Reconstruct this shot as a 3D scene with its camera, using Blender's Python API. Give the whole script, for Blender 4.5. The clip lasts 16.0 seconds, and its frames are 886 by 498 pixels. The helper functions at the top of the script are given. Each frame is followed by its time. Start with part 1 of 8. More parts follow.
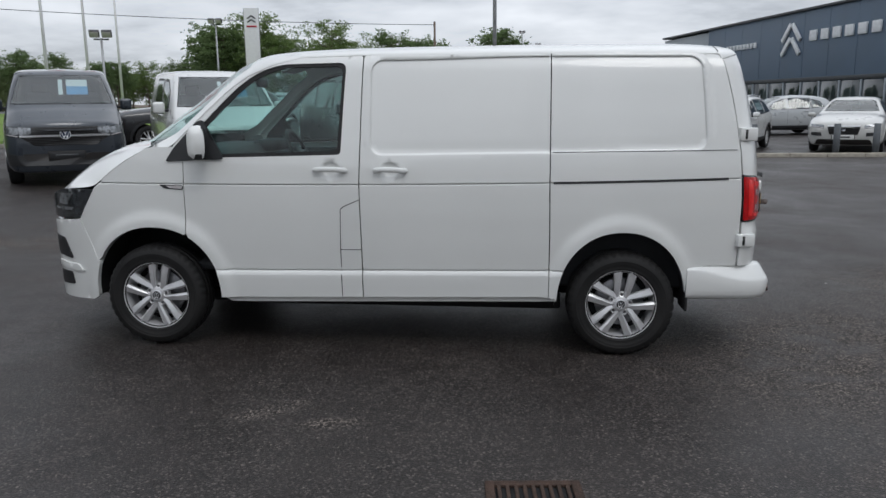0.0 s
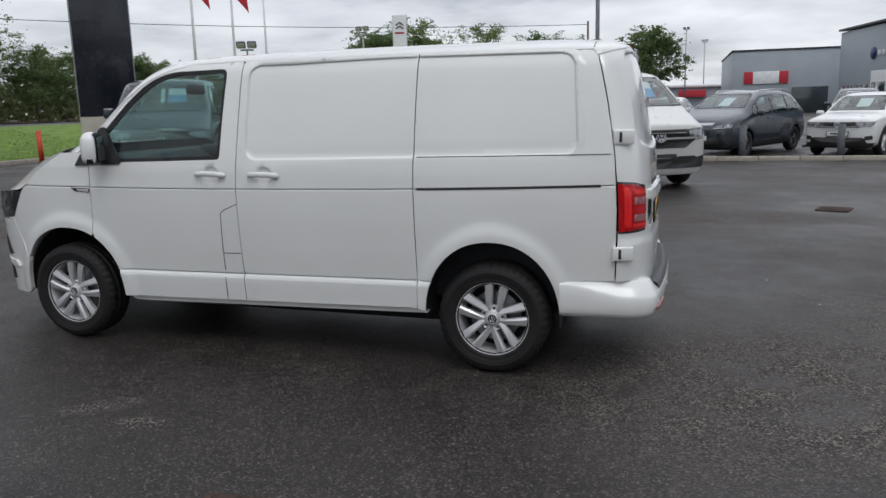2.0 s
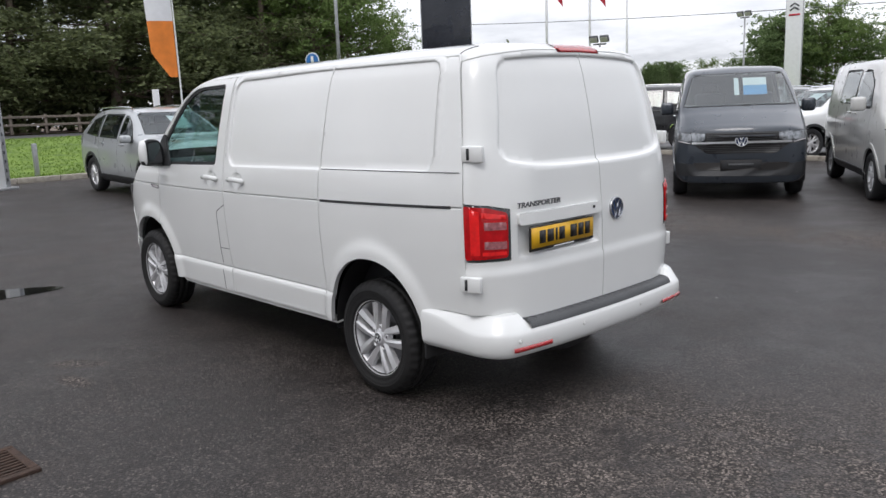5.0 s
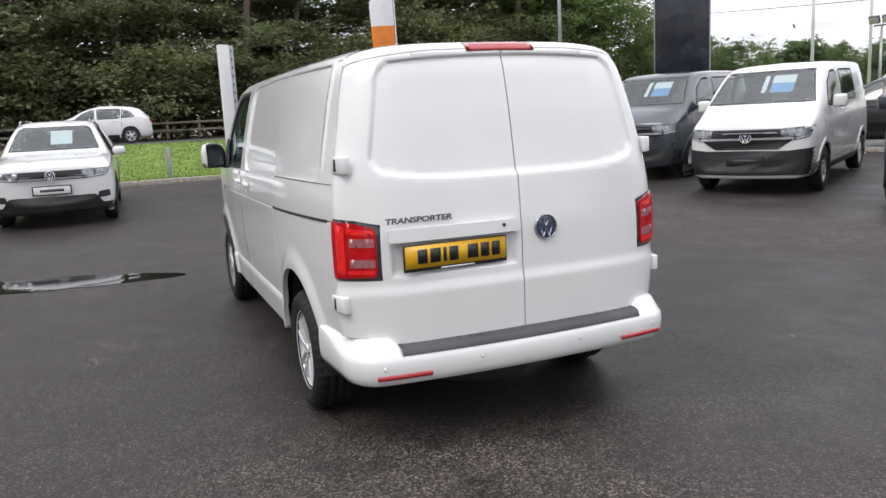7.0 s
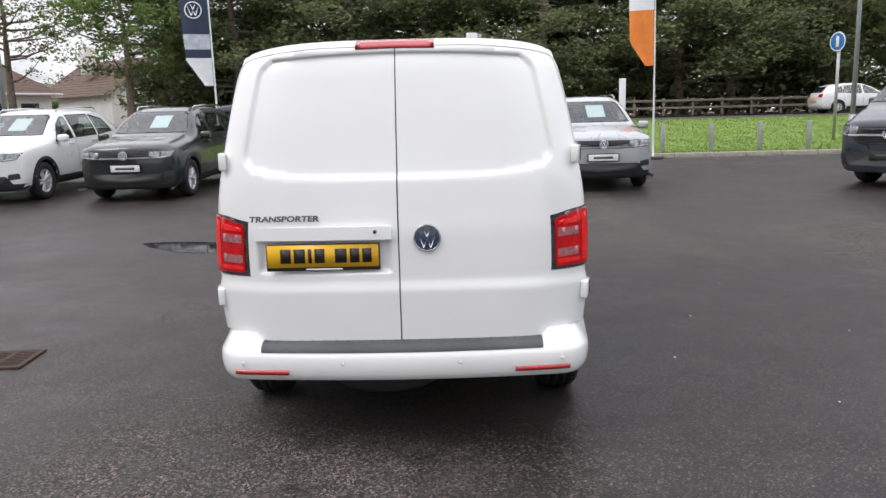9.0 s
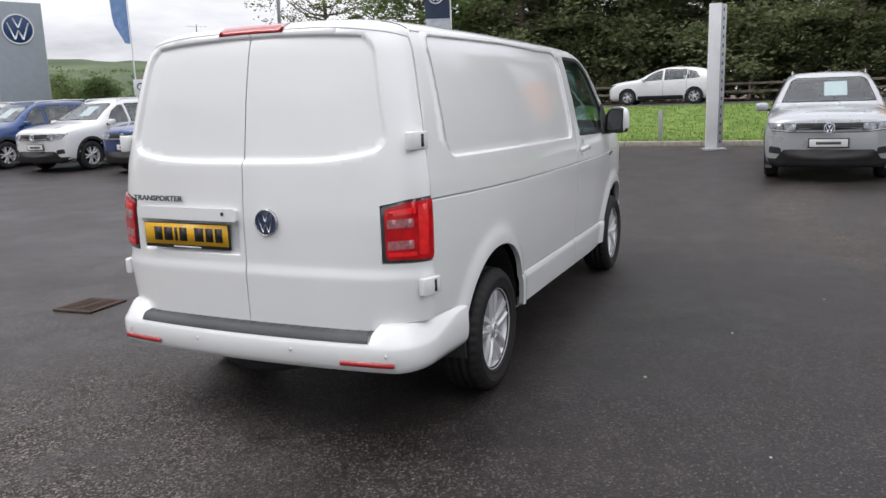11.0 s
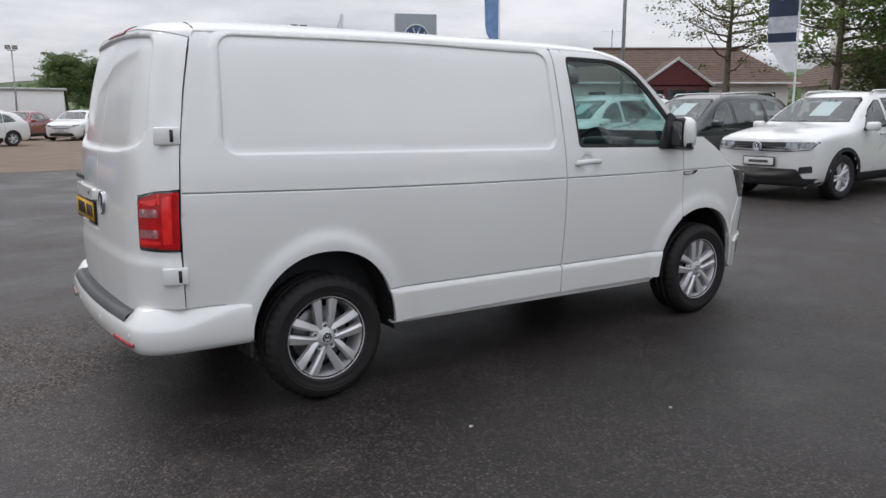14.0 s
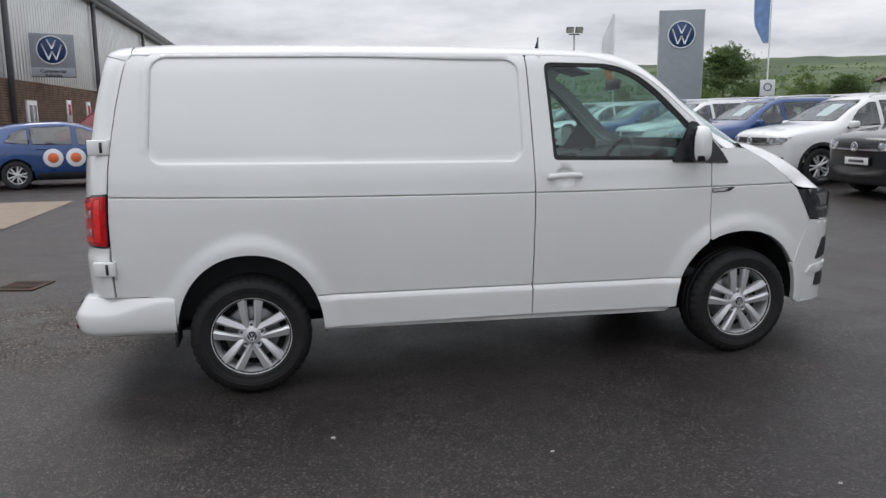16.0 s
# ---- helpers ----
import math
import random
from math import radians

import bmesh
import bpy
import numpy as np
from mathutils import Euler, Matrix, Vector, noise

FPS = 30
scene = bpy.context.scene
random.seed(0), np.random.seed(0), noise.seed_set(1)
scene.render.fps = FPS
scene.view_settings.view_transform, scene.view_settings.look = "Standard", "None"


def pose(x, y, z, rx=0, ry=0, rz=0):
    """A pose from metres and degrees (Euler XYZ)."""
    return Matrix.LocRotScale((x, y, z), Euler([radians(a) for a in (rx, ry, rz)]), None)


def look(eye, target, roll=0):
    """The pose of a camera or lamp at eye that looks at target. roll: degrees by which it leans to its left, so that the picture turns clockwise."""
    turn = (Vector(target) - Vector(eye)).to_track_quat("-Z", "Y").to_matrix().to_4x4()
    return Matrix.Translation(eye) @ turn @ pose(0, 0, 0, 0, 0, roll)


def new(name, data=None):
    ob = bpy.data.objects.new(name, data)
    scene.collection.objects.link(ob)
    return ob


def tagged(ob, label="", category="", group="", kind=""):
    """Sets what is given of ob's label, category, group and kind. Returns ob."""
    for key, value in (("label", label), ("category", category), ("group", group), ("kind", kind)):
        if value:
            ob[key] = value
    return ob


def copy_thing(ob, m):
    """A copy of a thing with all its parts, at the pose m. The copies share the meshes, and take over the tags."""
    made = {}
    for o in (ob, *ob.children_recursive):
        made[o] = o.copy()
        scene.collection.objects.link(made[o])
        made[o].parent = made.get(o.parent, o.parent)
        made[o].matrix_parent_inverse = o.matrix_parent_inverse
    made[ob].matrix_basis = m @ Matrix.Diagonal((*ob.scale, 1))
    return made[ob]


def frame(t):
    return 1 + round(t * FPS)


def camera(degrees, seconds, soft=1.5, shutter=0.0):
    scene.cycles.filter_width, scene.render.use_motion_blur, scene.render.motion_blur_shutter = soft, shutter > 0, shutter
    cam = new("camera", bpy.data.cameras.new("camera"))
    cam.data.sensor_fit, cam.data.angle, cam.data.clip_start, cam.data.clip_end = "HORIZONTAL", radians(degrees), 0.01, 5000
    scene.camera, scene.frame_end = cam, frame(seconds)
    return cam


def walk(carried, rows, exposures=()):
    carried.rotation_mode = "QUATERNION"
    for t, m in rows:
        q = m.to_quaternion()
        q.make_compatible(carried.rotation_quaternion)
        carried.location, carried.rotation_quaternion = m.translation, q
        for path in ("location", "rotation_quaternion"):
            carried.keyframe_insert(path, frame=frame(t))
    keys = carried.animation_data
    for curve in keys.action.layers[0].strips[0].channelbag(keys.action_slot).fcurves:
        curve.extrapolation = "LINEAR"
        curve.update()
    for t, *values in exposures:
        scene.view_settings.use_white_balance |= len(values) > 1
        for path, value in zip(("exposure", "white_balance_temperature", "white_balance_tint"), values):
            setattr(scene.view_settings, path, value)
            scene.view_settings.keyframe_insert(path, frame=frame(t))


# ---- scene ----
cam = camera(59.9, 16.0)
PATH = [
    (0, (0.776, -5.637, 1.582), (0.617, -3.68, 1.205), -0.6),
    (0.5, (1.22, -5.539, 1.558), (0.992, -3.588, 1.184), -0.6),
    (1, (1.676, -5.453, 1.549), (1.314, -3.521, 1.181), -1.1),
    (1.5, (2.107, -5.35, 1.541), (1.631, -3.442, 1.174), -1.1),
    (2, (2.526, -5.162, 1.556), (1.946, -3.283, 1.192), -1.5),
    (2.5, (3.002, -4.999, 1.549), (2.268, -3.176, 1.178), -2.0),
    (3, (3.387, -4.73, 1.538), (2.544, -2.955, 1.165), -2.2),
    (3.5, (3.802, -4.455, 1.542), (2.811, -2.757, 1.176), -2.7),
    (4, (4.187, -4.172, 1.551), (3.053, -2.565, 1.189), -1.8),
    (4.5, (4.515, -3.836, 1.573), (3.255, -2.323, 1.219), -2.0),
    (5, (4.87, -3.498, 1.58), (3.428, -2.159, 1.227), -2.2),
    (5.2, (4.973, -3.348, 1.562), (3.483, -2.061, 1.21), -2.1),
    (7.3, (5.734, -1.451, 1.554), (3.873, -0.803, 1.215), -2.7),
    (7.5, (5.78, -1.256, 1.556), (3.899, -0.67, 1.211), -2.4),
    (8, (5.822, -0.757, 1.552), (3.899, -0.331, 1.204), -2.1),
    (8.5, (5.874, -0.224, 1.545), (3.911, -0.051, 1.202), -2.0),
    (8.7, (5.877, -0.026, 1.558), (3.908, 0.054, 1.216), -1.8),
    (10.8, (5.339, 2.111, 1.509), (3.503, 1.407, 1.143), -1.4),
    (11, (5.257, 2.305, 1.521), (3.466, 1.497, 1.15), -1.8),
    (11.5, (4.97, 2.692, 1.495), (3.276, 1.695, 1.125), -1.9),
    (12, (4.668, 3.071, 1.493), (3.069, 1.927, 1.124), -1.5),
    (12.5, (4.364, 3.476, 1.504), (2.873, 2.194, 1.139), -0.8),
    (13, (3.99, 3.802, 1.5), (2.616, 2.394, 1.137), -0.4),
    (13.5, (3.617, 4.173, 1.49), (2.414, 2.616, 1.133), -0.6),
    (14, (3.186, 4.433, 1.465), (2.074, 2.807, 1.121), 0.1),
    (14.5, (2.734, 4.679, 1.47), (1.798, 2.943, 1.139), -0.3),
    (15, (2.259, 4.854, 1.475), (1.489, 3.04, 1.136), -0.2),
    (15.5, (1.795, 4.979, 1.489), (1.178, 3.106, 1.155), -0.2),
    (16, (1.299, 5.166, 1.518), (0.899, 3.236, 1.178), -0.4),
]
EXPOSURES = [(0, -0.46, 6200, 10), (1.5, -0.45, 6250, 10.5), (2.5, -0.36, 6280, 11), (4, -0.1, 6320, 12), (5, 0.04, 6380, 13), (7.5, 0.37, 6500, 14.5), (8.5, 0.44, 6500, 14.5), (11, 0.20, 6450, 14), (12.5, 0.07, 6420, 13.5), (14, -0.06, 6400, 13), (15, -0.08, 6400, 12.5), (16, -0.04, 6400, 12)]
walk(cam, [(t, look(eye, target, roll)) for t, eye, target, roll in PATH], EXPOSURES)

# ---- light ----
SUN_EL, SUN_AZ = 52.0, 150.0
world = bpy.data.worlds.new("overcast_sky")
scene.world = world
world.use_nodes = True


def build_sky():
    nt = world.node_tree
    nt.nodes.clear()
    out = nt.nodes.new("ShaderNodeOutputWorld")
    bg = nt.nodes.new("ShaderNodeBackground")
    sky = nt.nodes.new("ShaderNodeTexSky")
    sky.sky_type, sky.sun_disc = "NISHITA", False
    sky.sun_elevation, sky.sun_rotation = radians(SUN_EL), radians(SUN_AZ)
    tc = nt.nodes.new("ShaderNodeTexCoord")
    sep = nt.nodes.new("ShaderNodeSeparateXYZ")
    nt.links.new(tc.outputs["Generated"], sep.inputs[0])
    # clouds lie on a flat layer: direction divided by height
    h = nt.nodes.new("ShaderNodeMath"); h.operation = "MAXIMUM"; h.inputs[1].default_value = 0.0
    nt.links.new(sep.outputs[2], h.inputs[0])
    h2 = nt.nodes.new("ShaderNodeMath"); h2.operation = "ADD"; h2.inputs[1].default_value = 0.16
    nt.links.new(h.outputs[0], h2.inputs[0])
    dv = nt.nodes.new("ShaderNodeVectorMath"); dv.operation = "DIVIDE"
    cmb = nt.nodes.new("ShaderNodeCombineXYZ")
    for k in range(3):
        nt.links.new(h2.outputs[0], cmb.inputs[k])
    nt.links.new(tc.outputs["Generated"], dv.inputs[0])
    nt.links.new(cmb.outputs[0], dv.inputs[1])
    n1 = nt.nodes.new("ShaderNodeTexNoise")
    n1.inputs["Scale"].default_value, n1.inputs["Detail"].default_value = 0.9, 7.0
    n1.inputs["Roughness"].default_value = 0.55
    drift = nt.nodes.new("ShaderNodeVectorMath"); drift.operation = "ADD"; drift.inputs[1].default_value = (3.7, 1.3, 0.0)
    nt.links.new(dv.outputs[0], drift.inputs[0])
    nt.links.new(drift.outputs[0], n1.inputs["Vector"])
    ramp = nt.nodes.new("ShaderNodeValToRGB")
    e = ramp.color_ramp.elements
    e[0].position, e[0].color = 0.33, (0.44, 0.46, 0.49, 1)
    e[1].position, e[1].color = 0.66, (1.12, 1.13, 1.15, 1)
    mid = ramp.color_ramp.elements.new(0.48); mid.color = (0.80, 0.82, 0.85, 1)
    nt.links.new(n1.outputs["Fac"], ramp.inputs[0])
    # the overcast dome is brighter overhead than at the horizon
    dome = nt.nodes.new("ShaderNodeMath"); dome.operation = "MULTIPLY_ADD"
    dome.inputs[1].default_value, dome.inputs[2].default_value = 1.35, 0.74
    nt.links.new(h.outputs[0], dome.inputs[0])
    lit = nt.nodes.new("ShaderNodeMix"); lit.data_type, lit.blend_type = "RGBA", "MULTIPLY"
    lit.inputs["Factor"].default_value = 1.0
    nt.links.new(ramp.outputs[0], lit.inputs["A"])
    # thinner, brighter cloud beyond the showroom
    side_ = nt.nodes.new("ShaderNodeVectorMath"); side_.operation = "DOT_PRODUCT"
    side_.inputs[1].default_value = (0.25, 0.97, 0)
    nt.links.new(tc.outputs["Generated"], side_.inputs[0])
    glow = nt.nodes.new("ShaderNodeMath"); glow.operation = "MULTIPLY_ADD"
    glow.inputs[1].default_value, glow.inputs[2].default_value = 0.2, 1.0
    nt.links.new(side_.outputs["Value"], glow.inputs[0])
    low = nt.nodes.new("ShaderNodeMapRange"); low.interpolation_type = "SMOOTHSTEP"
    for k_, v_ in (("From Min", 0.0), ("From Max", 0.26), ("To Min", 1.27), ("To Max", 0.98)):
        low.inputs[k_].default_value = v_
    nt.links.new(h.outputs[0], low.inputs["Value"])
    band = nt.nodes.new("ShaderNodeMath"); band.operation = "MULTIPLY"
    nt.links.new(glow.outputs[0], band.inputs[0]); nt.links.new(low.outputs[0], band.inputs[1])
    both = nt.nodes.new("ShaderNodeMath"); both.operation = "MULTIPLY"
    nt.links.new(dome.outputs[0], both.inputs[0]); nt.links.new(band.outputs[0], both.inputs[1])
    nt.links.new(both.outputs[0], lit.inputs["B"])
    dim = nt.nodes.new("ShaderNodeMix"); dim.data_type, dim.blend_type = "RGBA", "MULTIPLY"
    dim.inputs["Factor"].default_value = 1.0
    dim.inputs["B"].default_value = (0.10, 0.10, 0.10, 1)
    nt.links.new(sky.outputs[0], dim.inputs["A"])
    mix = nt.nodes.new("ShaderNodeMix"); mix.data_type = "RGBA"
    mix.inputs["Factor"].default_value = 0.9
    nt.links.new(dim.outputs["Result"], mix.inputs["A"])
    nt.links.new(lit.outputs["Result"], mix.inputs["B"])
    nt.links.new(mix.outputs["Result"], bg.inputs[0])
    bg.inputs[1].default_value = 1.0
    nt.links.new(bg.outputs[0], out.inputs[0])


build_sky()
sun_data = bpy.data.lights.new("sun", "SUN")
sun_data.energy, sun_data.angle, sun_data.color = 0.8, radians(25), (1.0, 0.96, 0.9)
sun = new("sun", sun_data)
sun.matrix_world = look((0, 0, 30), (30 * math.sin(radians(SUN_AZ)) / math.tan(radians(SUN_EL)) * -1, -30 * math.cos(radians(SUN_AZ)) / math.tan(radians(SUN_EL)), 0))


# ---- materials ----
def mat(name, col, rough=0.5, metal=0.0, var=0.12, scale=5.0, bump=0.0, bscale=120.0, coat=0.0, col2=None, rvar=0.1, spec=0.5, detail=6.0):
    m = bpy.data.materials.new(name)
    m.use_nodes = True
    nt = m.node_tree
    b = nt.nodes["Principled BSDF"]
    tc = nt.nodes.new("ShaderNodeTexCoord")
    n1 = nt.nodes.new("ShaderNodeTexNoise")
    n1.inputs["Scale"].default_value, n1.inputs["Detail"].default_value = scale, detail
    nt.links.new(tc.outputs["Object"], n1.inputs["Vector"])
    mix = nt.nodes.new("ShaderNodeMix"); mix.data_type = "RGBA"
    a = [min(1, c * (1 - var)) for c in col]
    c2 = col2 or [min(1, c * (1 + var)) for c in col]
    mix.inputs["A"].default_value, mix.inputs["B"].default_value = (*a, 1), (*c2, 1)
    st = nt.nodes.new("ShaderNodeMapRange")
    st.inputs["From Min"].default_value, st.inputs["From Max"].default_value = 0.3, 0.7
    nt.links.new(n1.outputs["Fac"], st.inputs["Value"])
    nt.links.new(st.outputs[0], mix.inputs["Factor"])
    nt.links.new(mix.outputs["Result"], b.inputs["Base Color"])
    b.inputs["Metallic"].default_value = metal
    b.inputs["Specular IOR Level"].default_value = spec
    rr = nt.nodes.new("ShaderNodeMapRange")
    rr.inputs["To Min"].default_value, rr.inputs["To Max"].default_value = max(0.02, rough - rvar), min(1, rough + rvar)
    nt.links.new(n1.outputs["Fac"], rr.inputs["Value"])
    nt.links.new(rr.outputs[0], b.inputs["Roughness"])
    if coat:
        b.inputs["Coat Weight"].default_value, b.inputs["Coat Roughness"].default_value = coat, 0.06
    if bump:
        n2 = nt.nodes.new("ShaderNodeTexNoise")
        n2.inputs["Scale"].default_value, n2.inputs["Detail"].default_value = bscale, 4.0
        nt.links.new(tc.outputs["Object"], n2.inputs["Vector"])
        bp = nt.nodes.new("ShaderNodeBump")
        bp.inputs["Strength"].default_value, bp.inputs["Distance"].default_value = min(1, bump), 0.01
        nt.links.new(n2.outputs["Fac"], bp.inputs["Height"])
        nt.links.new(bp.outputs[0], b.inputs["Normal"])
    return m


def car_paint(name, metallic=0.0):
    """Lacquered paint in the colour that each body carries, with a trace of road dust."""
    m = mat(name, (0.8, 0.8, 0.8), 0.3, metallic, coat=1.0)
    nt = m.node_tree
    b = nt.nodes["Principled BSDF"]
    info = nt.nodes.new("ShaderNodeObjectInfo")
    n = nt.nodes.new("ShaderNodeTexNoise")
    n.inputs["Scale"].default_value = 2.5
    tc = nt.nodes.new("ShaderNodeTexCoord")
    nt.links.new(tc.outputs["Object"], n.inputs["Vector"])
    mr = nt.nodes.new("ShaderNodeMapRange")
    mr.inputs["To Min"].default_value, mr.inputs["To Max"].default_value = 0.0, 0.02
    nt.links.new(n.outputs["Fac"], mr.inputs["Value"])
    mix = nt.nodes.new("ShaderNodeMix"); mix.data_type = "RGBA"
    mix.inputs["B"].default_value = (0.25, 0.24, 0.22, 1)
    nt.links.new(info.outputs["Color"], mix.inputs["A"])
    nt.links.new(mr.outputs[0], mix.inputs["Factor"])
    nt.links.new(mix.outputs["Result"], b.inputs["Base Color"])
    return m


def pane(name, tint, clear, rough=0.02, shine=0.055):
    """Thin glass: a clear tinted sheet under a glossy reflection."""
    m = bpy.data.materials.new(name)
    m.use_nodes = True
    nt = m.node_tree
    nt.nodes.clear()
    out = nt.nodes.new("ShaderNodeOutputMaterial")
    tr = nt.nodes.new("ShaderNodeBsdfTransparent"); tr.inputs[0].default_value = (*tint, 1)
    gl = nt.nodes.new("ShaderNodeBsdfGlossy"); gl.inputs["Roughness"].default_value = rough
    gl.inputs[0].default_value = (0.95, 0.97, 0.97, 1)
    df = nt.nodes.new("ShaderNodeBsdfDiffuse"); df.inputs[0].default_value = (0.02, 0.028, 0.027, 1)
    m1 = nt.nodes.new("ShaderNodeMixShader"); m1.inputs[0].default_value = clear
    nt.links.new(df.outputs[0], m1.inputs[1]); nt.links.new(tr.outputs[0], m1.inputs[2])
    lw = nt.nodes.new("ShaderNodeLayerWeight"); lw.inputs[0].default_value = 0.5
    pw = nt.nodes.new("ShaderNodeMath"); pw.operation = "POWER"; pw.inputs[1].default_value = 4.5
    nt.links.new(lw.outputs["Facing"], pw.inputs[0])
    fr = nt.nodes.new("ShaderNodeMath"); fr.operation = "MULTIPLY_ADD"; fr.inputs[1].default_value, fr.inputs[2].default_value = 0.9, shine
    nt.links.new(pw.outputs[0], fr.inputs[0])
    m2 = nt.nodes.new("ShaderNodeMixShader")
    nt.links.new(fr.outputs[0], m2.inputs[0]); nt.links.new(m1.outputs[0], m2.inputs[1]); nt.links.new(gl.outputs[0], m2.inputs[2])
    nt.links.new(m2.outputs[0], out.inputs[0])
    return m


M = {}
M["white"] = mat("white_van_paint", (0.78, 0.79, 0.775), 0.32, var=0.025, scale=1.3, coat=1.0, rvar=0.06)
M["white_lo"] = mat("white_sill_paint", (0.74, 0.745, 0.72), 0.4, var=0.05, scale=4, coat=0.6)
M["paint"] = car_paint("car_paint")
M["paint_m"] = car_paint("car_paint_metallic", 0.25)
M["plastic"] = mat("black_plastic", (0.022, 0.023, 0.025), 0.5, var=0.25, bump=0.15, bscale=300)
M["rubber"] = mat("rubber", (0.018, 0.018, 0.019), 0.75, var=0.3, scale=9, bump=0.2, bscale=150)
M["tyre"] = mat("dusty_tyre_rubber", (0.0115, 0.0115, 0.012), 0.66, var=0.3, scale=5, bump=0.15, bscale=150, col2=(0.019, 0.0182, 0.0178), spec=0.35)
M["grey_plastic"] = mat("grey_plastic", (0.075, 0.078, 0.082), 0.55, var=0.2, bump=0.3, bscale=400)
M["under"] = mat("underbody", (0.012, 0.012, 0.013), 0.9, var=0.4)
M["gap"] = mat("shut_line_shadow_gap", (0.03, 0.03, 0.032), 0.8)
M["alloy"] = mat("silver_alloy", (0.66, 0.66, 0.67), 0.34, 0.5, var=0.06, scale=12)
M["alloy_dark"] = mat("dark_alloy", (0.09, 0.09, 0.1), 0.35, 0.7, var=0.2)
M["chrome"] = mat("chrome", (0.8, 0.81, 0.82), 0.1, 1.0, var=0.04, rvar=0.03)
# stands in for rounded chrome: its sky reflection is put into the pale colour
M["bright_trim"] = mat("bright_trim", (0.72, 0.73, 0.75), 0.3, 0.25, var=0.05, rvar=0.05)
M["bright_badge"] = mat("dark_chrome", (0.42, 0.43, 0.45), 0.22, 0.8, var=0.1, rvar=0.03)
M["steel"] = mat("brake_steel", (0.25, 0.25, 0.26), 0.4, 0.9, var=0.3, scale=20)
M["red_lens"] = mat("red_lens", (0.46, 0.003, 0.006), 0.2, var=0.3, scale=18, coat=0.5, rvar=0.04, spec=0.3)
M["red_bright"] = mat("bright_red_lens", (0.80, 0.012, 0.012), 0.25, var=0.15, scale=30, coat=0.5, rvar=0.04)
M["red_dark"] = mat("red_reflector", (0.38, 0.01, 0.012), 0.2, var=0.1, coat=1.0)
M["pale_lens"] = mat("pale_pink_lens", (0.34, 0.12, 0.13), 0.15, var=0.3, scale=60, coat=1.0)
M["clear_lens"] = mat("clear_lens", (0.55, 0.52, 0.53), 0.15, var=0.15, scale=30, coat=1.0)
M["lamp_dark"] = mat("headlamp_housing", (0.05, 0.055, 0.06), 0.12, 0.3, var=0.4, scale=18, coat=1.0)
M["lamp_bright"] = mat("headlamp_reflector", (0.26, 0.275, 0.29), 0.12, 0.5, var=0.55, scale=22, coat=1.0)
M["plate_y"] = mat("yellow_plate", (0.75, 0.42, 0.015), 0.35, var=0.05, scale=20)
M["plate_w"] = mat("white_plate", (0.75, 0.75, 0.73), 0.35, var=0.05)
M["ink"] = mat("black_ink", (0.015, 0.013, 0.012), 0.45)
M["badge_blue"] = mat("badge_blue", (0.02, 0.04, 0.10), 0.25, var=0.2, coat=1.0)
M["logo_blue"] = mat("logo_blue", (0.012, 0.045, 0.14), 0.4, var=0.1)
M["glass"] = pane("window_glass", (0.63, 0.82, 0.79), 0.93)
M["glass_dark"] = pane("car_glass", (0.70, 0.80, 0.79), 0.92, 0.02, 0.12)
M["seat"] = mat("dark_seat_cloth", (0.03, 0.031, 0.034), 0.85, var=0.3, scale=30)
M["trim"] = mat("dark_interior_trim", (0.022, 0.024, 0.027), 0.65, var=0.25)
M["trim_grey"] = mat("grey_headliner", (0.30, 0.31, 0.31), 0.85, var=0.1)
M["paper"] = mat("white_paper", (0.72, 0.76, 0.78), 0.6, var=0.05)
M["paper_blue"] = mat("blue_paper", (0.10, 0.33, 0.62), 0.6, var=0.1)
M["paper_green"] = mat("pale_green_paper", (0.42, 0.7, 0.55), 0.6, var=0.05)
M["white_metal"] = mat("white_painted_metal", (0.72, 0.73, 0.73), 0.4, var=0.06, scale=3)
M["galv"] = mat("galvanised_steel", (0.38, 0.39, 0.40), 0.45, 0.5, var=0.15, scale=12)
M["dark_metal"] = mat("dark_painted_metal", (0.06, 0.065, 0.07), 0.5, var=0.15)
M["rust"] = mat("rusty_cast_iron", (0.06, 0.036, 0.026), 0.75, 0.3, var=0.4, scale=25, bump=0.5, bscale=120)
M["bark"] = mat("bark", (0.15, 0.115, 0.09), 0.9, var=0.35, scale=8, bump=0.8, bscale=40)
M["wood"] = mat("weathered_wood", (0.20, 0.17, 0.14), 0.8, var=0.25, scale=14, bump=0.4, bscale=60)
M["post_dark"] = mat("grey_bollard", (0.10, 0.11, 0.12), 0.7, var=0.2, scale=10)
M["kerb"] = mat("concrete_kerb", (0.36, 0.33, 0.28), 0.85, var=0.2, scale=9, bump=0.5, bscale=90)
M["stone"] = mat("pale_grit", (0.42, 0.41, 0.39), 0.8)
M["puddle"] = mat("standing_water", (0.012, 0.012, 0.012), 0.03, var=0.2, rvar=0.02, bump=0.02, bscale=6)


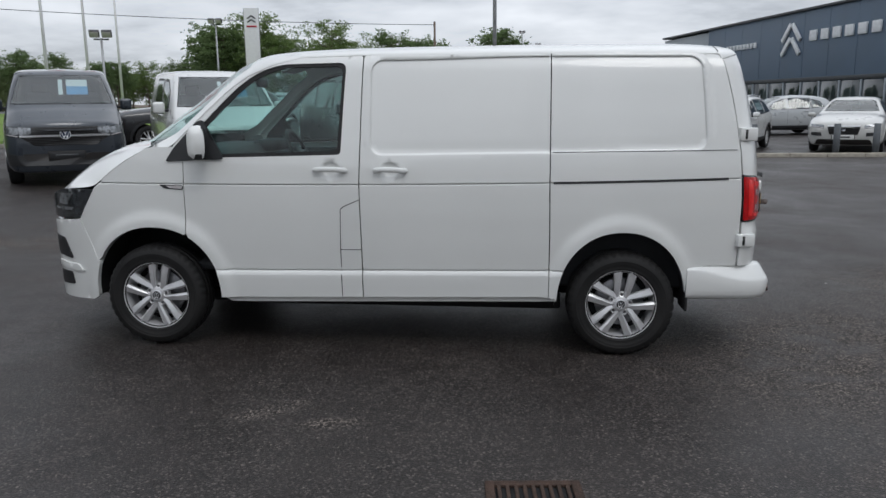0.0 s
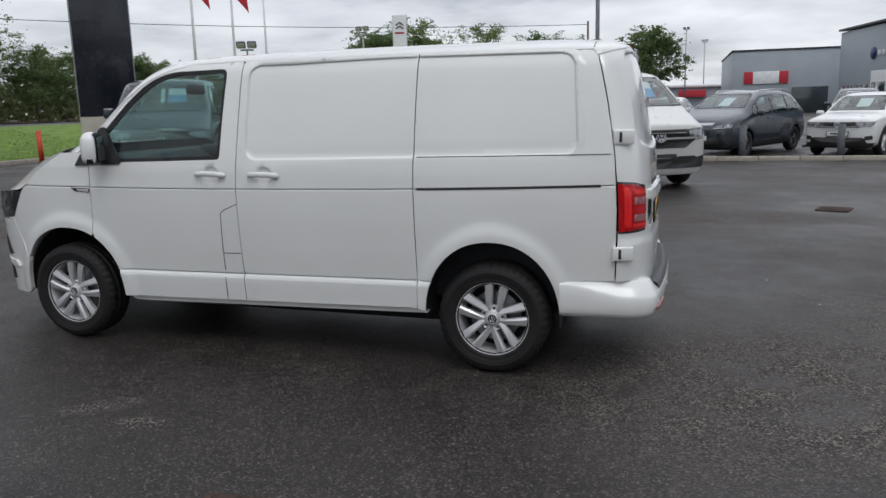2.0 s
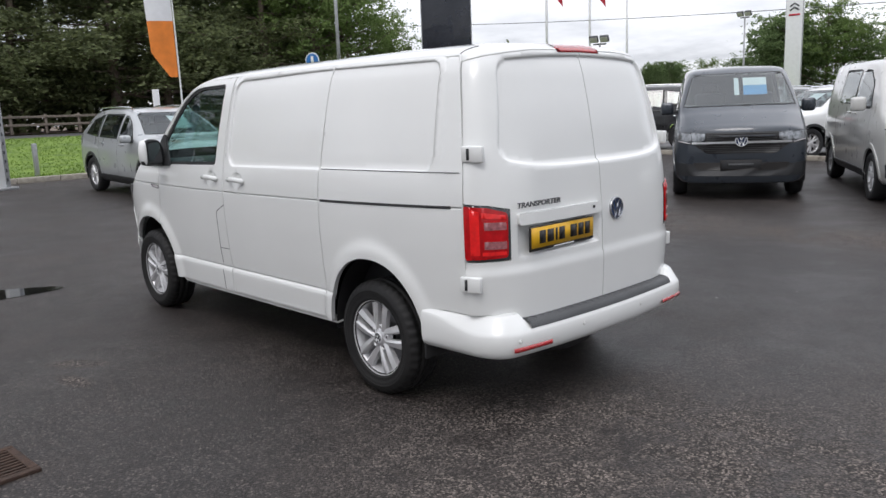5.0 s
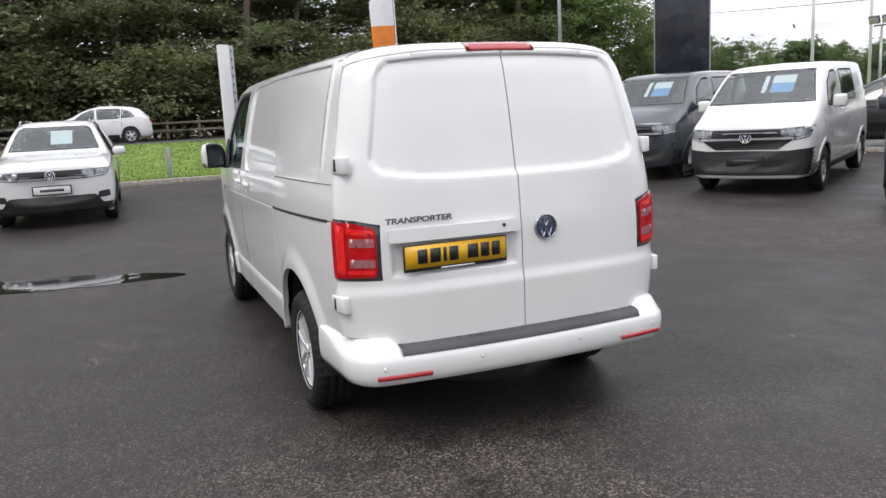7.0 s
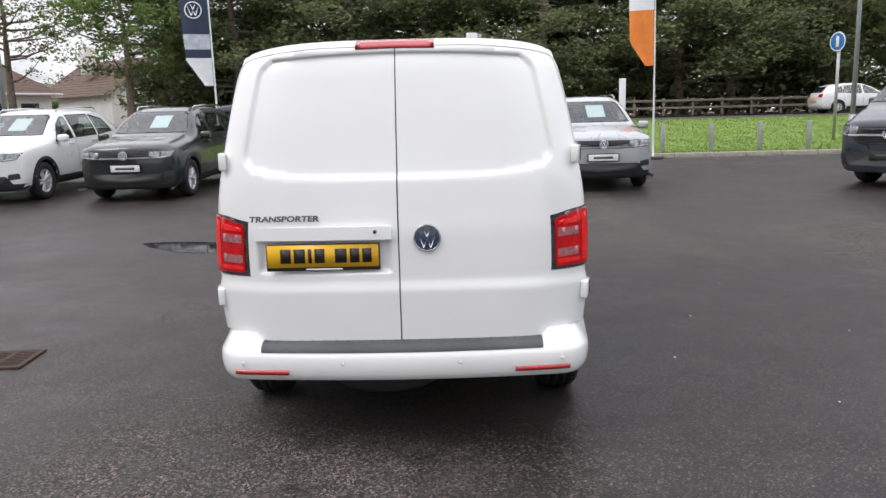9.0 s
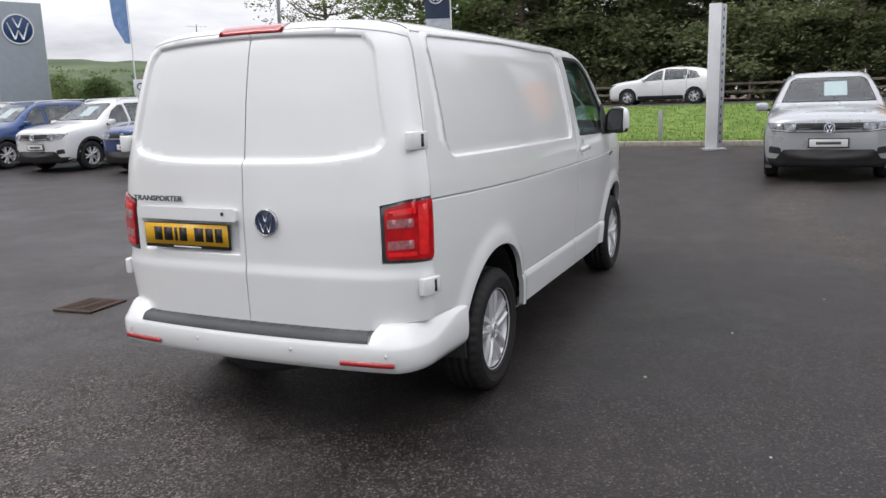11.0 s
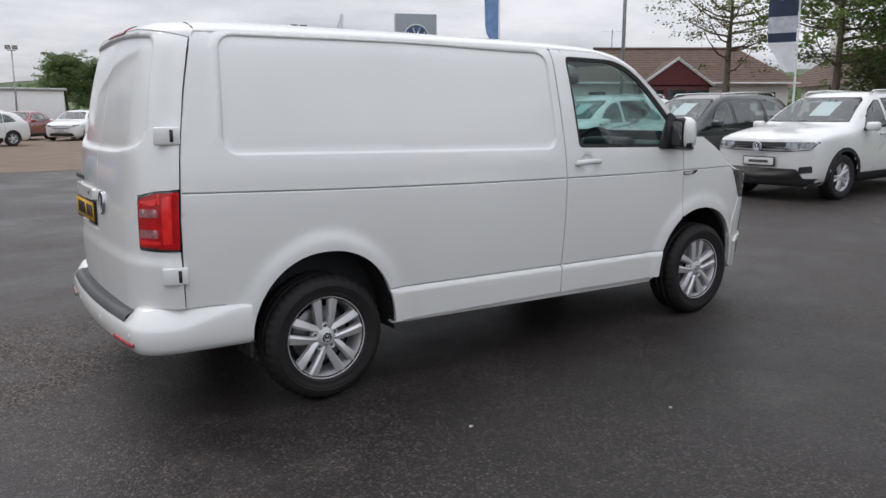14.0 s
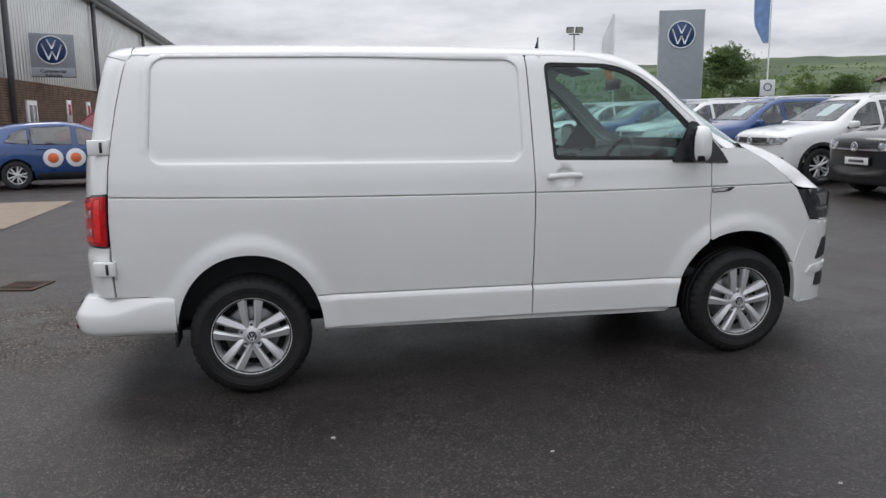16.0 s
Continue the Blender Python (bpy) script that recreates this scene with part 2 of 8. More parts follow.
def leaf_mat(name, a, b):
    m = mat(name, a, 0.55, var=0.3, scale=1.5, col2=b, spec=0.25)
    nt = m.node_tree
    bs = nt.nodes["Principled BSDF"]
    bs.inputs["Specular IOR Level"].default_value = 0.15
    geo = nt.nodes.new("ShaderNodeNewGeometry")
    mix = nt.nodes.new("ShaderNodeMix"); mix.data_type = "RGBA"
    mix.inputs["A"].default_value, mix.inputs["B"].default_value = (*[c * 0.85 for c in a], 1), (*[0.3 * p + 0.7 * q for p, q in zip(a, b)], 1)
    nt.links.new(geo.outputs["Random Per Island"], mix.inputs["Factor"])
    nt.links.new(mix.outputs["Result"], bs.inputs["Base Color"])
    # light also comes through the leaves
    tl = nt.nodes.new("ShaderNodeBsdfTranslucent")
    nt.links.new(mix.outputs["Result"], tl.inputs[0])
    ms = nt.nodes.new("ShaderNodeMixShader"); ms.inputs[0].default_value = 0.5
    nt.links.new(bs.outputs[0], ms.inputs[1]); nt.links.new(tl.outputs[0], ms.inputs[2])
    nt.links.new(ms.outputs[0], nt.nodes["Material Output"].inputs[0])
    return m


M["leaf_dark"] = leaf_mat("dark_conifer_leaf", (0.14, 0.165, 0.09), (0.29, 0.335, 0.15))
M["leaf_mid"] = leaf_mat("green_leaf", (0.12, 0.18, 0.075), (0.23, 0.31, 0.13))
M["leaf_light"] = leaf_mat("young_leaf", (0.13, 0.20, 0.06), (0.25, 0.33, 0.12))
M["leaf_brown"] = leaf_mat("young_olive_leaf", (0.10, 0.11, 0.04), (0.20, 0.20, 0.08))


def asphalt():
    m = bpy.data.materials.new("damp_asphalt")
    m.use_nodes = True
    nt = m.node_tree
    b = nt.nodes["Principled BSDF"]
    geo = nt.nodes.new("ShaderNodeNewGeometry")

    def noise(scale, detail=5.0, rough=0.6):
        n = nt.nodes.new("ShaderNodeTexNoise")
        n.inputs["Scale"].default_value, n.inputs["Detail"].default_value, n.inputs["Roughness"].default_value = scale, detail, rough
        nt.links.new(geo.outputs["Position"], n.inputs["Vector"])
        return n

    def rng(src, a, b_, lo, hi):
        r = nt.nodes.new("ShaderNodeMapRange")
        for k, v in zip(("From Min", "From Max", "To Min", "To Max"), (a, b_, lo, hi)):
            r.inputs[k].default_value = v
        nt.links.new(src, r.inputs["Value"])
        return r

    def mixc(fac, a, b_):
        x = nt.nodes.new("ShaderNodeMix"); x.data_type = "RGBA"
        for k, v in (("A", a), ("B", b_)):
            if isinstance(v, tuple):
                x.inputs[k].default_value = (*v, 1)
            else:
                nt.links.new(v, x.inputs[k])
        nt.links.new(fac, x.inputs["Factor"])
        return x.outputs["Result"]

    big, mid = noise(0.5, 9, 0.7), noise(2.6, 8, 0.75)

    def math_(op, a, b_):
        n = nt.nodes.new("ShaderNodeMath"); n.operation = op
        for k, v in enumerate((a, b_)):
            if isinstance(v, (int, float)):
                n.inputs[k].default_value = v
            else:
                nt.links.new(v, n.inputs[k])
        return n.outputs[0]

    def cells(scale):
        v = nt.nodes.new("ShaderNodeTexVoronoi"); v.inputs["Scale"].default_value = scale
        nt.links.new(geo.outputs["Position"], v.inputs["Vector"])
        c = nt.nodes.new("ShaderNodeSeparateColor")
        nt.links.new(v.outputs["Color"], c.inputs[0])
        return v, c

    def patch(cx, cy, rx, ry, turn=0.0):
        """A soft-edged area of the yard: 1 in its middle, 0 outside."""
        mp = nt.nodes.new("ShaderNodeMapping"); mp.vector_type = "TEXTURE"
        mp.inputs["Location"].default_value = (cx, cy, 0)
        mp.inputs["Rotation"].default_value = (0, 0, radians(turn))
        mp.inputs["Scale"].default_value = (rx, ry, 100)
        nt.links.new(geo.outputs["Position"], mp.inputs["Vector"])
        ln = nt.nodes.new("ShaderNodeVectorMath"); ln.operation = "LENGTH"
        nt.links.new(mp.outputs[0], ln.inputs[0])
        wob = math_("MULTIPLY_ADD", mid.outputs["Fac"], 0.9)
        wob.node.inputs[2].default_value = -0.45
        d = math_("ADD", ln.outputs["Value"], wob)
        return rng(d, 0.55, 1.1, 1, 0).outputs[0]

    stone, chip = cells(105)
    coarse, cchip = cells(44)
    tone = math_("POWER", chip.outputs[0], 3.6)
    glint = math_("POWER", chip.outputs[2], 6.0)
    # worn, granular areas where the binder has gone, with wet sky reflection painted pale at (-2.6, -2.2) and partly at
    # (-1.8, 5.2); the rest is dark and smooth with rain
    gravel_sheen = None
    for q in ((3.3, -0.7, 1.9, 1.3, 20), (4.9, 0.9, 1.6, 1.5, 0), (-3.0, 2.9, 1.5, 0.38, 12), (-5.2, 2.4, 2.6, 0.5, -4), (5.2, -2.9, 1.6, 1.6, 0), (-2.6, -2.2, 0.5, 0.16, 30), (-0.45, -1.95, 0.26, 0.10, 40), (-0.08, -2.08, 0.22, 0.08, 10), (2.2, 5.6, 3.0, 0.7, 5), (-1.8, 5.2, 3.2, 1.5, 8)):
        p = patch(*q)
        gravel_sheen = p if gravel_sheen is None else math_("MAXIMUM", gravel_sheen, p)
    dry = rng(big.outputs["Fac"], 0.53, 0.66, 0, 0.55)
    dry2 = rng(mid.outputs["Fac"], 0.38, 0.62, 0.05, 1)
    fac = math_("MULTIPLY", math_("MAXIMUM", dry.outputs[0], gravel_sheen), dry2.outputs[0])
    dark = mixc(rng(mid.outputs["Fac"], 0.35, 0.65, 0, 1).outputs[0], (0.0120, 0.0096, 0.0088), (0.023, 0.0186, 0.0172))
    base = mixc(glint, dark, (0.115, 0.098, 0.090))
    worn = mixc(tone, (0.020, 0.0168, 0.0152), (0.33, 0.28, 0.245))
    col = mixc(fac, base, worn)
    # single pale chippings, denser where the surface is worn
    pick = math_("GREATER_THAN", math_("ADD", cchip.outputs[1], math_("MULTIPLY", fac, 0.10)), 0.90)
    near = rng(coarse.outputs["Distance"], 0.16, 0.30, 0.75, 0)
    col = mixc(math_("MULTIPLY", near.outputs[0], pick), col, (0.22, 0.192, 0.168))
    # blotches a hand wide, and darker asphalt beside the load bay, its ellipse widened to paint in a weaker sky
    # reflection
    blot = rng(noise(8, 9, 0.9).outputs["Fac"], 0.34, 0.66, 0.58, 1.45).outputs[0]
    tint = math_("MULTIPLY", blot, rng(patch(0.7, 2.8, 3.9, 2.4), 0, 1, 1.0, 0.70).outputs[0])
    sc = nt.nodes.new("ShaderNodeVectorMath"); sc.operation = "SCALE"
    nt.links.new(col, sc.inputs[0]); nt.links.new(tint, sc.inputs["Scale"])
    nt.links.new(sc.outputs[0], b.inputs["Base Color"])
    wet = rng(big.outputs["Fac"], 0.36, 0.52, 0.34, 0.50)
    r = math_("ADD", wet.outputs[0], math_("MULTIPLY", fac, 0.42))
    nt.links.new(r, b.inputs["Roughness"])
    b.inputs["Specular IOR Level"].default_value = 0.40
    h = math_("MULTIPLY", math_("ADD", chip.outputs[1], math_("MULTIPLY", stone.outputs["Distance"], -1.2)), rng(fac, 0, 1, 0.28, 1.0).outputs[0])
    bp = nt.nodes.new("ShaderNodeBump"); bp.inputs["Strength"].default_value, bp.inputs["Distance"].default_value = 0.9, 0.006
    nt.links.new(h, bp.inputs["Height"])
    nt.links.new(bp.outputs[0], b.inputs["Normal"])
    return m


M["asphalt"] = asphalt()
M["road"] = mat("road_asphalt", (0.07, 0.068, 0.068), 0.6, var=0.25, scale=2, bump=0.3, bscale=120)
M["yard_brown"] = mat("brown_gravel_yard", (0.16, 0.115, 0.08), 0.8, var=0.25, scale=1.2, bump=0.5, bscale=60)
M["paving"] = mat("pale_paving", (0.24, 0.19, 0.14), 0.75, var=0.2, scale=5, bump=0.3, bscale=60)
M["grass"] = mat("grass_ground", (0.115, 0.20, 0.025), 0.9, var=0.3, scale=2.5, bump=0.8, bscale=60, col2=(0.18, 0.275, 0.045))
M["blade"] = leaf_mat("grass_blade", (0.12, 0.205, 0.028), (0.20, 0.30, 0.06))
M["soil"] = mat("brown_verge", (0.12, 0.085, 0.06), 0.95, var=0.3, scale=3)
# ---- building helpers ----
def part(name, bm, material, parent=None, label="", smooth=True, color=None):
    me = bpy.data.meshes.new(name)
    bm.to_mesh(me)
    bm.free()
    for m in material if isinstance(material, (list, tuple)) else (material,):
        me.materials.append(m)
    if smooth:
        me.polygons.foreach_set("use_smooth", [True] * len(me.polygons))
    ob = new(name, me)
    if parent:
        ob.parent = parent
    if label:
        ob["label"] = label
    if color:
        ob.color = (*color, 1)
    return ob


def thing(name, m=None, label="", category="", group="", kind=""):
    ob = new(name)
    ob.empty_display_size = 0.2
    if m is not None:
        ob.matrix_basis = m
    return tagged(ob, label, category, group, kind)


def sm(a, b, x):
    t = np.clip((np.asarray(x, float) - a) / (b - a), 0, 1)
    return t * t * (3 - 2 * t)


def box_bm(cx, cy, cz, sx, sy, sz, bevel=0.0, bm=None, seg=2, rot=None):
    own = bm is None
    bm = bm or bmesh.new()
    m = Matrix.Translation((cx, cy, cz)) @ (rot or Matrix()) @ Matrix.Diagonal((sx, sy, sz, 1))
    r = bmesh.ops.create_cube(bm, size=1, matrix=m)
    if bevel:
        es = list({e for v in r["verts"] for e in v.link_edges})
        bmesh.ops.bevel(bm, geom=es, offset=bevel, segments=seg, affect="EDGES", profile=0.5)
    return bm


def cyl_bm(p0, p1, r0, r1=None, n=16, bm=None, caps=True):
    bm = bm or bmesh.new()
    p0, p1 = Vector(p0), Vector(p1)
    d = p1 - p0
    m = Matrix.Translation((p0 + p1) / 2) @ d.to_track_quat("Z", "Y").to_matrix().to_4x4()
    bmesh.ops.create_cone(bm, cap_ends=caps, segments=n, radius1=r0, radius2=r0 if r1 is None else r1, depth=d.length, matrix=m)
    return bm


def lathe_bm(profile, n=48, bm=None, m=Matrix(), a0=0.0, a1=2 * math.pi):
    """Turns a profile of (radius, y) about the y axis."""
    bm = bm or bmesh.new()
    full = abs(a1 - a0 - 2 * math.pi) < 1e-6
    rings = []
    for k in range(n if full else n + 1):
        a = a0 + (a1 - a0) * k / n
        rings.append([bm.verts.new(m @ Vector((r * math.cos(a), y, r * math.sin(a)))) for r, y in profile])
    for k in range(n):
        A, B = rings[k], rings[(k + 1) % len(rings)]
        for i in range(len(profile) - 1):
            bm.faces.new((A[i], A[i + 1], B[i + 1], B[i]))
    return bm


def grid_bm(pts, bm=None, close_u=False, mats=None, both=False):
    """Quads over an array of points (nu, nv, 3)."""
    bm = bm or bmesh.new()
    nu, nv = pts.shape[:2]
    vs = [[bm.verts.new(pts[i, j]) for j in range(nv)] for i in range(nu)]
    for i in range(nu if close_u else nu - 1):
        for j in range(nv - 1):
            f = bm.faces.new((vs[i][j], vs[(i + 1) % nu][j], vs[(i + 1) % nu][j + 1], vs[i][j + 1]))
            if mats is not None:
                f.material_index = int(mats[i][j])
    return bm


def tube_bm(points, r, n=10, bm=None, closed=False):
    bm = bm or bmesh.new()
    ps = [Vector(p) for p in points]
    rings = []
    for i, p in enumerate(ps):
        a, b = ps[(i - 1) % len(ps)] if closed or i else p, ps[(i + 1) % len(ps)] if closed or i < len(ps) - 1 else p
        q = (b - a).to_track_quat("Z", "Y")
        rr = r[i] if isinstance(r, (list, tuple)) else r
        rings.append([bm.verts.new(p + q @ Vector((rr * math.cos(2 * math.pi * k / n), rr * math.sin(2 * math.pi * k / n), 0))) for k in range(n)])
    for i in range(len(ps) if closed else len(ps) - 1):
        A, B = rings[i], rings[(i + 1) % len(ps)]
        for k in range(n):
            bm.faces.new((A[k], A[(k + 1) % n], B[(k + 1) % n], B[k]))
    if not closed:
        bm.faces.new(rings[0]); bm.faces.new(rings[-1][::-1])
    return bm


def dense(poly, step, closed=True):
    out = []
    n = len(poly)
    for i in range(n if closed else n - 1):
        a, b = np.array(poly[i], float), np.array(poly[(i + 1) % n], float)
        k = max(1, int(math.ceil(np.linalg.norm(b - a) / step)))
        out += [tuple(a + (b - a) * j / k) for j in range(k)]
    if not closed:
        out.append(tuple(poly[-1]))
    return out


def rounded(poly, r, n=5):
    """Rounds the corners of a polygon."""
    out = []
    m = len(poly)
    for i in range(m):
        p, a, b = (np.array(poly[k % m], float) for k in (i, i - 1, i + 1))
        rr = r[i] if isinstance(r, (list, tuple)) else r
        da, db = a - p, b - p
        la, lb = np.linalg.norm(da), np.linalg.norm(db)
        k = min(rr, la * 0.49, lb * 0.49)
        if k < 1e-4:
            out.append(tuple(p)); continue
        s, e = p + da / la * k, p + db / lb * k
        for j in range(n + 1):
            t = j / n
            out.append(tuple((1 - t) ** 2 * s + 2 * t * (1 - t) * p + t * t * e))
    return out


def inside(pts, poly):
    poly = np.array(poly)
    x, y = pts[:, 0], pts[:, 1]
    res = np.zeros(len(pts), bool)
    a, b = poly, np.roll(poly, -1, 0)
    for (x0, y0), (x1, y1) in zip(a, b):
        if y0 == y1:
            continue
        c = ((y0 > y) != (y1 > y)) & (x < (x1 - x0) * (y - y0) / (y1 - y0) + x0)
        res ^= c
    return res


from mathutils.geometry import delaunay_2d_cdt


def skin(outline, fmap, step=0.03, thick=0.02, holes=(), extra=(), center=(0.2, 0, 1.0), edge_step=None):
    """A sheet cut to an outline in (u, v), laid on the surface fmap, with its edges turned inwards."""
    es = edge_step or step
    loops = [dense(outline, es)] + [dense(h, es) for h in holes]
    pts, edges = [], []
    for lp in loops:
        k = len(pts)
        pts += lp
        edges += [(k + i, k + (i + 1) % len(lp)) for i in range(len(lp))]
    ring = np.array(pts)
    o = np.array(loops[0])
    lo, hi = o.min(0), o.max(0)
    us, vs = np.arange(lo[0] + step / 2, hi[0], step), np.arange(lo[1] + step / 2, hi[1], step)
    cand = np.array([(u + (0.5 * step if j % 2 else 0), v) for j, v in enumerate(vs) for u in us]).reshape(-1, 2)
    if len(extra):
        seen, rows = set(), []
        for line in extra:
            for p in line:
                key = (round(p[0] / 0.0006), round(p[1] / 0.0006))
                if key not in seen:
                    seen.add(key); rows.append(p)
        near = {(i + a, j + b) for p in rows for i, j in ((round(p[0] / 0.008), round(p[1] / 0.008)),) for a in (-1, 0, 1) for b in (-1, 0, 1)}
        cand = np.array([p for p in cand if (round(p[0] / 0.008), round(p[1] / 0.008)) not in near] + rows, float)
    if len(cand):
        ok = inside(cand, loops[0])
        for h in loops[1:]:
            ok &= ~inside(cand, h)
        cand = cand[ok]
        if len(cand):
            d = np.min(np.hypot(cand[:, None, 0] - ring[None, :, 0], cand[:, None, 1] - ring[None, :, 1]), 1) if len(cand) * len(ring) < 4e7 else np.full(len(cand), 1.0)
            cand = cand[d > 0.35 * es]
    allp = [Vector(p) for p in pts] + [Vector(p) for p in cand]
    v2, e2, f2, *_ = delaunay_2d_cdt(allp, edges, [], 0, 1e-6)
    uv = np.array([tuple(v) for v in v2])
    tri = np.array([f for f in f2])
    c = uv[tri].mean(1)
    ok = inside(c, loops[0])
    for h in loops[1:]:
        ok &= ~inside(c, h)
    tri = tri[ok]
    P = np.stack(fmap(uv[:, 0], uv[:, 1]), -1)
    eps = 2e-3
    du = np.stack(fmap(uv[:, 0] + eps, uv[:, 1]), -1) - P
    dv = np.stack(fmap(uv[:, 0], uv[:, 1] + eps), -1) - P
    N = np.cross(du, dv)
    N /= np.linalg.norm(N, axis=1, keepdims=True) + 1e-12
    flip = np.where(((P - np.array(center)) * N).sum(1) < 0, -1, 1)
    N *= flip[:, None]
    turn = 1 if flip.sum() > 0 else -1
    bm = bmesh.new()
    vs_ = [bm.verts.new(p) for p in P]
    bm.verts.ensure_lookup_table()
    for a, b, d in tri:
        e1, e2_ = uv[b] - uv[a], uv[d] - uv[a]
        ar = e1[0] * e2_[1] - e1[1] * e2_[0]
        if abs(ar) < 1e-9:
            continue
        try:
            bm.faces.new((vs_[a], vs_[b], vs_[d]) if ar * turn > 0 else (vs_[a], vs_[d], vs_[b]))
        except ValueError:
            pass
    if thick:
        be = [e for e in bm.edges if len(e.link_faces) == 1]
        idx = {v: i for i, v in enumerate(vs_)}
        low = {}
        for e in be:
            for v in e.verts:
                if v not in low:
                    low[v] = bm.verts.new(v.co - Vector(N[idx[v]]) * thick)
        for e in be:
            lp = e.link_loops[0]
            a, b = lp.vert, lp.link_loop_next.vert
            bm.faces.new((b, a, low[a], low[b]))
            e.smooth = False
    for v in [v for v in bm.verts if not v.link_faces]:
        bm.verts.remove(v)
    return bm


def text_bm(word, size, extrude=0.002, shear=0.0, bold=0.0):
    cu = bpy.data.curves.new("word", "FONT")
    cu.body, cu.size, cu.extrude, cu.shear, cu.offset = word, size, extrude, shear, bold
    cu.align_x, cu.align_y, cu.resolution_u = "CENTER", "CENTER", 3
    ob = bpy.data.objects.new("word", cu)
    scene.collection.objects.link(ob)
    dg = bpy.context.evaluated_depsgraph_get()
    me = bpy.data.meshes.new_from_object(ob.evaluated_get(dg))
    bm = bmesh.new()
    bm.from_mesh(me)
    bpy.data.meshes.remove(me)
    bpy.data.objects.remove(ob)
    bpy.data.curves.remove(cu)
    return bm


def arc2(cx, cz, a, b, t0, t1, n=24, p=2.0):
    out = []
    for k in range(n + 1):
        t = radians(t0 + (t1 - t0) * k / n)
        c, s = math.cos(t), math.sin(t)
        out.append((cx + a * math.copysign(abs(c) ** (2 / p), c), cz + b * math.copysign(abs(s) ** (2 / p), s)))
    return out


def ground_z(x, y):
    """The lie of the yard: nearly level round the van, rising to the verge and the road."""
    x, y = np.asarray(x, float), np.asarray(y, float)
    z = 0.004 - 0.0095 * np.clip(x, -3.0, 4.0) + 0.0265 * np.clip(-3.0 - x, 0, 11.2)
    z = z + 0.0105 * np.clip(y - 3, 0, 22) * sm(-14, -6, x) + 0.004 * np.clip(-y - 3, 0, 30)
    return z
# ---- ground ----
KERB_X = -14.3


def far_ground(x, y):
    """Height of the land: yard, then the grass bank and the road beyond the kerb."""
    z = float(ground_z(max(x, KERB_X), y))
    if x < KERB_X:
        z += 0.1 + 0.78 * float(sm(0, 9.5, KERB_X - x))
    return z


def yard():
    xs = np.concatenate([[KERB_X + 0.06], np.arange(-14, -3, 0.5), np.arange(-3, 6.1, 0.4), np.arange(6.5, 20, 1.0), np.arange(22, 60, 6), [120, 400]])
    ys = np.concatenate([[-400, -150, -80], np.arange(-60, -16, 3), np.arange(-16, 16.1, 0.5), np.arange(17, 40, 1.5), np.arange(42, 90, 6), [150, 400]])
    X, Y = np.meshgrid(xs, ys, indexing="ij")
    Z = ground_z(X, Y)
    return np.stack([X, Y, Z], -1)


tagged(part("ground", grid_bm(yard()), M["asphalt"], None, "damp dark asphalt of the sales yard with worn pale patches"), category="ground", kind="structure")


def strip_sheet(name, material, x0, x1, ys, lift, label, category, n=14):
    xs = np.linspace(x0, x1, n)
    pts = np.array([[(x, y, far_ground(x, y) + lift) for y in ys] for x in xs])
    return tagged(part(name, grid_bm(pts), material, None, label), category=category, kind="structure")


YS = np.concatenate([[-400, -120, -60], np.arange(-40, 41, 4.0), [60, 120, 400]])
strip_sheet("grass_bank", M["grass"], -23.8, KERB_X - 0.09, YS, 0.0, "bright green mown grass bank behind the kerb", "grass")
strip_sheet("road", M["road"], -33.5, -23.8, YS, 0.0, "grey asphalt road beyond the grass", "road", 4)
strip_sheet("far_verge", M["soil"], -400, -33.5, YS, 0.06, "brown earth verge under the trees", "ground", 6)
# ---- the white van ----
van = thing("van", pose(0, 0, 0, 0, 0.6, 0), "white panel van with silver alloy wheels, parked on damp asphalt", "van")


def smoothed(table, lo, hi, width):
    """A smooth curve through a table of (x, y)."""
    xs = np.arange(lo, hi, 0.004)
    ys = np.interp(xs, *zip(*table))
    k = max(1, int(width / 0.004))
    ker = np.hanning(2 * k + 1); ker /= ker.sum()
    ys = np.convolve(np.pad(ys, k, mode="reflect", reflect_type="odd"), ker, "valid")
    return lambda x: np.interp(x, xs, ys)


half_w = smoothed([(0.2, 0.885), (0.36, 0.905), (0.5, 0.917), (0.7, 0.938), (0.9, 0.950), (1.05, 0.950), (1.2, 0.94), (1.3, 0.925), (1.5, 0.886), (1.7, 0.840), (1.8, 0.812), (1.85, 0.785), (1.88, 0.76), (1.92, 0.70), (1.98, 0.6)], 0.2, 1.98, 0.05)


def nose(x):
    t = np.clip((-1.3 - np.asarray(x, float)) / 1.1, 0, 0.9999)
    return (1 - t ** 3.5) ** (1 / 3.5)


def plan(x):
    x = np.asarray(x, float)
    return nose(x) * (1 - 0.03 * sm(0.6, 1.6, -x)) * (1 - 0.068 * np.clip((x - 0.9) / 1.25, 0, 1.1) ** 2)


ARCH_F, ARCH_R = (-1.483, 0.335, 0.43, 0.458), (1.4955, 0.335, 0.398, 0.465)


def crease_z(x):
    return 1.0805 + 0.0125 * x + 0.0046 * x * x


def sill_z(x):
    return 0.529 + 0.0145 * x


def recess_d(x, z):
    """Signed distance to the rounded outline of the pressed side panel."""
    r = 0.075
    dx = np.maximum(-0.065 - x, x - (1.941 + (1.862 - z) * 0.07))
    dz = np.maximum(1.257 + (x + 0.07) * 0.019 - z, z - (1.836 + 0.02 * sm(0, 1, x)))
    qx, qz = dx + r, dz + r
    return np.sqrt(np.maximum(qx, 0) ** 2 + np.maximum(qz, 0) ** 2) + np.minimum(np.maximum(qx, qz), 0) - r


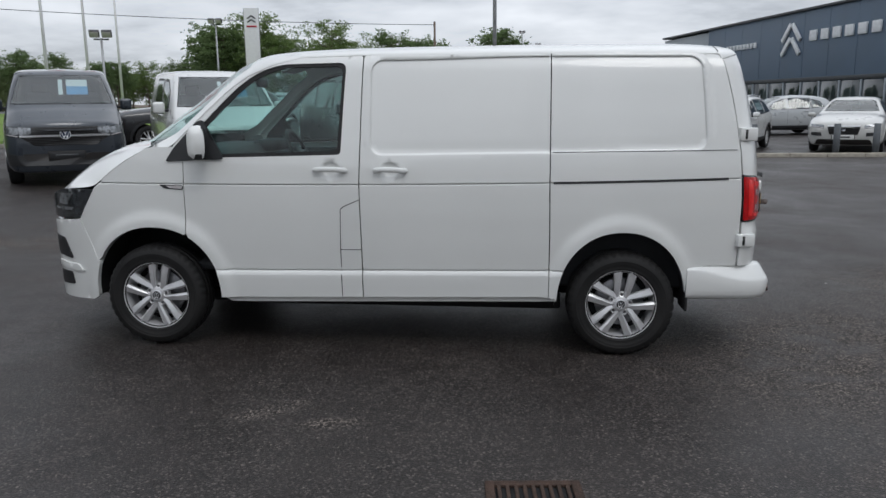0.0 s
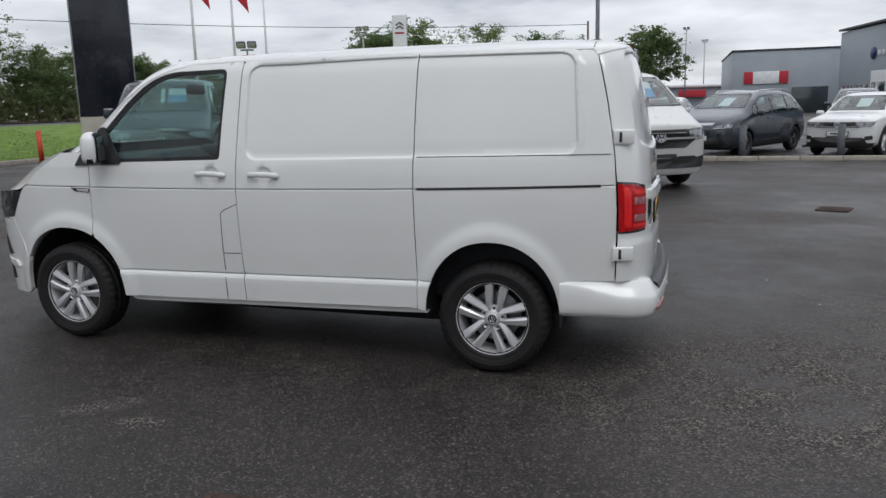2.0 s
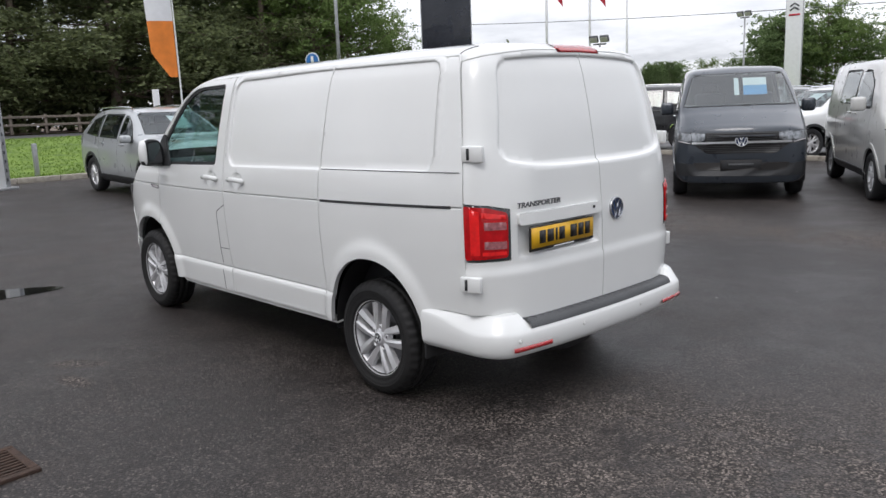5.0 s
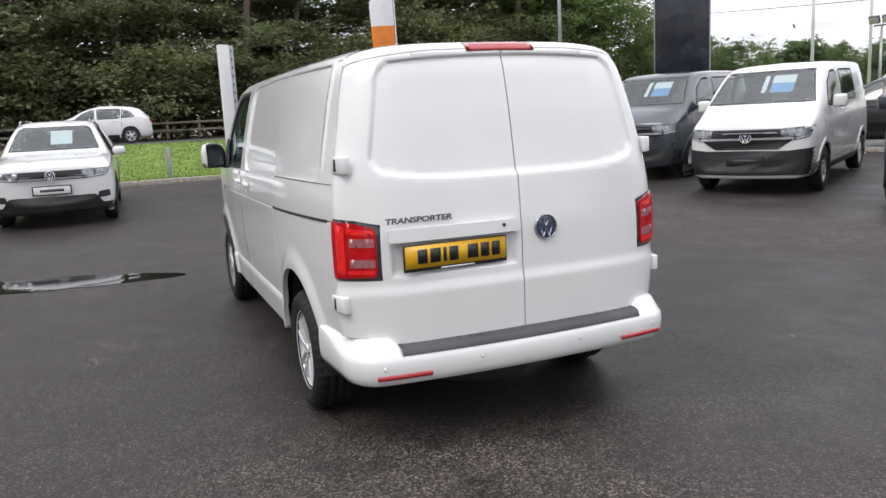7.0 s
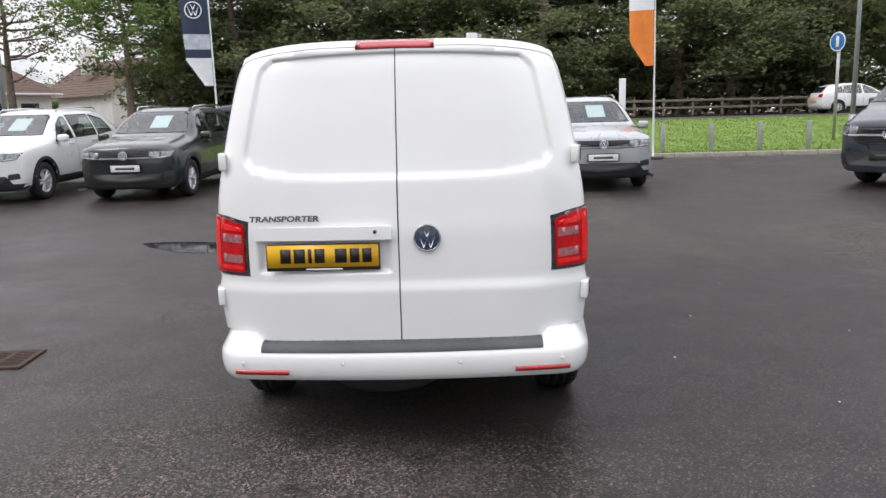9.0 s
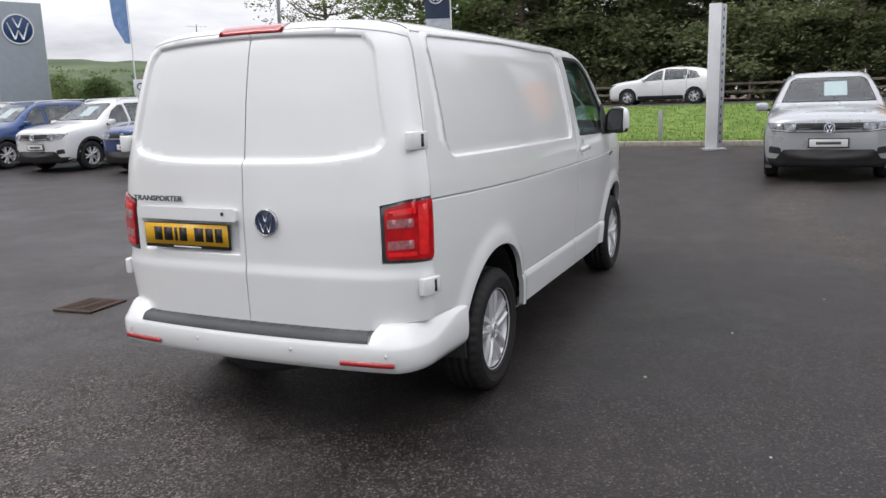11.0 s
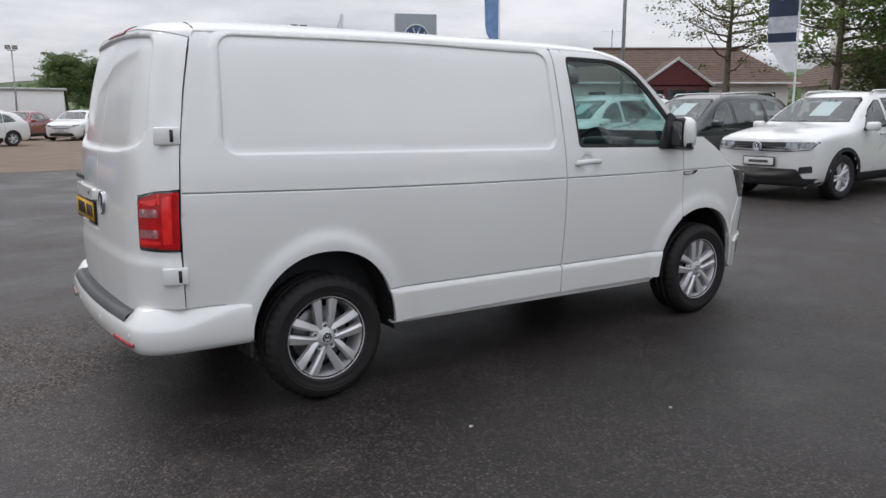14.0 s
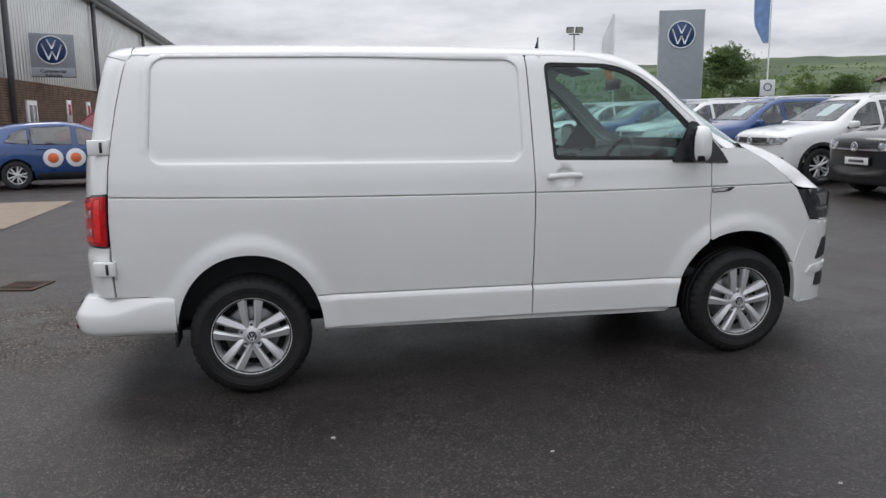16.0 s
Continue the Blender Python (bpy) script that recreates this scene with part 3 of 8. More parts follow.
def side_relief(x, z):
    d = recess_d(x, z)
    foot = sm(1.35, 1.29, z - (x + 0.07) * 0.019)
    o = -0.014 * sm(0.002, -0.003 - 0.011 * foot, d) + 0.0035 * sm(0.0412, 0.038, d) * (1 - foot)
    o = o - 0.02 * sm(0.0034, 0.0018, np.abs(z - crease_z(x)))
    zs = sill_z(x)
    low = sm(-1.2, -1.02, x) * sm(1.2, 1.04, x)
    o = o + low * (0.014 * sm(zs + 0.004, zs - 0.028, z) - 0.014 * sm(0.0030, 0.0014, np.abs(z - zs - 0.005)))
    for cx, cz, a, b in (ARCH_F, ARCH_R):
        e = (np.sqrt(((x - cx) / a) ** 2 + ((z - cz) / b) ** 2) - 1) * 0.44
        o = o + 0.022 * sm(0.12, 0.025, e) * (z > 0.2)
    # cups behind the handles
    for hx in (-0.315, 0.06):
        o = o - 0.018 * sm(1.0, 0.45, ((x - hx) / 0.062) ** 2 + ((z - 1.172) / 0.05) ** 2)
    return o


def side(sign, off=0.0, relief=True):
    def f(x, z):
        x, z = np.asarray(x, float), np.asarray(z, float)
        y = half_w(z) * plan(x) + off
        if relief:
            r = side_relief(x, z)
            if sign > 0:  # no handle cup on the blind side of the load bay
                r = r + 0.018 * sm(1.0, 0.45, ((x - 0.06) / 0.062) ** 2 + ((z - 1.172) / 0.05) ** 2)
            y = y + r
        return x, sign * y, z
    return f


def feature_rows(x0, x1):
    """Rows of points along the pressed lines, so that they stay crisp."""
    xs = np.arange(x0, x1, 0.02)
    rows = [[(x, crease_z(x) + d) for x in xs] for d in (-0.008, -0.0036, -0.0018, 0, 0.0018, 0.0036, 0.008)]
    rows += [[(x, sill_z(x) + d) for x in xs] for d in (-0.03, -0.02, -0.01, 0.0018, 0.0036, 0.005, 0.0064, 0.0082, 0.014)]
    for d in (-0.014, -0.010, -0.006, -0.003, 0.0, 0.002, 0.0375, 0.0417):
        zb = [(x, 1.257 + (x + 0.07) * 0.019 - d) for x in xs]
        zt = [(x, 1.836 + 0.02 * float(sm(0, 1, x)) + d) for x in xs]
        rows += [zb, zt]
    zs = np.arange(1.30, 1.85, 0.02)
    rows += [[(-0.065 - d, z) for z in zs] for d in (-0.008, -0.003, 0.0, 0.002)]
    rows += [[(1.941 + (1.862 - z) * 0.07 + d, z) for z in zs] for d in (-0.008, -0.003, 0.0, 0.002, 0.0375, 0.0417)]
    for cx, cz, a0 in ((0.01, 1.333, 180), (0.01, 1.761, 90), (1.907, 1.370, 270), (1.868, 1.781, 0)):
        rows += [[(cx + (0.075 + d) * math.cos(radians(a)), cz + (0.075 + d) * math.sin(radians(a))) for a in np.arange(a0, a0 + 91, 7 if d < 0.02 else 5)] for d in (-0.012, -0.008, -0.003, 0.0, 0.002, 0.0375, 0.0417)]
    for hx in (-0.315, 0.06):
        rows += [[(hx + 0.062 * k * math.cos(a), 1.172 + 0.05 * k * math.sin(a)) for a in np.arange(0, 6.28, 0.4)] for k in (1.0, 0.8, 0.55)]
    return rows


def sill_bottom(x):
    return 0.338 + 0.02 * (x + 1.05)


seam_x = lambda z: float(np.interp(z, [0.6, 0.9, 1.05, 1.3, 1.45, 1.6, 1.8, 1.86], [2.197, 2.203, 2.200, 2.179, 2.156, 2.128, 2.081, 2.064]))
arch_front = arc2(*ARCH_F, 0, 180, 40, 2.15)
arch_rear = arc2(*ARCH_R, 0, 180, 40, 2.15)

fender_poly = [(-1.264, 1.215), (-1.264, 0.755)] + [p for p in arch_front if -1.86 < p[0] < -1.268 and p[1] > 0.5] + [(-1.885, 0.56), (-2.0, 0.835), (-1.875, 1.035), (-1.83, 1.075), (-1.72, 1.165), (-1.6, 1.24), (-1.50, 1.298), (-1.30, 1.306)]
WINDOW = [(-0.25, 1.262), (-0.222, 1.823), (-0.645, 1.812), (-0.795, 1.757), (-0.93, 1.655), (-1.10, 1.482), (-1.275, 1.305), (-1.285, 1.238), (-0.99, 1.241)]
WINDOW = rounded(WINDOW, [0.03, 0.05, 0.08, 0.1, 0.1, 0.1, 0.02, 0.02, 0.02])
DOOR_TOP = [(-0.121, 1.854), (-0.130, 1.863), (-0.50, 1.853), (-0.70, 1.805), (-0.85, 1.735), (-0.98, 1.64), (-1.19, 1.445), (-1.325, 1.31)]
door_poly = [(-1.258, 1.215), (-1.258, 0.755)] + [p for p in reversed(arch_front) if -1.262 < p[0] and p[1] > 0.345][:] + [(-1.053, sill_bottom(-1.05)), (-0.128, sill_bottom(-0.128)), (-0.133, 0.8), (-0.139, 1.09), (-0.132, 1.30)] + DOOR_TOP
slide_poly = [(-0.121, sill_bottom(-0.121)), (1.046, sill_bottom(1.046)), (1.042, 0.8), (1.035, 1.09), (1.034, 1.5), (1.034, 1.872), (-0.106, 1.866), (-0.1135, 1.854), (-0.125, 1.30), (-0.132, 1.09), (-0.126, 0.8)]
rear_edge = [(seam_x(z) - 0.004, z) for z in (0.59, 0.8, 1.0, 1.15, 1.3, 1.45, 1.6, 1.75, 1.835, 1.863)]
arch_r_pts = [p for p in reversed(arch_rear) if p[1] > 0.40]
quarter_poly = [(1.051, sill_bottom(1.051)), (1.098, 0.365)] + [p for p in arch_r_pts] + [(1.897, 0.567), (2.03, 0.588)] + rear_edge + [(2.02, 1.870), (1.9, 1.873), (1.041, 1.872), (1.041, 1.5), (1.042, 1.09), (1.049, 0.8)]
blind_poly = [(-0.121, sill_bottom(-0.121)), (1.098, 0.365)] + [p for p in arch_r_pts] + [(1.897, 0.567), (2.03, 0.588)] + rear_edge + [(2.02, 1.870), (1.9, 1.873), (-0.106, 1.866), (-0.1135, 1.854), (-0.125, 1.30), (-0.132, 1.09), (-0.126, 0.8)]

for s, who in ((-1, "L"), (1, "R")):
    part("front_wing", skin(fender_poly, side(s), 0.028, 0.03, extra=feature_rows(-1.9, -1.26), edge_step=0.015), M["white"], van)
    door = part("front_door", skin(door_poly, side(s), 0.028, 0.03, holes=[WINDOW], extra=feature_rows(-1.26, -0.12), edge_step=0.015), M["white"], van)
    if s < 0:
        part("sliding_door", skin(slide_poly, side(s), 0.026, 0.03, extra=feature_rows(-0.12, 1.04), edge_step=0.018), M["white"], van)
        part("rear_side_panel", skin(quarter_poly, side(s), 0.026, 0.03, extra=feature_rows(1.05, 2.2), edge_step=0.018), M["white"], van)
        slot = [(x, crease_z(x) - 0.006) for x in np.arange(1.06, 2.12, 0.05)] + [(x, crease_z(x) + 0.008) for x in np.arange(2.11, 1.05, -0.05)]
        part("door_track", skin(slot, side(s, 0.003, False), 0.03, 0.004), M["gap"], van, "dark sliding door track")
        strip = [(x, 1.268 + (x + 0.07) * 0.0155) for x in np.arange(1.05, 2.17, 0.05)] + [(x, 1.2645 + (x + 0.07) * 0.0155) for x in np.arange(2.16, 1.04, -0.05)]
        part("panel_seam", skin(strip, side(s, 0.0035), 0.05, 0.002, edge_step=0.05), M["gap"], van)
        for poly in ([(-0.262, 0.36), (-0.264, 0.668), (-0.257, 0.925), (-0.235, 0.945), (-0.135, 0.988), (-0.137, 0.983), (-0.232, 0.940), (-0.253, 0.922), (-0.259, 0.668), (-0.257, 0.36)], [(-0.262, 0.668), (-0.132, 0.670), (-0.132, 0.666), (-0.262, 0.664)]):
            part("fuel_flap_seam", skin(poly, side(s, 0.0012), 0.03, 0.002), M["gap"], door, "dark seam of the fuel flap")
    else:
        part("load_bay_panel", skin(blind_poly, side(s), 0.026, 0.03, extra=feature_rows(-0.12, 2.2), edge_step=0.018), M["white"], van)
    # window: black surround and glass
    inner = [(x * 1.0 + (0.022 if x < -0.6 else -0.022), z + (0.022 if z < 1.35 else -0.022)) for x, z in WINDOW]
    part("window_surround", skin(WINDOW, side(s, -0.008, False), 0.03, 0.01, holes=[inner], edge_step=0.02), M["rubber"], door, "black rubber window surround")
    g = part("side_window", skin(WINDOW, side(s, -0.014, False), 0.06, 0.0), M["glass"], door, "clear slightly green side glass")
    g.visible_shadow = False
    sail = rounded([(-1.372, 1.214), (-0.995, 1.232), (-1.01, 1.275), (-1.13, 1.472), (-1.17, 1.462), (-1.25, 1.372), (-1.32, 1.295)], 0.015)
    part("mirror_sail", skin(sail, side(s, 0.013, False), 0.03, 0.015), M["plastic"], door, "black plastic mirror mount")
    # sill strip and wheel housings
    strip = [(x, sill_bottom(x) - 0.006) for x in np.arange(-1.05, 1.11, 0.1)] + [(x, sill_bottom(x) - 0.035) for x in np.arange(1.1, -1.06, -0.1)]
    part("sill", skin(strip, side(s, -0.008, False), 0.03, 0.05), M["white_lo"], van)
    for cx, cz, a, b in (ARCH_F, ARCH_R):
        bm = bmesh.new()
        n = 28
        rows = np.array([[(cx + (a + 0.012) * math.cos(t), s * yy, cz + (b + 0.012) * math.sin(t)) for yy in (0.905 * float(plan(cx + a * math.cos(t))) - 0.012, 0.7, 0.5)] for t in np.linspace(-0.05, math.pi + 0.05, n)])
        grid_bm(rows, bm)
        bm.faces.new([bm.verts.new((cx + (a + 0.012) * math.cos(t), s * 0.5, cz + (b + 0.012) * math.sin(t))) for t in np.linspace(-0.05, math.pi + 0.05, n)])
        part("wheel_housing", bm, M["under"], van, "black wheel arch liner")
    # indicator repeater with dark surround
    ind = [(-1.265, crease_z(-1.26) - 0.008), (-1.425, crease_z(-1.4) - 0.004), (-1.385, crease_z(-1.4) - 0.03), (-1.265, crease_z(-1.26) - 0.036)]
    part("wing_trim", skin(rounded(ind, 0.012), side(s, 0.004, False), 0.02, 0.006), M["plastic"], van)
    ind = [(-1.27, crease_z(-1.26) - 0.012), (-1.375, crease_z(-1.4) - 0.010), (-1.352, crease_z(-1.4) - 0.026), (-1.27, crease_z(-1.26) - 0.03)]
    part("side_repeater", skin(rounded(ind, 0.006), side(s, 0.007, False), 0.02, 0.006), M["clear_lens"], van, "clear side indicator lens")
    # handles
    for hx in (-0.315, 0.06) if s < 0 else (-0.315,):
        yb = float(half_w(1.18) * plan(hx))
        hb = bmesh.new()
        pts = [(hx - 0.098, s * (yb + 0.0), 1.169), (hx - 0.085, s * (yb + 0.028), 1.171), (hx - 0.03, s * (yb + 0.036), 1.175), (hx + 0.05, s * (yb + 0.034), 1.173), (hx + 0.09, s * (yb + 0.024), 1.167), (hx + 0.104, s * (yb - 0.002), 1.165)]
        tube_bm(pts, [0.012, 0.016, 0.017, 0.017, 0.017, 0.012], 12, hb)
        bmesh.ops.scale(hb, vec=(1, 0.62, 1), space=Matrix.Translation((0, -s * (yb + 0.02), 0)), verts=hb.verts)
        part("door_handle", hb, M["white"], door if hx < -0.2 else van)
        part("key_cap", lathe_bm([(0.0, 0.004), (0.016, 0.004), (0.02, 0.0), (0.02, -0.006)], 18, m=Matrix.Translation((hx + 0.088, s * (yb + 0.018), 1.167)) @ (Matrix() if s > 0 else Matrix.Rotation(math.pi, 4, "Z"))), M["white_lo"], door if hx < -0.2 else van)
    # door mirrors
    mx, my, mz = -1.105, s * 1.03, 1.332
    mb = bmesh.new()
    prof = []
    for dy, hw, dz0, dz1 in [(-0.095, 0.05, -0.05, 0.05), (-0.078, 0.08, -0.085, 0.085), (-0.035, 0.1, -0.1, 0.108), (0.03, 0.10, -0.1, 0.112), (0.07, 0.088, -0.092, 0.098), (0.09, 0.05, -0.06, 0.06)]:
        ring = []
        for a in np.linspace(0, 2 * math.pi, 20, endpoint=False):
            c, sn = math.cos(a), math.sin(a)
            cx_ = math.copysign(abs(c) ** 0.6, c)
            cz_ = math.copysign(abs(sn) ** 0.6, sn)
            xx = mx + (0.036 * cx_ if cx_ > 0 else 0.07 * cx_ * hw / 0.1)
            zz = mz + (dz1 if cz_ > 0 else -dz0) * cz_
            ring.append((xx, my + s * dy, zz))
        prof.append(ring)
    arr = np.array(prof).transpose(1, 0, 2)
    mir = thing("door_mirror", None)
    mir.parent = van
    grid_bm(arr, mb, close_u=True)
    for ring_i in (0, -1):
        mb.faces.new([mb.verts.new(p) for p in prof[ring_i]])
    bmesh.ops.remove_doubles(mb, verts=mb.verts, dist=1e-5)
    bmesh.ops.recalc_face_normals(mb, faces=mb.faces)
    for f in mb.faces:
        f.material_index = 1 if f.calc_center_median().z < mz - 0.072 or (f.calc_center_median().x > mx + 0.018 and abs(f.calc_center_median().y) < abs(my) + 0.06) else 0
    part("mirror_housing", mb, [M["white"], M["plastic"]], mir, "white mirror cap over a black lower half")
    gx = mx + 0.0265
    rim = bmesh.new()
    face = [(my + s * yy, mz + zz) for yy, zz in rounded([(-0.082, -0.088), (0.07, -0.084), (0.074, 0.09), (-0.062, 0.096)], 0.03)]
    rim.faces.new([rim.verts.new((gx + 0.012, *p)) for p in face])
    part("mirror_rim", rim, M["plastic"], mir)
    gl = bmesh.new()
    gl.faces.new([gl.verts.new((gx + 0.018, my + (y - my) * 0.88, mz + (z - mz) * 0.88)) for y, z in face])
    part("mirror_glass", gl, M["chrome"], mir, "mirror glass")
    mir.matrix_basis = Matrix.Translation((mx, my, 0)) @ Matrix.Rotation(-s * radians(20), 4, "Z") @ Matrix.Translation((-mx, -my, 0))
    part("mirror_arm", tube_bm([(-1.12, s * 0.90, 1.26), (-1.115, s * 0.95, 1.262), (-1.10, s * 1.0, 1.275)], [0.04, 0.035, 0.03], 10), M["plastic"], mir)

# --- upper shell: roof, screen, pillars, bonnet ---
edge_z = smoothed([(-1.6, 1.20), (-1.33, 1.315), (-1.19, 1.452), (-0.98, 1.646), (-0.85, 1.742), (-0.70, 1.809), (-0.5, 1.858), (-0.15, 1.869), (1.0, 1.876), (2.0, 1.874), (2.2, 1.86)], -1.6, 2.3, 0.05)
crown_z = smoothed([(-1.75, 1.30), (-1.56, 1.455), (-1.34, 1.63), (-1.12, 1.79), (-0.98, 1.865), (-0.8, 1.905), (-0.56, 1.918), (-0.27, 1.934), (0.26, 1.946), (0.8, 1.953), (1.8, 1.958), (2.0, 1.95), (2.12, 1.932), (2.24, 1.905)], -1.75, 2.3, 0.09)


def shell(x, v):
    """The top of the body: v runs from -1 to 1 across it."""
    x, v = np.asarray(x, float), np.asarray(v, float)
    ze, zc = edge_z(x), crown_z(x)
    ye = half_w(np.minimum(ze, 1.885)) * plan(x)
    k = sm(-1.2, -0.6, x)
    z = ze + (zc - ze) * np.maximum(0, 1 - np.abs(v) ** (2.4 + 1.2 * k)) ** (1 - 0.38 * k)
    return x, v * ye, z


xs = np.concatenate([np.arange(-0.86, 2.0, 0.06), np.arange(2.0, 2.05, 0.02)])
vs = np.sin(np.linspace(-math.pi / 2, math.pi / 2, 49))
X, V = np.meshgrid(xs, vs, indexing="ij")
roof_pts = np.stack(shell(X, V), -1)
rb = grid_bm(roof_pts)
part("roof", rb, M["white"], van)
xs = np.linspace(-1.70, -0.86, 24)
vp = np.array([-1, -0.985, -0.96, -0.93, -0.9])
for s in (-1, 1):
    X, V = np.meshgrid(np.linspace(-1.5, -0.86, 22), s * -vp, indexing="ij")
    part("windscreen_pillar", grid_bm(np.stack(shell(X, V), -1)), M["white"], van)
X, V = np.meshgrid(xs, np.linspace(-0.9, 0.9, 25), indexing="ij")
x_, y_, z_ = shell(X, V)
g = part("windscreen", grid_bm(np.stack([x_, y_, z_ - 0.006], -1)), M["glass"], van)
g.visible_shadow = False


def curve3(tbl, a):
    t = np.array(tbl, float)
    k = np.linspace(0, 1, len(t))
    out = np.stack([np.interp(a, k, t[:, i]) for i in range(t.shape[1])], -1)
    return out


av = np.linspace(0, 1, 26)


def relax(c, n=6):
    for _ in range(n):
        c[1:-1] = 0.25 * c[:-2] + 0.5 * c[1:-1] + 0.25 * c[2:]
    return c


E3 = relax(curve3([(-1.47, 0.875, 1.312), (-1.6, 0.862, 1.246), (-1.72, 0.85, 1.172), (-1.83, 0.84, 1.082), (-1.88, 0.83, 1.044), (-2.0, 0.815, 1.035), (-2.13, 0.78, 1.02)], av))
E3[:, 1] = half_w(E3[:, 2]) * plan(E3[:, 0]) - 0.006
C3 = relax(curve3([(-1.62, 0, 1.33), (-1.74, 0, 1.325), (-1.88, 0, 1.288), (-2.05, 0, 1.215), (-2.2, 0, 1.12), (-2.3, 0, 1.03), (-2.35, 0, 0.965)], av))
vv = np.sin(np.linspace(-math.pi / 2, math.pi / 2, 29))
bon = np.zeros((26, 29, 3))
for j, v in enumerate(vv):
    k = 1 - abs(v) ** 3.4
    bon[:, j, 0] = E3[:, 0] + (C3[:, 0] - E3[:, 0]) * k
    bon[:, j, 1] = v * E3[:, 1]
    bon[:, j, 2] = E3[:, 2] + (C3[:, 2] - E3[:, 2]) * (1 - abs(v) ** 4.5)
part("bonnet", grid_bm(bon), M["white"], van)
cowl = np.array([[(-1.46 - 0.19 * (1 - v * v), v * 0.86, 1.305 + dz) for dz in (0.02, -0.05)] for v in np.linspace(-1, 1, 20)])
part("scuttle", grid_bm(cowl), M["plastic"], van)


def wrap(off=0.0):
    """Round the nose: u from 0 on one flank to pi on the other."""
    def f(u, z):
        u, z = np.asarray(u, float), np.asarray(z, float)
        c, s_ = np.cos(u), np.sin(u)
        k = 2 / 3.5
        x = -1.3 - (1.1 + off - 0.11 * sm(0.7, 1.1, z)) * np.abs(s_) ** k
        y = np.sign(c) * np.abs(c) ** k * (half_w(z) * 0.97 + off)
        return x, y, z
    return f


def un(x):
    return math.asin(min(1, max(0, (-1.3 - x) / 1.1)) ** 1.75)


UF = un(-2.285)
bumper_f = part("front_bumper", skin([(UF, 0.275), (math.pi / 2, 0.262), (math.pi - UF, 0.275), (math.pi - UF, 0.80), (UF, 0.80)], wrap(-0.002), 0.04, 0.03), M["white"], van)
arch_low = [p for p in arch_front if p[0] < -1.862 and p[1] > 0.335]
for s in (-1, 1):
    corner = [(-1.886, 0.565)] + [p for p in reversed(arch_low) if p[1] < 0.56][::-1] + [(-1.913, 0.315), (-1.96, 0.288), (-2.1, 0.278), (-2.29, 0.272), (-2.29, 0.80), (-2.16, 0.815), (-2.004, 0.83)]
    part("bumper_corner", skin(corner, side(s, 0.004), 0.035, 0.03), M["white"], van)
    lampo = rounded([(-1.882, 1.03), (-2.0, 0.843), (-2.16, 0.825), (-2.29, 0.835), (-2.255, 0.98), (-2.14, 1.022)], 0.02)
    hl = part("headlight", skin(lampo, side(s, 0.004, False), 0.03, 0.02), M["lamp_dark"], van, "dark headlight with chrome reflectors")
    part("light_bar", skin([(-2.06, 0.885), (-2.26, 0.885), (-2.26, 0.905), (-2.05, 0.905)], side(s, 0.008, False), 0.03, 0.004), M["lamp_bright"], hl)
    part("reflector", skin([(-2.10, 0.92), (-2.18, 0.92), (-2.17, 0.995), (-2.05, 0.995)], side(s, 0.007, False), 0.03, 0.004), M["lamp_bright"], hl)
    part("bumper_vent", skin(rounded([(-2.10, 0.555), (-2.29, 0.57), (-2.29, 0.70), (-2.165, 0.695)], 0.02), side(s, 0.010, False), 0.03, 0.01), M["plastic"], bumper_f, "black slatted bumper vent")
    part("fog_light_recess", skin(rounded([(-2.12, 0.375), (-2.28, 0.36), (-2.28, 0.455), (-2.135, 0.46)], 0.015), side(s, 0.010, False), 0.03, 0.01), M["plastic"], bumper_f)
    part("bumper_lip", skin(rounded([(-2.02, 0.475), (-2.28, 0.485), (-2.28, 0.525), (-2.06, 0.52)], 0.01), side(s, 0.018, False), 0.03, 0.02), M["white"], bumper_f)
part("grille", skin([(1.03, 0.83), (math.pi - 1.03, 0.83), (math.pi - 1.03, 1.0), (1.03, 1.0)], wrap(0.002), 0.05, 0.02), M["plastic"], van)
part("front_undertray", box_bm(-1.85, 0, 0.285, 0.5, 1.2, 0.03), M["under"], van)


# --- rear doors ---
tail_x = smoothed([(0.4, 2.375), (0.6, 2.385), (0.85, 2.392), (1.05, 2.388), (1.3, 2.366), (1.6, 2.315), (1.8, 2.268), (1.87, 2.242), (1.91, 2.214), (1.95, 2.17)], 0.4, 1.99, 0.08)
W_REAR = lambda z: half_w(np.minimum(z, 1.86)) * float(plan(2.16))


def rear_uy(s_):
    a = np.abs(s_)
    th = np.clip(a - 0.6, 0, 1) * math.pi / 2
    u = np.where(a < 0.6, a, 0.6 + 0.4 * np.sin(th))
    drop = 0.04 * u * u + 0.155 * (1 - np.cos(th))
    return np.sign(s_) * u, drop


def rear_recess_d(y, z):
    r = 0.07
    ay = np.abs(y)
    dy = ay - (0.628 + (1.865 - z) * 0.20)
    dz = np.maximum((1.303 + 0.05 * np.clip(ay / 0.7, 0, 1.1) ** 4) - z, z - (1.874 - 0.028 * (ay / 0.62) ** 2))
    qx, qz = dy + r, dz + r
    return np.sqrt(np.maximum(qx, 0) ** 2 + np.maximum(qz, 0) ** 2) + np.minimum(np.maximum(qx, qz), 0) - r


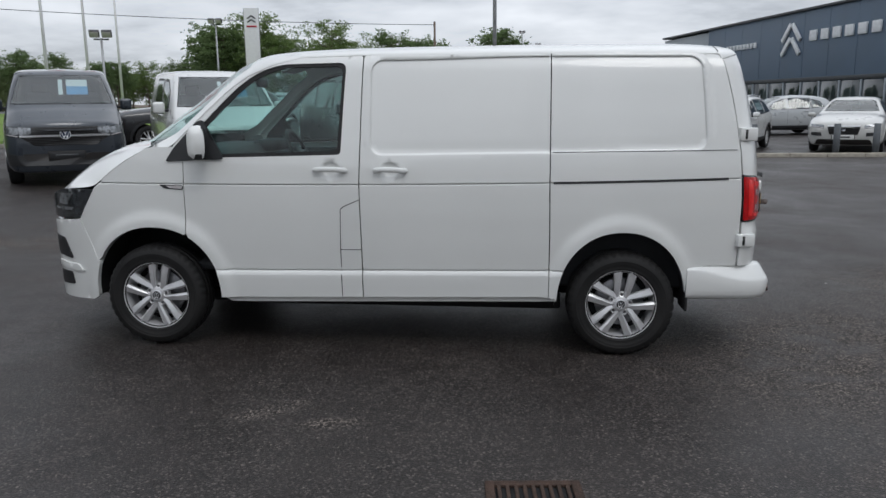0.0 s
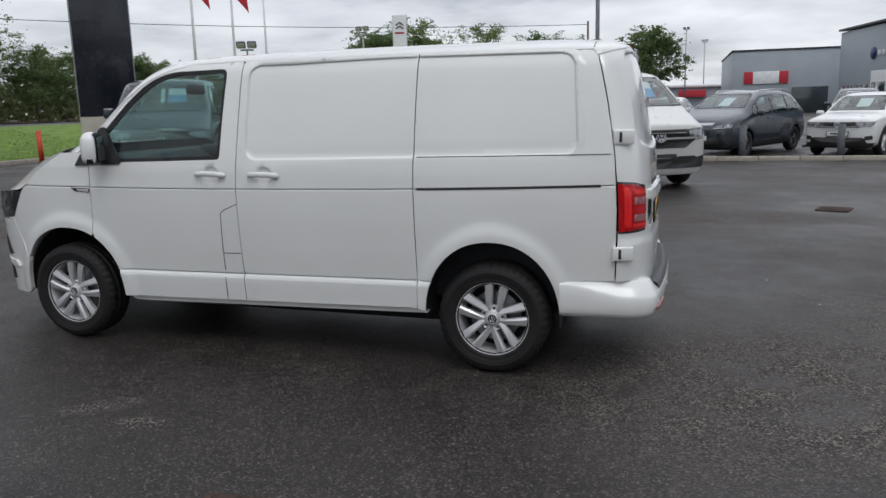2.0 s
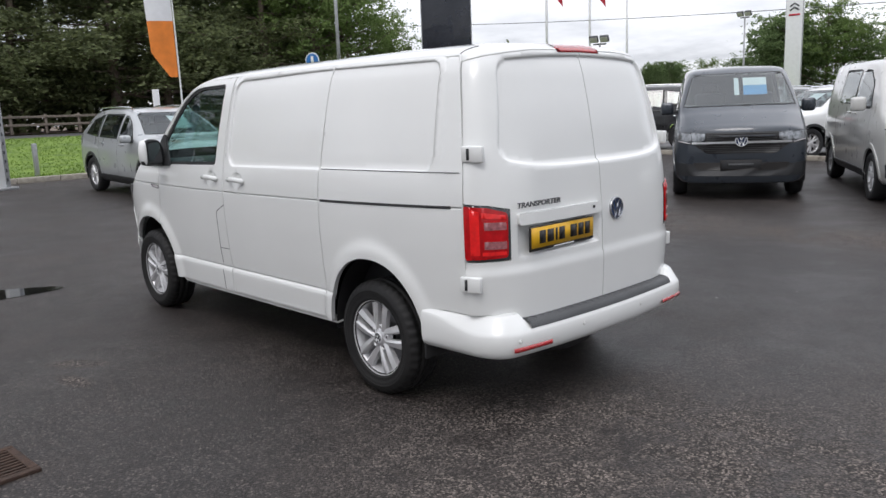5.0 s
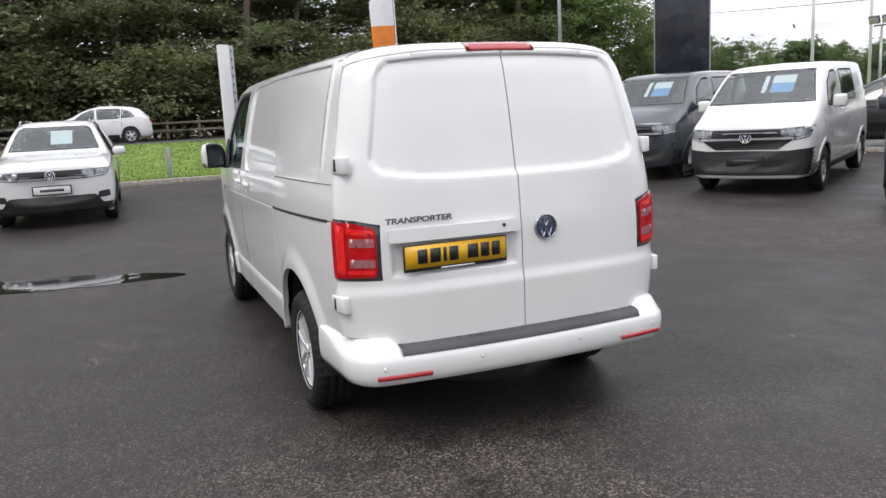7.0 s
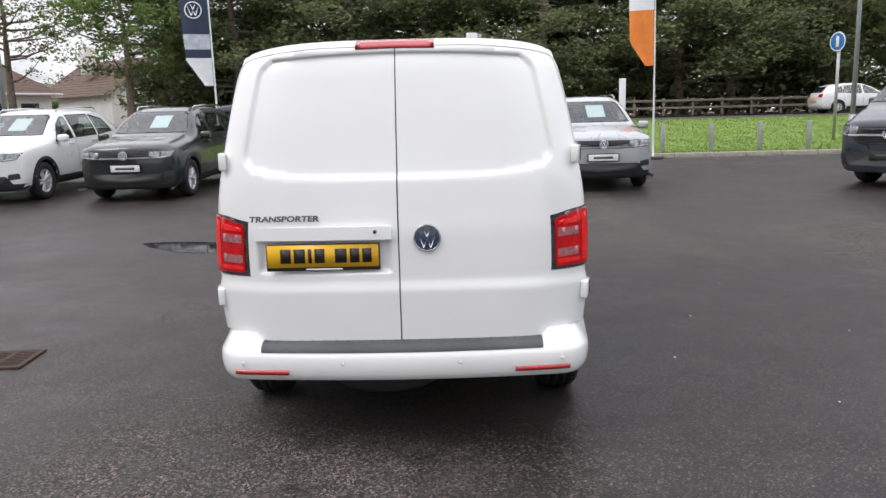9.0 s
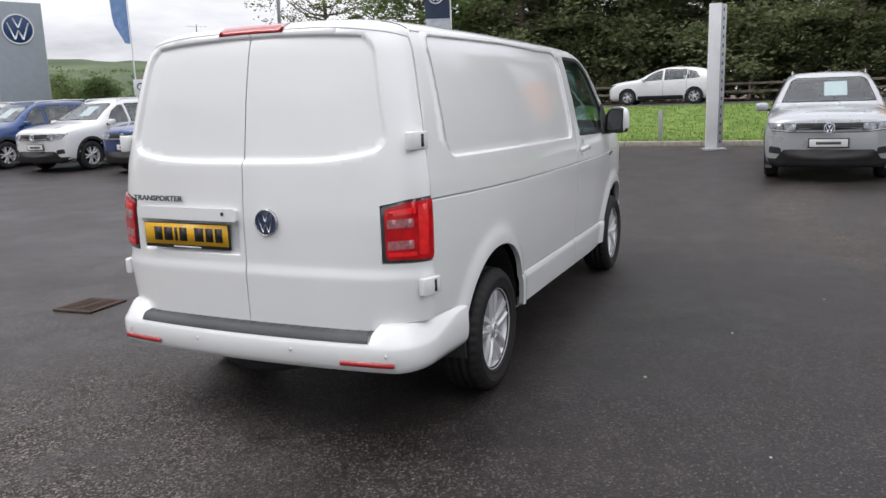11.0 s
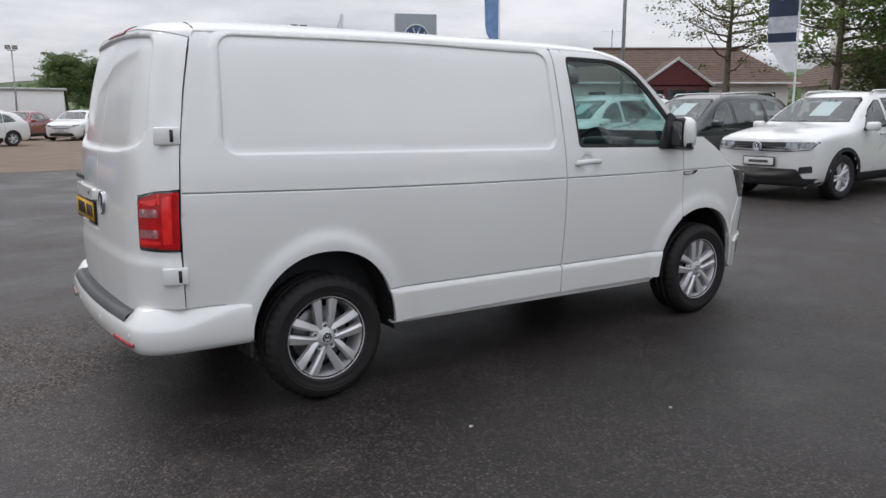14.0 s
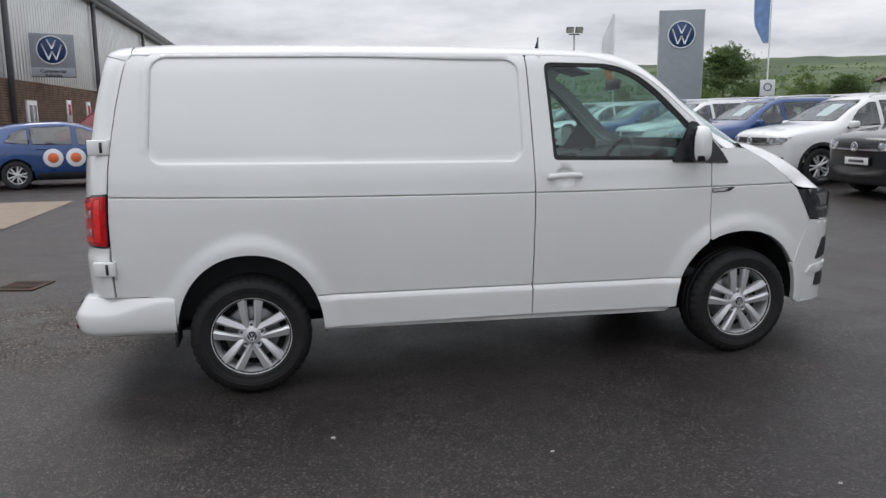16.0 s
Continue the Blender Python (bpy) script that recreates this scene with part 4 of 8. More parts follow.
def rear(off=0.0, relief=True):
    def f(s_, z):
        s_, z = np.asarray(s_, float), np.asarray(z, float)
        u, drop = rear_uy(s_)
        W = W_REAR(z)
        y = u * W
        th = np.clip(np.abs(s_) - 0.6, 0, 1) * math.pi / 2
        x = tail_x(z) - drop
        o = np.full_like(x, off)
        if relief:
            o = o - 0.02 * sm(0.002, -0.008 - 0.010 * sm(1.42, 1.35, z), rear_recess_d(y, z))
            o = o + 0.013 * sm(0.845, 0.785, z)
            d = np.maximum(np.abs(y + 0.347) - 0.315, np.abs(z - 0.955) - 0.085)
            o = o - 0.022 * sm(0.0, -0.02, d)
        return x + o * np.cos(th), y + np.sign(s_) * o * np.sin(th), z
    return f


def s_of_y(y, z):
    u = y / float(W_REAR(z))
    return u if u < 0.6 else 0.6 + math.asin(min(1, (u - 0.6) / 0.4)) * 2 / math.pi


S_END = 1.555
lamp_in = s_of_y(0.705, 1.0)
for sg in (-1, 1):
    fl = lambda p: [(sg * a, b) for a, b in p]
    k = s_of_y(0.685, 0.55)
    poly = [(0.0035, 0.515), (k - 0.02, 0.528), (k + 0.02, 0.592), (S_END, 0.592), (S_END, 0.862), (lamp_in - 0.005, 0.862), (lamp_in - 0.01, 1.118), (lamp_in + 0.25, 1.142), (S_END, 1.152), (S_END, 1.845), (1.2, 1.868), (0.9, 1.884), (0.5, 1.903), (0.0035, 1.909)]
    ss = np.arange(0.02, 1.5, 0.02)
    rows = [[(sg * a, z) for a in ss] for z in (0.785, 0.80, 0.815, 0.83, 0.845)]
    for d in (-0.016, -0.010, -0.005, -0.002, 0.002):
        zz = np.arange(1.34, 1.86, 0.02)
        rows.append([(sg * s_of_y(0.628 + (1.865 - z) * 0.20 + d, z), z) for z in zz])
        rows.append([(sg * a, 1.303 + 0.05 * min(1.1, float(rear_uy(a)[0]) * 0.86 / 0.7) ** 4 - d) for a in ss])
        rows.append([(sg * a, 1.874 - 0.028 * (float(rear_uy(a)[0]) * float(W_REAR(1.86)) / 0.62) ** 2 + d) for a in ss if a < 0.92])
        if sg < 0:
            rows.append([(-s_of_y(yy, 0.95), 0.87 - d) for yy in np.arange(0.03, 0.67, 0.02)])
            rows.append([(-s_of_y(yy, 0.95), 1.04 + d) for yy in np.arange(0.03, 0.67, 0.02)])
    rd = part("rear_door", skin(fl(poly), rear(), 0.019, 0.03, extra=rows, edge_step=0.016, center=(0.5, 0, 1.1)), M["white"], van, "white rear door with pressed panel")
    # tail light: dark bezel, red lens, two pale windows
    bez = rounded([(lamp_in, 0.867), (S_END - 0.005, 0.867), (S_END - 0.005, 1.148), (lamp_in + 0.25, 1.139), (lamp_in - 0.004, 1.113)], 0.03)
    tl = part("tail_light", skin(fl(bez), rear(0.002, False), 0.03, 0.03, center=(0.5, 0, 1.1)), M["lamp_dark"], van, "red tail light with two pale lenses")
    lens = rounded([(lamp_in + 0.03, 0.882), (S_END - 0.012, 0.875), (S_END - 0.012, 1.141), (lamp_in + 0.25, 1.131), (lamp_in + 0.025, 1.103)], 0.03)
    part("red_lens", skin(fl(lens), rear(0.010, False), 0.03, 0.012, center=(0.5, 0, 1.1)), M["red_lens"], tl)
    for z0, z1 in ((0.925, 0.965), (1.02, 1.06)):
        part("pale_lens", skin(fl(rounded([(lamp_in + 0.045, z0), (lamp_in + 0.30, z0 + 0.004), (lamp_in + 0.30, z1 + 0.002), (lamp_in + 0.045, z1 - 0.002)], 0.006)), rear(0.0125, False), 0.03, 0.004, center=(0.5, 0, 1.1)), M["pale_lens"], tl)
    for band in ([(lamp_in + 0.36, 0.90), (lamp_in + 0.50, 0.898), (lamp_in + 0.50, 1.125), (lamp_in + 0.36, 1.115)], [(lamp_in + 0.05, 1.073), (lamp_in + 0.33, 1.082), (lamp_in + 0.33, 1.112), (lamp_in + 0.05, 1.092)], [(lamp_in + 0.05, 0.895), (lamp_in + 0.33, 0.897), (lamp_in + 0.33, 0.915), (lamp_in + 0.05, 0.913)]):
        part("light_guide", skin(fl(rounded(band, 0.006)), rear(0.0122, False), 0.03, 0.003, center=(0.5, 0, 1.1)), M["red_bright"], tl, "brighter red light strip")
    # hinges on the door corners
    for hz in (0.752, 1.392):
        hy = float(W_REAR(hz)) * 0.985 + (0.014 if hz < 1 else 0)
        spin = Matrix.Rotation(sg * radians(-16), 4, "Z")
        hinge = part("door_hinge", box_bm(2.222 + (0.014 if hz < 1 else 0), sg * hy, hz, 0.115, 0.034, 0.08, 0.007, rot=spin), M["white"], van)
        q = Matrix.Translation((2.222 + (0.014 if hz < 1 else 0), sg * hy, hz)) @ spin
        part("hinge_slot", box_bm(*(q @ Vector((-0.02, sg * 0.0175, 0))), 0.015, 0.004, 0.055, rot=spin), M["gap"], hinge)
    if sg < 0:
        # handle strip above the number plate
        bar = rounded([(-0.668, 1.034), (-0.03, 1.034), (-0.03, 1.088), (-0.045, 1.094), (-0.655, 1.094), (-0.668, 1.088)], 0.012)
        flat = lambda off: (lambda y, z: (tail_x(z) - 0.04 * (y / 0.88) ** 2 - 0.155 * (1 - np.cos(np.clip((np.abs(y) / 0.885 - 0.6) / 0.4, 0, 1) * 1.3)) * 0.5 + off, y, z))
        hb = part("handle_strip", skin(bar, flat(0.022), 0.03, 0.03, center=(0.5, 0, 1.1)), M["white"], rd)
        part("lock", lathe_bm([(0, 0.003), (0.008, 0.003), (0.009, 0)], 14, m=Matrix.Translation((2.411, -0.105, 1.07)) @ Matrix.Rotation(-math.pi / 2, 4, "Z")), M["gap"], hb)
        tag = part("number_plate", box_bm(2.388, -0.349, 0.955, 0.012, 0.525, 0.125, 0.004), M["ink"], rd, "yellow plate in a black holder")
        part("plate_face", box_bm(2.3955, -0.349, 0.961, 0.002, 0.512, 0.104), M["plate_y"], tag)
        yy = -0.545
        for wd in (0.048, 0.052, 0.016, 0.046, 0.0, 0.054, 0.044, 0.042):
            if wd:
                part("plate_bar", box_bm(2.3975, yy + wd / 2, 0.962, 0.0016, wd, 0.066), M["ink"], tag)
            yy += (wd + 0.014) if wd else 0.034
        part("plate_bar", box_bm(2.3955, -0.345, 0.8995, 0.0016, 0.17, 0.007), M["plate_w"], tag)
        tb = text_bm("TRANSPORTER", 0.042, 0.0015, 0.12, 0.0012)
        bb = [v.co.x for v in tb.verts]
        kx = 0.322 / (max(bb) - min(bb))
        bmesh.ops.transform(tb, matrix=Matrix.Translation((2.379, -0.523, 1.132)) @ Matrix.Rotation(radians(-2.3), 4, "Z") @ Matrix.Rotation(math.pi / 2, 4, "Z") @ Matrix.Rotation(math.pi / 2, 4, "X") @ Matrix.Diagonal((kx, 0.85, 1, 1)), verts=tb.verts)
        part("lettering", tb, M["grey_plastic"], rd, "dark chrome letters on the door", smooth=False)
    else:
        m = Matrix.Translation((2.388, 0.131, 1.035)) @ Matrix.Rotation(-math.pi / 2, 4, "Z") @ Matrix.Rotation(radians(3), 4, "X")
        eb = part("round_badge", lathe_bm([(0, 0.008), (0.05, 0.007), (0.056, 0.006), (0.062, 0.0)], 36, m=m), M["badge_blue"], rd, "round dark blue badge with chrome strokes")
        part("chrome_ring", lathe_bm([(0.0555, 0.007), (0.057, 0.011), (0.060, 0.011), (0.063, 0.006), (0.063, -0.002)], 40, m=m), M["bright_badge"], eb)
        for (ya, za), (yb_, zb_) in (((-0.02, 0.046), (0.0, 0.006)), ((0.02, 0.046), (0.0, 0.006)), ((-0.043, 0.028), (-0.016, -0.045)), ((0.043, 0.028), (0.016, -0.045)), ((-0.016, -0.045), (0, -0.004)), ((0.016, -0.045), (0, -0.004))):
            part("badge_stroke", tube_bm([(2.397 - 0.05 * (za - 0) * 0.4, 0.131 + ya, 1.035 + za), (2.397 - 0.02 * zb_, 0.131 + yb_, 1.035 + zb_)], 0.0034, 6), M["bright_badge"], eb)

# dark seam behind the gap between the rear doors, and the body inside
zz = np.linspace(0.53, 1.90, 24)
part("door_gap_filler", grid_bm(np.array([[(float(tail_x(z)) - 0.024, y, z) for y in (-0.03, 0.03)] for z in zz])), M["gap"], van)


def header(v, t, off=0.0):
    """Rounds the roof over into the tops of the rear doors."""
    a = np.array([float(q) for q in shell(2.038, v)])
    u = abs(v)
    s_ = u if u < 0.6 else 0.6 + math.asin(min(1, (u - 0.6) / 0.4)) * 2 / math.pi
    s_ = min(s_, S_END + 0.04)
    zt = float(np.interp(s_, [0, 0.5, 0.9, 1.2, 1.56], [1.909, 1.903, 1.884, 1.868, 1.845])) - 0.008
    q = rear(0.0015, False)(np.array([math.copysign(s_, v)]), np.array([zt]))
    b = np.array([float(q[0][0]), float(q[1][0]), zt])
    c = np.array([b[0] - 0.18 * (b[0] - a[0]), 0.5 * (a[1] + b[1]), a[2] - 0.12 * (a[2] - b[2])])
    p = (1 - t) ** 2 * a + 2 * t * (1 - t) * c + t * t * b
    return p + off * np.array((0.6, 0, 0.8))


part("roof_rear_edge", grid_bm(np.array([[header(v, t) for t in np.linspace(0, 1, 12)] + [header(v, 1.0) + np.array((-0.03, 0, -0.004))] for v in np.sin(np.linspace(-math.pi / 2, math.pi / 2, 61))])), M["white"], van)
bm = grid_bm(np.array([[header(v, 0.5)] + [header(v, t, 0.005) for t in np.linspace(0.54, 1.0, 7)] + [header(v, 1.0) + np.array((0.012, 0, -0.010)), header(v, 1.0) + np.array((-0.004, 0, -0.014))] for v in np.linspace(-0.25, 0.25, 15)]))
bmesh.ops.holes_fill(bm, edges=[e for e in bm.edges if len(e.link_faces) == 1])
for sg in (-1, 1):
    part("door_top_seam", tube_bm([tuple(header(sg * v, 0.02, 0.001)) for v in (1.0, 0.995, 0.985, 0.97, 0.95, 0.92, 0.88, 0.82)], 0.0026, 6), M["gap"], van)
part("high_brake_light", bm, M["red_dark"], van, "narrow red brake light on the roof edge")
core = bmesh.new()
for x0, x1, hw, z0, z1 in ((-0.02, 2.02, 0.72, 0.40, 1.82),):
    box_bm((x0 + x1) / 2, 0, (z0 + z1) / 2, x1 - x0, 2 * hw, z1 - z0, 0.03, core)
part("load_bay_lining", core, M["trim"], van)
for z0, z1, w in ((0.42, 1.2, 0.83), (1.2, 1.8, 0.74)):
    part("bulkhead", box_bm(-0.055, 0, (z0 + z1) / 2, 0.03, 2 * w, z1 - z0, 0.01), M["trim"], van)
part("floor_pan", box_bm(0.1, 0, 0.37, 3.95, 1.08, 0.12, 0.02), M["under"], van)
part("floor_pan", box_bm(-0.02, 0, 0.38, 2.05, 1.72, 0.1, 0.02), M["under"], van)
part("floor_pan", box_bm(2.1, 0, 0.46, 0.36, 1.6, 0.1, 0.02), M["under"], van)
# tank, tray, long bar and axle also added to stop light passing underneath
part("fuel_tank", box_bm(-0.15, 0.2, 0.29, 0.95, 0.62, 0.14, 0.04), M["under"], van)
part("engine_tray", box_bm(-1.45, 0, 0.245, 0.95, 1.0, 0.09, 0.03), M["under"], van)
part("side_member", box_bm(0.1, -0.52, 0.275, 2.1, 0.16, 0.12, 0.02), M["under"], van)
part("rear_axle", tube_bm([(1.5, -0.7, 0.33), (1.46, -0.3, 0.28), (1.46, 0.3, 0.28), (1.5, 0.7, 0.33)], 0.05, 10), M["under"], van)
part("front_subframe", tube_bm([(-1.5, -0.7, 0.31), (-1.46, -0.3, 0.25), (-1.46, 0.3, 0.25), (-1.5, 0.7, 0.31)], 0.045, 10), M["under"], van)
part("exhaust", tube_bm([(0.4, 0.28, 0.27), (1.4, 0.3, 0.29), (1.9, 0.42, 0.30), (2.1, 0.45, 0.30)], 0.03, 10), M["steel"], van)
part("spare_wheel", lathe_bm([(0, -0.09), (0.26, -0.09), (0.32, -0.05), (0.32, 0.05), (0.26, 0.09), (0, 0.09)], 24, m=Matrix.Translation((2.0, -0.1, 0.34)) @ Matrix.Rotation(math.pi / 2, 4, "X")), M["rubber"], van)

# --- rear bumper: swept round the corner ---
path = []
for t in np.linspace(0, 1, 16):
    path.append((1.893 + 0.302 * t, 0.912 - 0.020 * t, 0.0))
for t in np.linspace(0.08, 1, 14):
    a = t * radians(84)
    path.append((2.195 + 0.235 * math.sin(a), 0.70 + 0.192 * math.cos(a) ** 0.8, a))
y_last = path[-1][1]
for t in np.linspace(0.05, 1, 18):
    y = y_last * (1 - t)
    path.append((2.43 + 0.042 * (1 - (y / y_last) ** 2), y, radians(84) + radians(6) * t))
full = [(x, -y, -a) for x, y, a in path] + [(x, y, a) for x, y, a in reversed(path[:-1])]
rows, pad = [], []
for x, y, a in full:
    nx, ny = math.sin(abs(a)), math.copysign(math.cos(a), y if y else 1)
    hi = float(sm(0.670, 0.695, abs(y)))
    top = 0.545 + 0.044 * hi - 0.010 * float(sm(2.2, 1.9, x))
    low = 0.372
    u = float(sm(1.93, 2.28, x))
    cr = 0.566 - 0.058 * u
    ins = 0.010 + (0.026 + 0.014 * hi) * u
    prof = [(-0.12, low + 0.006), (-0.045, low), (-0.014, low + 0.012), (-0.001, low + 0.04), (0.004, low + 0.07), (0.005, 0.5 * (low + 0.07 + cr - 0.02)), (0.003, cr - 0.016), (-0.001, cr - 0.003), (-0.008 * u - 0.002, cr + 0.010 * u), (-ins, top - 0.007), (-ins - 0.012, top), (-0.10, top + 0.004), (-0.16, top)]
    rows.append([(x + nx * o, y + ny * o, z) for o, z in prof])
    if abs(y) < 0.672:
        pad.append([(x + nx * o, y, z) for o, z in ((-0.005, 0.517), (-0.007, 0.526), (-0.016, 0.543), (-0.03, 0.553), (-0.07, 0.557), (-0.135, 0.558))])
bb = grid_bm(np.array(rows))
bb.verts.index_update()
npf = len(rows[0])
for e in bb.edges:
    ia, ib = e.verts[0].index, e.verts[1].index
    if ia % npf == ib % npf and ia % npf in (1, 8, 10):
        e.smooth = False
for ring in (rows[0], rows[-1]):
    bb.faces.new([bb.verts.new(p) for p in ring])
bmp = part("rear_bumper", bb, M["white"], van)
part("step_pad", grid_bm(np.array(pad)), M["grey_plastic"], bmp, "dark grey ribbed step pad")
for k in range(24):
    y0 = -0.64 + k * 0.0556
    part("pad_rib", box_bm(2.40 - 0.045 * (y0 / 0.7) ** 2, y0, 0.5585, 0.07, 0.006, 0.0015), M["grey_plastic"], bmp)
for y0 in (-0.74, -0.27, 0.27, 0.74):
    xx = float(np.interp(abs(y0), [p[1] for p in reversed(path)], [p[0] for p in reversed(path)]))
    sa = math.copysign(0.6 if abs(y0) > 0.5 else 0.06, y0)
    part("parking_sensor", lathe_bm([(0, 0.003), (0.009, 0.003), (0.0095, 0.0005), (0.0125, 0.0005), (0.013, 0.002), (0.0145, 0.0)], 18, m=Matrix.Translation((xx + 0.004, y0 + 0.004 * sa, 0.466)) @ Matrix.Rotation(-math.pi / 2 + sa, 4, "Z")), M["white_lo"], bmp, "round white parking sensor")
for sg in (-1, 1):
    ref = []
    for y in np.linspace(0.522, 0.777, 12):
        i = min(range(len(path)), key=lambda k: abs(path[k][1] - y) + (0 if path[k][0] > 2.2 else 9))
        xx = float(np.interp(y, [p[1] for p in reversed(path)], [p[0] for p in reversed(path)]))
        nx = math.sin(path[i][2])
        ref.append([(xx + 0.001 * nx, sg * (y + 0.001 * math.cos(path[i][2])), 0.412), (xx + 0.011 * nx, sg * (y + 0.011 * math.cos(path[i][2])), 0.415), (xx + 0.0125 * nx, sg * (y + 0.0125 * math.cos(path[i][2])), 0.433), (xx + 0.004 * nx, sg * (y + 0.004 * math.cos(path[i][2])), 0.436)])
    part("rear_reflector", grid_bm(np.array(ref)), M["red_dark"], bmp, "red reflector strip")
    part("mud_flap", box_bm(1.90, sg * 0.80, 0.42, 0.015, 0.2, 0.24, 0.004), M["rubber"], van)


# --- roof gutters: a bead over the joint of roof and sides ---
for sg in (-1, 1):
    bead = []
    for x in np.concatenate([np.arange(-1.36, -0.2, 0.05), np.arange(-0.2, 2.03, 0.1)]):
        q = shell(x, sg * 1.0)
        bead.append((float(q[0]), float(q[1]) * 0.999, float(q[2]) - 0.003))
    bead += [tuple(header(sg * 1.0, t)) for t in np.linspace(0.0, 1.0, 8)]
    part("roof_gutter", tube_bm(bead, [0.0045 + 0.0035 * float(sm(1.85, 2.03, q[0])) for q in bead], 8), M["white"], van)


# --- wheels ---
def alloy_wheel(name, parent, m, R=0.333, r=0.219, tyre_w=0.215, dark=False):
    """A tyre with a spoked rim; its outer face looks along +y of its own frame."""
    w = thing(name, m)
    w.parent = parent
    h = tyre_w / 2
    prof = [(r - 0.012, -h * 0.8), (r + 0.01, -h * 0.98), (R - 0.055, -h * 1.06), (R - 0.022, -h * 0.95), (R - 0.004, -h * 0.74), (R - 0.001, -h * 0.46), (R - 0.009, -h * 0.44), (R - 0.009, -h * 0.38), (R, -h * 0.36), (R, -h * 0.06), (R - 0.009, -h * 0.04), (R - 0.009, h * 0.04), (R, h * 0.06), (R, h * 0.36), (R - 0.009, h * 0.38), (R - 0.009, h * 0.44), (R - 0.001, h * 0.46), (R - 0.004, h * 0.74), (R - 0.022, h * 0.95), (R - 0.032, h * 1.01), (R - 0.052, h * 1.055), (R - 0.056, h * 1.075), (R - 0.060, h * 1.06), (r + 0.052, h * 1.05), (r + 0.048, h * 1.065), (r + 0.036, h * 1.03), (r + 0.016, h * 0.98), (r + 0.012, h * 1.0), (r + 0.004, h * 0.92), (r - 0.012, h * 0.8)]
    tb = lathe_bm(prof, 160)
    tb.verts.index_update()
    for v in tb.verts:  # tread blocks with slots between them at the shoulders
        k, i = divmod(v.index, len(prof))
        if k % 4 == 0 and i in (3, 4, 5, 16, 17, 18):
            q = math.hypot(v.co.x, v.co.z)
            v.co.x *= (q - 0.008) / q
            v.co.z *= (q - 0.008) / q
    part("tyre", tb, M["tyre"], w, "black rubber tyre with tread blocks and dusty sidewall")
    rm = M["alloy_dark"] if dark else M["alloy"]
    part("rim", lathe_bm([(r - 0.03, -h * 0.7), (r - 0.022, h * 0.2), (r - 0.018, h * 0.6), (r - 0.008, h * 0.82), (r + 0.0, h * 0.9), (r + 0.003, h * 0.86), (r - 0.008, h * 0.74)], 56), rm, w)
    part("brake_disc", lathe_bm([(0.05, h * 0.0), (0.15, h * 0.0), (0.155, -h * 0.05), (0.155, -h * 0.2)], 32), M["steel"], w)
    part("wheel_back", lathe_bm([(0, -h * 0.3), (r - 0.02, -h * 0.3)], 32), M["under"], w)
    face = h * 0.84

    def spoke(a, sg):
        """One of a parallel pair: a flat faceted bar that widens towards the rim."""
        c, s_ = math.cos(a), math.sin(a)
        ring = []
        for k in range(6):
            t = k / 5
            rad = 0.044 + (r - 0.005 - 0.044) * t
            wd = 0.0155 + 0.0125 * t
            mid = sg * (0.029 + 0.018 * t)
            y = face - 0.013 * (1 - t) ** 1.5 + 0.004 * math.sin(math.pi * t) - 0.004 * t
            ring.append([(rad * c - (mid + o) * s_, yy, rad * s_ + (mid + o) * c) for o, yy in ((-wd, y - 0.034), (-wd * 0.94, y - 0.006), (-sg * wd * 0.45, y + 0.0035), (wd * 0.94, y - 0.006), (wd, y - 0.034))])
        return grid_bm(np.array(ring))

    for k in range(5):
        a = 2 * math.pi * k / 5 + math.pi / 2
        for sg in (-1, 1):
            part("spoke", spoke(a, sg), rm, w, smooth=False)
        q = Matrix.Translation((0.058 * math.cos(a), 0, 0.058 * math.sin(a)))
        part("bolt_well", lathe_bm([(0, face - 0.026), (0.0135, face - 0.026), (0.0145, face - 0.012), (0.018, face - 0.011), (0.0195, face - 0.03)], 16, m=q), rm, w)
        part("wheel_bolt", lathe_bm([(0, face - 0.016), (0.007, face - 0.016), (0.0095, face - 0.019), (0.010, face - 0.028)], 6, m=q), M["steel"], w, smooth=False)
    part("hub", lathe_bm([(0.0, face - 0.008), (0.036, face - 0.008), (0.048, face - 0.014), (0.066, face - 0.026), (0.078, face - 0.05)], 30), rm, w)
    part("hub_cap", lathe_bm([(0, face + 0.002), (0.026, face + 0.001), (0.031, face - 0.003), (0.032, face - 0.012)], 26), M["plastic"], w, "dark hub cap with a chrome ring")
    part("cap_ring", lathe_bm([(0.0265, face + 0.001), (0.0285, face + 0.003), (0.031, face + 0.001), (0.033, face - 0.006)], 26), M["bright_trim"], w)
    for (xa, za), (xb, zb_) in (((-0.009, 0.020), (0, 0.003)), ((0.009, 0.020), (0, 0.003)), ((-0.019, 0.012), (-0.007, -0.020)), ((0.019, 0.012), (0.007, -0.020)), ((-0.007, -0.020), (0, -0.002)), ((0.007, -0.020), (0, -0.002))):
        part("cap_stroke", tube_bm([(xa, face + 0.002, za), (xb, face + 0.002, zb_)], 0.0021, 5), M["bright_trim"], w)
    return w


for wx in (-1.5, 1.5):
    for s in (-1, 1):
        rot = Matrix.Rotation(0 if s > 0 else math.pi, 4, "Z") @ Matrix.Rotation(0.0 if s > 0 else -0.12, 4, "Y")
        alloy_wheel("wheel", van, Matrix.Translation((wx, s * 0.815, 0.337)) @ rot)

